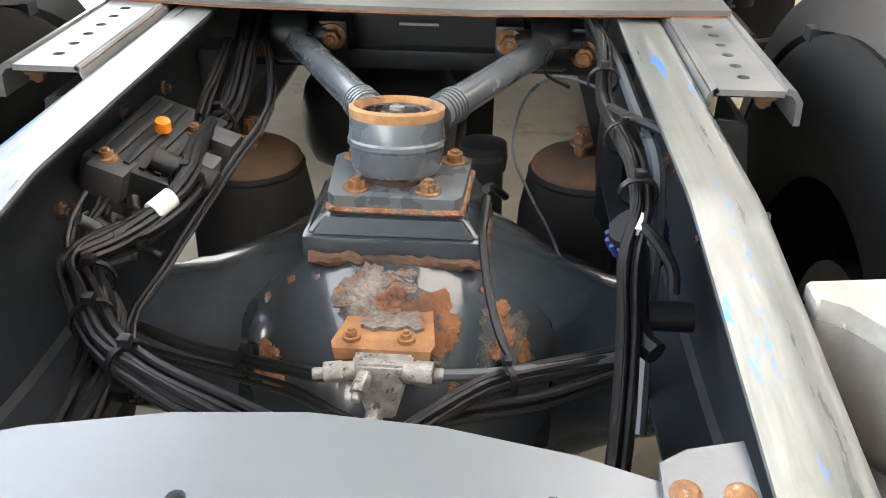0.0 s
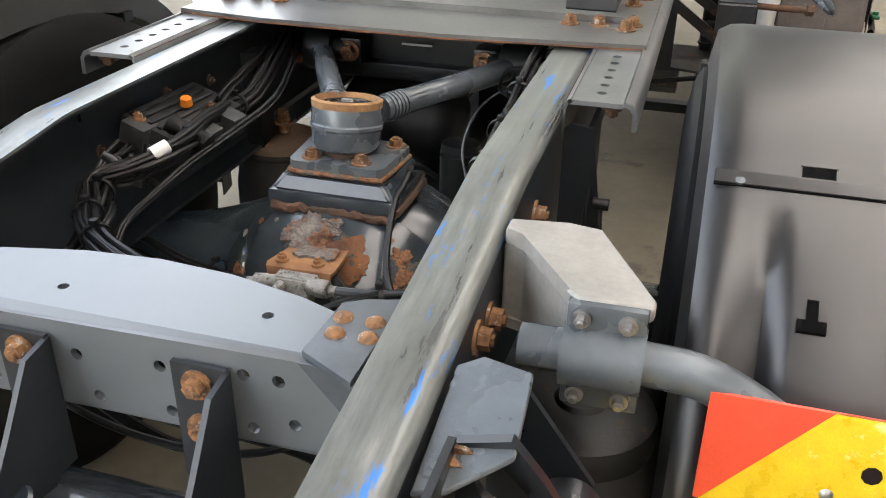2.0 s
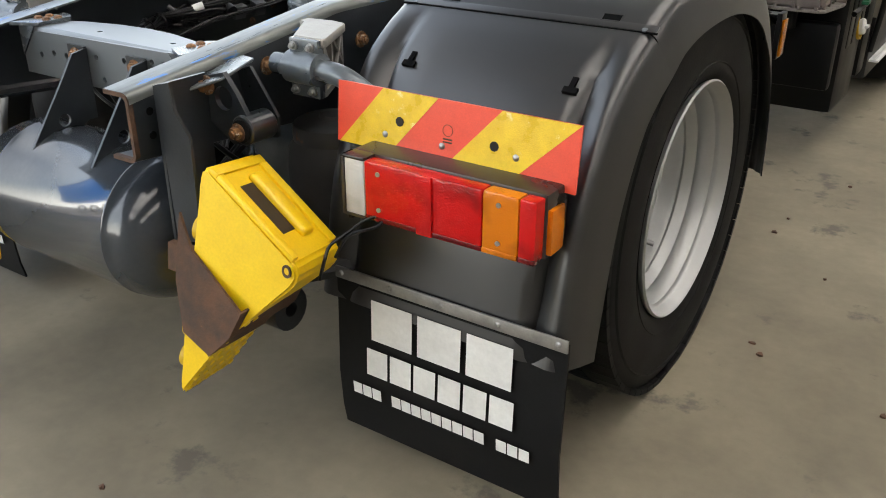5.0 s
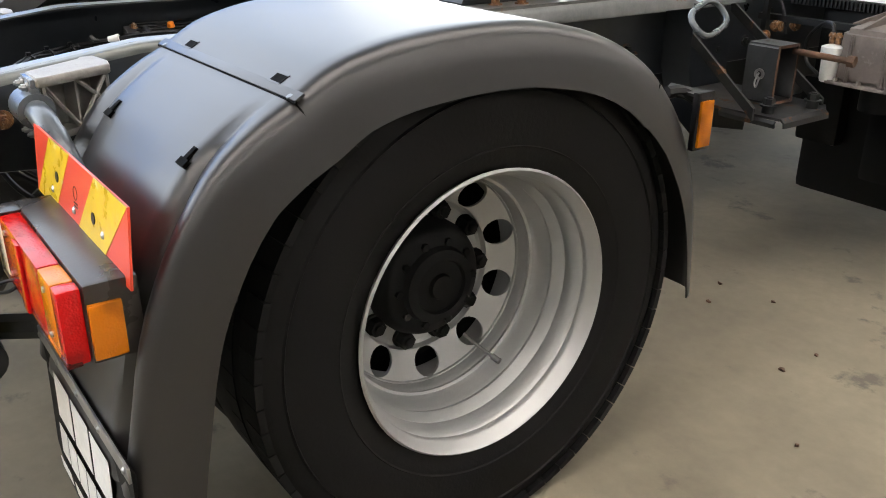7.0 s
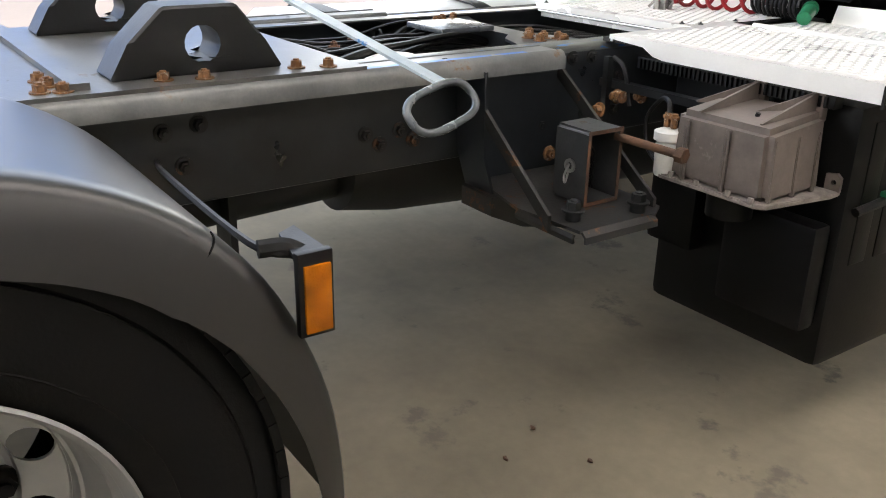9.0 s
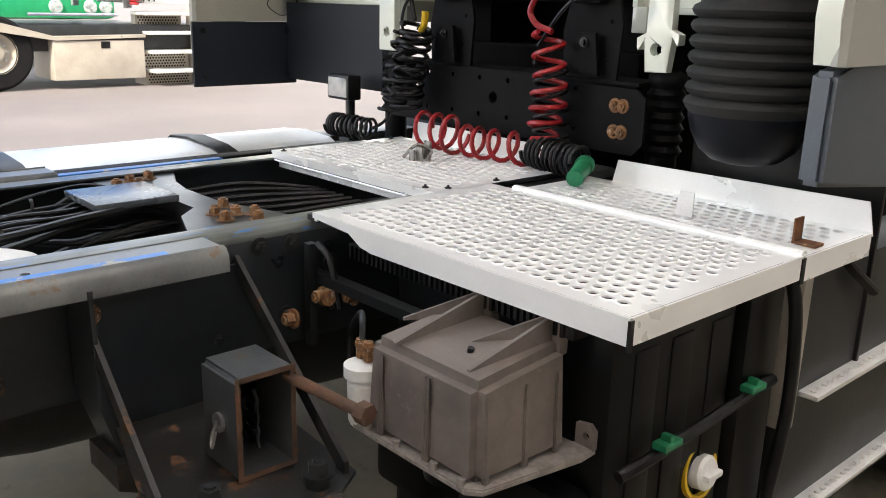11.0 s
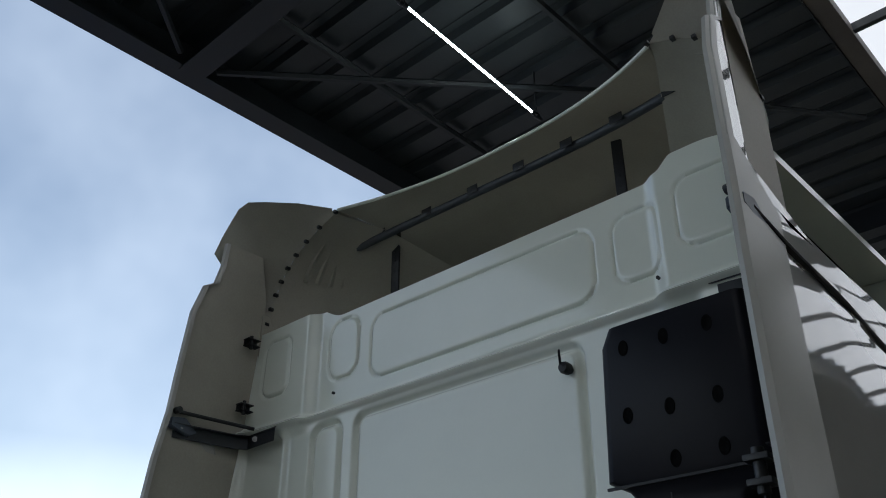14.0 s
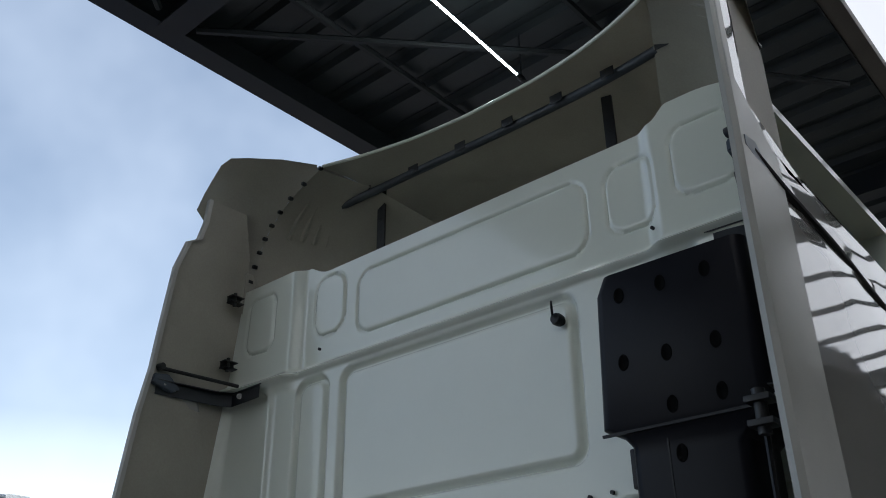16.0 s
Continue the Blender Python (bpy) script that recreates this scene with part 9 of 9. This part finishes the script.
# right: flat ribbon of thin strands with a smooth grey hose beside it
bundle([(0.285, 0.34, 0.945), (0.292, 0.17, 0.945), (0.286, 0.07, 0.905), (0.292, -0.05, 0.905), (0.300, -0.15, 0.905), (0.300, -0.24, 0.885), (0.288, -0.28, 0.835), (0.283, -0.36, 0.785), (0.27, -0.46, 0.73), (0.25, -0.55, 0.66), (0.22, -0.63, 0.58)], 9, 0.0125, 0.0040, 0.8, "ribbon of thin black cables strapped along the rail")
loom("air_hose", [([(0.300, 0.30, 0.93), (0.315, 0.16, 0.925), (0.322, 0.0, 0.915), (0.328, -0.15, 0.905), (0.326, -0.21, 0.865), (0.324, -0.24, 0.80), (0.318, -0.29, 0.73), (0.31, -0.36, 0.66)], 0.0095)], T, "greyhose", "smooth grey air hose")
loom("cable", [([(0.288, 0.00, 0.915), (0.305, -0.06, 0.925), (0.335, -0.11, 0.930), (0.365, -0.15, 0.92)], 0.007), ([(0.298, -0.25, 0.875), (0.315, -0.28, 0.868), (0.332, -0.30, 0.845), (0.335, -0.31, 0.82)], 0.007)], T)
loom("brake_line", [([(0.288, 0.10, 0.905), (0.255, 0.22, 0.878), (0.215, 0.26, 0.862), (0.178, 0.23, 0.828), (0.166, 0.17, 0.775), (0.190, 0.11, 0.735), (0.225, 0.05, 0.695), (0.242, 0.02, 0.665)], 0.0026)], T, "greyhose", "thin pale loop of brake line")
loom("brake_line", [([(0.27, 0.26, 0.92), (0.225, 0.30, 0.90), (0.215, 0.27, 0.87), (0.25, 0.22, 0.865)], 0.003)], T, "cable")
loom("breather_line", [([(0.128, -0.055, 0.80), (0.126, -0.09, 0.785), (0.125, -0.125, 0.775), (0.135, -0.19, 0.738), (0.152, -0.25, 0.708), (0.174, -0.288, 0.690)], 0.006), ([(0.126, -0.04, 0.805), (0.135, 0.0, 0.79), (0.155, 0.03, 0.76)], 0.006)], axle, label="black breather line up to the seat plate")
axle_hoses = "black brake hoses across the axle"
bundle([(-0.40, -0.17, 0.665), (-0.33, -0.19, 0.655), (-0.25, -0.215, 0.645), (-0.168, -0.238, 0.645), (-0.11, -0.272, 0.662), (-0.065, -0.305, 0.682), (-0.045, -0.311, 0.688)], 3, 0.007, 0.0042, 1.2, axle_hoses, 0.006)
bundle([(-0.42, -0.18, 0.64), (-0.30, -0.22, 0.632), (-0.19, -0.25, 0.630), (-0.10, -0.29, 0.640), (-0.045, -0.325, 0.640), (0.0, -0.345, 0.63), (0.03, -0.38, 0.60)], 2, 0.008, 0.0042, 1.8, axle_hoses)
loom("axle_line", [([(0.07, -0.308, 0.690), (0.11, -0.305, 0.690), (0.15, -0.298, 0.690), (0.21, -0.285, 0.692), (0.29, -0.27, 0.70)], 0.0075)], axle, "greyhose", "worn grey air line")
bundle([(-0.03, -0.47, 0.645), (0.03, -0.41, 0.665), (0.09, -0.355, 0.680), (0.14, -0.315, 0.686), (0.19, -0.292, 0.688), (0.25, -0.278, 0.695), (0.31, -0.26, 0.70)], 4, 0.008, 0.0055, 0.9, axle_hoses, 0.0072)
bundle([(0.02, -0.36, 0.63), (0.08, -0.345, 0.655), (0.15, -0.325, 0.660), (0.22, -0.305, 0.668), (0.30, -0.28, 0.69)], 3, 0.008, 0.0045, 1.4, axle_hoses)
bundle([(0.005, -0.335, 0.632), (-0.01, -0.36, 0.60), (0.01, -0.42, 0.57), (0.05, -0.47, 0.55)], 3, 0.008, 0.006, 1.0, axle_hoses)
# cable ties
for c, d in (((-0.255, -0.435, 0.837), (0.6, -0.7, 0)), ((-0.195, -0.497, 0.835), (0.7, -0.6, 0)), ((0.288, 0.10, 0.918), (0, -1, -0.25)), ((0.296, -0.08, 0.905), (0.1, -1, 0)), ((0.300, -0.215, 0.893), (0, -1, -0.3)), ((-0.246, -0.16, 0.854), (0.2, -1, 0.1)), ((-0.283, -0.365, 0.838), (0.3, -0.9, 0)), ((-0.27, 0.06, 0.849), (0, -1, 0)), ((0.16, -0.303, 0.687), (0.9, 0.45, 0)), ((-0.172, -0.237, 0.645), (0.9, -0.3, 0))):
    b = bmesh.new()
    lathe(b, [(0.021, -0.004), (0.0235, -0.004), (0.0235, 0.004), (0.021, 0.004)], c, d, 14, close=True)
    box(b, c[0] - 0.006, c[0] + 0.006, c[1] - 0.006, c[1] + 0.006, c[2] + 0.020, c[2] + 0.030, 0.002)
    part("cable_tie", b, "black", T)
# control unit on the inside of the left rail
b = bmesh.new()
mm = Matrix.Translation((-0.315, -0.06, 0.855)) @ Euler((0, radians(18), radians(-4))).to_matrix().to_4x4()
box(b, -0.06, 0.055, -0.11, 0.11, -0.03, 0.02, 0.008, mm)
cu = part("control_unit", b, "dark", T, "dusty black valve control unit with connectors")
for k in range(5):
    b = bmesh.new()
    box(b, -0.05 + 0.02 * k, -0.042 + 0.02 * k, -0.10, 0.09, 0.0205, 0.025, 0.001, mm)
    part("cooling_fin", b, "dark", cu)
for y, x in ((-0.105, -0.02), (-0.02, 0.06), (0.06, 0.06)):
    b = bmesh.new()
    box(b, x - 0.025, x + 0.025, y - 0.025, y + 0.02, -0.02, 0.022, 0.005, mm)
    part("connector_block", b, "greyplastic", cu)
b = bmesh.new()
cyl(b, mm @ Vector((0.02, -0.08, 0.03)), mm @ Vector((0.085, -0.075, 0.02)), 0.018, n=14)
cyl(b, mm @ Vector((0.075, -0.075, 0.02)), mm @ Vector((0.10, -0.075, 0.018)), 0.021, n=14)
part("connector", b, "black", cu)
b = bmesh.new()
lathe(b, [(0.0, 0.016), (0.010, 0.014), (0.012, 0.0)], (-0.310, -0.055, 0.882), (0.2, -0.2, 1), 14)
part("cap", b, "orange", cu, "bright orange cap")
b = bmesh.new()
cyl(b, (-0.253, -0.262, 0.866), (-0.238, -0.236, 0.874), 0.0125, n=12)
part("cable_label", b, "white", T, "white cable label")
b = bmesh.new()
cyl(b, (0.297, -0.262, 0.868), (0.300, -0.245, 0.880), 0.0085, n=10)
part("cable_label", b, "white", T)
bolts(cu, [mm @ Vector((0.03, 0.04, 0.02)), mm @ Vector((-0.03, -0.10, 0.02)), (-0.30, -0.25, 0.83), (-0.285, -0.235, 0.835)], (0, 0, 1), 0.009, 0.008)
for k in range(12):
    b = bmesh.new()
    p = Vector((-0.305 + rnd.uniform(-0.03, 0.03), -0.275 + rnd.uniform(-0.06, 0.06), 0.836 + rnd.uniform(-0.02, 0.022)))
    box(b, p.x - 0.009, p.x + 0.009, p.y - 0.014, p.y + 0.014, p.z - 0.008, p.z + 0.008, 0.003, Matrix.Translation(p) @ Euler((rnd.uniform(-1, 1), rnd.uniform(-1, 1), rnd.uniform(-1, 1))).to_matrix().to_4x4() @ Matrix.Translation(-p))
    cyl(b, p, p + Vector((rnd.uniform(-1, 1), rnd.uniform(-1, 1), rnd.uniform(-0.3, 0.8))).normalized() * 0.030, 0.0075, n=12)
    part("cable_connector", b, "greyplastic" if k % 3 == 0 else "black", T, "black cable connector")
b = bmesh.new()
lathe(b, [(0.0, 0.03), (0.030, 0.03), (0.034, 0.02), (0.034, -0.02), (0.02, -0.025)], (0.315, -0.19, 0.815), (-0.4, -0.2, 0.9), 18)
rg = part("level_valve", b, "black", T, "black level valve with a blue ribbed cap")
b = bmesh.new()
for k in range(16):
    a = 2 * math.pi * k / 16
    d, u, w = basis((-0.4, -0.2, 0.9))
    p = Vector((0.315, -0.19, 0.815)) + (u * math.cos(a) + w * math.sin(a)) * 0.034
    cyl(b, p + d * 0.005, p + d * 0.022, 0.004, n=6)
part("ribbed_cap", b, "bluecap", rg)
b = bmesh.new()
hose(b, [(0.305, -0.23, 0.83), (0.30, -0.29, 0.80), (0.302, -0.34, 0.78), (0.315, -0.36, 0.775)], 0.014, 8)
cyl(b, (0.31, -0.31, 0.79), (0.36, -0.31, 0.79), 0.017, n=12)
part("elbow", b, "black", rg)

# ---- yard: terminal tractor with a blue trailer, parked in the sun ----
V = thing("terminal_tractor", (-13.2, 6.5, 0), "cream and white terminal tractor with steel steps in the sun", "tractor")
b = bmesh.new()
box(b, -14.2, -12.15, 4.0, 9.5, 0.55, 0.95, 0.04)
part("chassis", b, "dark", V)
b = bmesh.new()
box(b, -14.3, -12.25, 7.15, 8.7, 1.28, 1.75, 0.04)
for x0, y0 in ((-12.33, 7.15), (-12.33, 7.62), (-12.33, 8.62), (-14.3, 7.15), (-14.3, 8.62)):
    box(b, x0, x0 + 0.08, y0, y0 + 0.08, 1.75, 3.04)
box(b, -14.34, -12.2, 7.1, 8.75, 3.04, 3.14, 0.03)
cbn = part("cabin", b, "white", V, "white cabin with large windows")
for a in ((-12.30, -12.29, 7.24, 7.61, 1.75, 3.03), (-12.30, -12.29, 7.71, 8.61, 1.75, 3.03), (-14.2, -12.34, 7.18, 7.19, 1.75, 3.03), (-14.2, -12.34, 8.65, 8.66, 1.75, 3.03)):
    b = bmesh.new()
    box(b, *a)
    part("pane", b, "glass", cbn)
b = bmesh.new()
box(b, -13.2, -12.8, 7.4, 7.7, 1.7, 2.35, 0.08)
box(b, -13.25, -13.12, 7.42, 7.68, 2.30, 2.62, 0.05)
part("seat", b, "dark", cbn)
b = bmesh.new()
box(b, -12.10, -12.04, 8.30, 8.52, 2.25, 2.75, 0.05)
hose(b, [(-12.25, 8.60, 2.85), (-12.12, 8.45, 2.85), (-12.08, 8.41, 2.7)], 0.02, 6)
part("mirror", b, "black", cbn, "black side mirror")
b = bmesh.new()
box(b, -13.6, -12.6, 8.0, 8.5, 1.75, 2.05, 0.05)
part("dashboard", b, "dark", cbn)
b = bmesh.new()
hose(b, [(-12.15, 7.95, 1.3), (-12.1, 7.93, 1.9), (-12.12, 8.05, 2.05), (-12.15, 8.45, 2.02)], 0.028, 8)
hose(b, [(-12.14, 7.66, 1.7), (-12.12, 7.64, 2.6), (-12.16, 7.66, 3.0)], 0.024, 8)
part("grab_rail", b, "white", V)
for k in range(4):
    b = bmesh.new()
    z = 1.15 - 0.30 * k
    box(b, -12.6, -12.0 + 0.10 * k, 7.05, 7.85, z - 0.05, z, 0.005)
    st = part("step", b, "alu", V, "bright perforated steel step")
    b = bmesh.new()
    box(b, -12.56, -12.40 + 0.1 * k, 7.05, 7.85, z - 0.30, z - 0.052)
    rs = part("riser", b, "cream", st, "cream riser with rows of round holes")
    # riser holes are black pegs that paint the shade inside them
    b = bmesh.new()
    for i in range(14):
        for j in range(5):
            yy, zz = 7.10 + 0.05 * i + 0.025 * (j % 2), z - 0.27 + 0.045 * j
            cyl(b, (-12.41 + 0.1 * k, yy, zz), (-12.397 + 0.1 * k, yy, zz), 0.016, n=6)
    part("perforation", b, "void", rs)
b = bmesh.new()
plate(b, [(7.86, 0.0), (8.1, 0.1), (8.1, 1.2), (7.9, 1.2)], "x", -12.3, -11.95)
part("step_side", b, "cream", V)
b = bmesh.new()
box(b, -12.9, -11.95, 5.55, 6.98, 0.12, 0.72, 0.02)
plate(b, [(4.2, 0.95), (5.6, 0.72), (7.0, 0.76), (7.0, 0.80), (5.6, 0.78), (4.2, 1.15)], "x", -13.0, -11.93)
part("side_box", b, "cream", V, "cream steel side box")
b = bmesh.new()
box(b, -11.955, -11.94, 6.28, 6.42, 0.60, 0.70)
part("latch", b, "black", V)
b = bmesh.new()
cyl(b, (-12.6, 7.02, 1.2), (-12.6, 7.02, 3.0), 0.07, n=12)
hose(b, [(-12.6, 7.02, 2.95), (-12.6, 7.02, 3.15), (-12.6, 6.9, 3.28)], 0.07, 10)
part("exhaust", b, "zinc", V)
b = bmesh.new()
coil(b, [(-12.06, 7.10, 1.92), (-12.06, 7.04, 1.72), (-12.06, 7.04, 1.52)], 0.075, 7, 0.022)
part("orange_coil", b, "orange", V, "orange coiled line")
b = bmesh.new()
coil(b, [(-12.06, 7.14, 1.80), (-12.04, 7.12, 1.62), (-12.04, 6.94, 1.42), (-12.04, 6.89, 1.26)], 0.06, 8, 0.020)
part("red_coil", b, "hose_red", V)
b = bmesh.new()
box(b, -12.5, -12.3, 7.05, 7.2, 1.3, 1.75, 0.02)
part("valve_box", b, "zinc", V)
for k in range(5):
    b = bmesh.new()
    y0 = 7.12 + 0.06 * k
    hose(b, [(-12.30, y0, 1.72), (-12.2, y0 - 0.05, 1.85 + 0.04 * k), (-12.15, y0 - 0.12, 1.6), (-12.25, y0 - 0.15 + 0.03 * k, 1.32)], 0.014, 6)
    part("air_line", b, "black", V)
for y in (4.75, 8.6):
    b = bmesh.new()
    lathe(b, [(0.29, 0.0), (0.50, 0.02), (0.54, 0.06), (0.54, 0.28), (0.50, 0.32), (0.29, 0.30)], (-12.3, y, 0.545), (1, 0, 0), 40)
    w = part("wheel", b, "rubber", V)
    b = bmesh.new()
    lathe(b, [(0.31, 0.31), (0.30, 0.26), (0.24, 0.22), (0.13, 0.25), (0.12, 0.30), (0.0, 0.31)], (-12.3, y, 0.545), (1, 0, 0), 32)
    rm = part("rim", b, "cream", w, "cream painted rim")
    for k in range(10):
        a = 2 * math.pi * k / 10
        b = bmesh.new()
        cyl(b, (-12.06, y + 0.18 * math.cos(a), 0.545 + 0.18 * math.sin(a)), (-12.02, y + 0.18 * math.cos(a), 0.545 + 0.18 * math.sin(a)), 0.022, n=6)
        part("wheel_nut", b, "zinc", rm)
W = thing("trailer", (-13.4, 0.0, 0), "tall box trailer with a bright blue tarpaulin", "trailer")
b = bmesh.new()
box(b, -14.7, -12.2, -7.0, 6.90, 1.42, 4.54, 0.04)
part("tarpaulin", b, "tarp", W, "bright blue tarpaulin")
b = bmesh.new()
vs, fs = [], []
for i in range(80):
    y = -7 + 13.75 * i / 79
    for j in range(5):
        vs.append((-12.185 + 0.03 * noise.noise((y * 2.1, j * 0.7, 3)), y, 1.365 + 0.045 * j))
for i in range(79):
    fs += [(i * 5 + j, i * 5 + j + 1, (i + 1) * 5 + j + 1, (i + 1) * 5 + j) for j in range(4)]
add(b, vs, fs)
part("tarpaulin_hem", b, "tarp", W, "creased tarpaulin hem")
b = bmesh.new()
box(b, -14.75, -12.15, -7.0, 6.96, 4.54, 4.62, 0.02)
box(b, -12.25, -12.15, 6.88, 6.98, 1.36, 4.54)
box(b, -14.75, -14.65, 6.88, 6.98, 1.2, 4.54)
part("frame_post", b, "zinc", W)
b = bmesh.new()
box(b, -12.30, -12.14, 6.62, 7.00, 4.40, 4.64, 0.03)
part("corner_cap", b, "white", W)
b = bmesh.new()
for k in range(40):
    box(b, -12.199, -12.193, 3.0 + 0.09 * k, 3.07 + 0.09 * k, 1.755, 1.815)
for k in range(5):
    box(b, -12.199, -12.193, 6.37 + 0.07 * k, 6.42 + 0.07 * k, 4.20, 4.25)
    box(b, -12.199, -12.193, 6.65, 6.70, 4.18 - 0.07 * k, 4.24 - 0.07 * k)
box(b, -12.165, -12.158, -6.5, 6.88, 1.562, 1.574)
part("marking_tape", b, "white", W, "white marking tape")
for y, za, zb in ((6.32, 1.37, 1.72), (6.73, 1.52, 1.72), (5.3, 1.37, 1.72)):
    b = bmesh.new()
    box(b, -12.16, -12.13, y, y + 0.06, za, zb, 0.008)
    box(b, -12.15, -12.115, y - 0.015, y + 0.075, zb - 0.12, zb - 0.06, 0.006)
    part("strap", b, "zinc", W)
for k in range(3):
    b = bmesh.new()
    lathe(b, [(0.28, 0.0), (0.48, 0.0), (0.50, 0.04), (0.50, 0.28), (0.48, 0.30), (0.28, 0.30)], (-12.5, -4.5 + 1.3 * k, 0.5), (1, 0, 0), 24)
    part("wheel", b, "rubber", W)
G = thing("green_truck", (-17.0, 7.2, 0), "green truck with round headlamps and a pale bull bar", "truck")
b = bmesh.new()
box(b, -18.5, -16.5, 5.9, 8.42, 0.9, 1.55, 0.15)
part("bonnet", b, "green_bright", G)
for y in (5.6, 7.6):
    b = bmesh.new()
    lathe(b, [(0.28, 0.0), (0.48, 0.0), (0.50, 0.04), (0.50, 0.28), (0.48, 0.30), (0.28, 0.30)], (-17.6, y, 0.49), (0, 1, 0), 24)
    part("wheel", b, "rubber", G)
b = bmesh.new()
box(b, -16.6, -16.35, 5.9, 8.42, 0.45, 0.9, 0.05)
part("bumper", b, "cream", G)
for y in (7.2, 7.88, 8.20):
    b = bmesh.new()
    lathe(b, [(0.0, 0.05), (0.12, 0.04), (0.14, 0.0)], (-16.48, y, 1.15), (1, 0, 0), 20)
    part("headlamp", b, "lens_clear", G)
b = bmesh.new()
for z in (0.85, 1.05):
    hose(b, [(-16.3, 6.6, z - 0.05), (-16.28, 7.4, z - 0.05), (-16.3, 8.35, z - 0.05)], 0.03, 8)
part("bull_bar", b, "white", G)
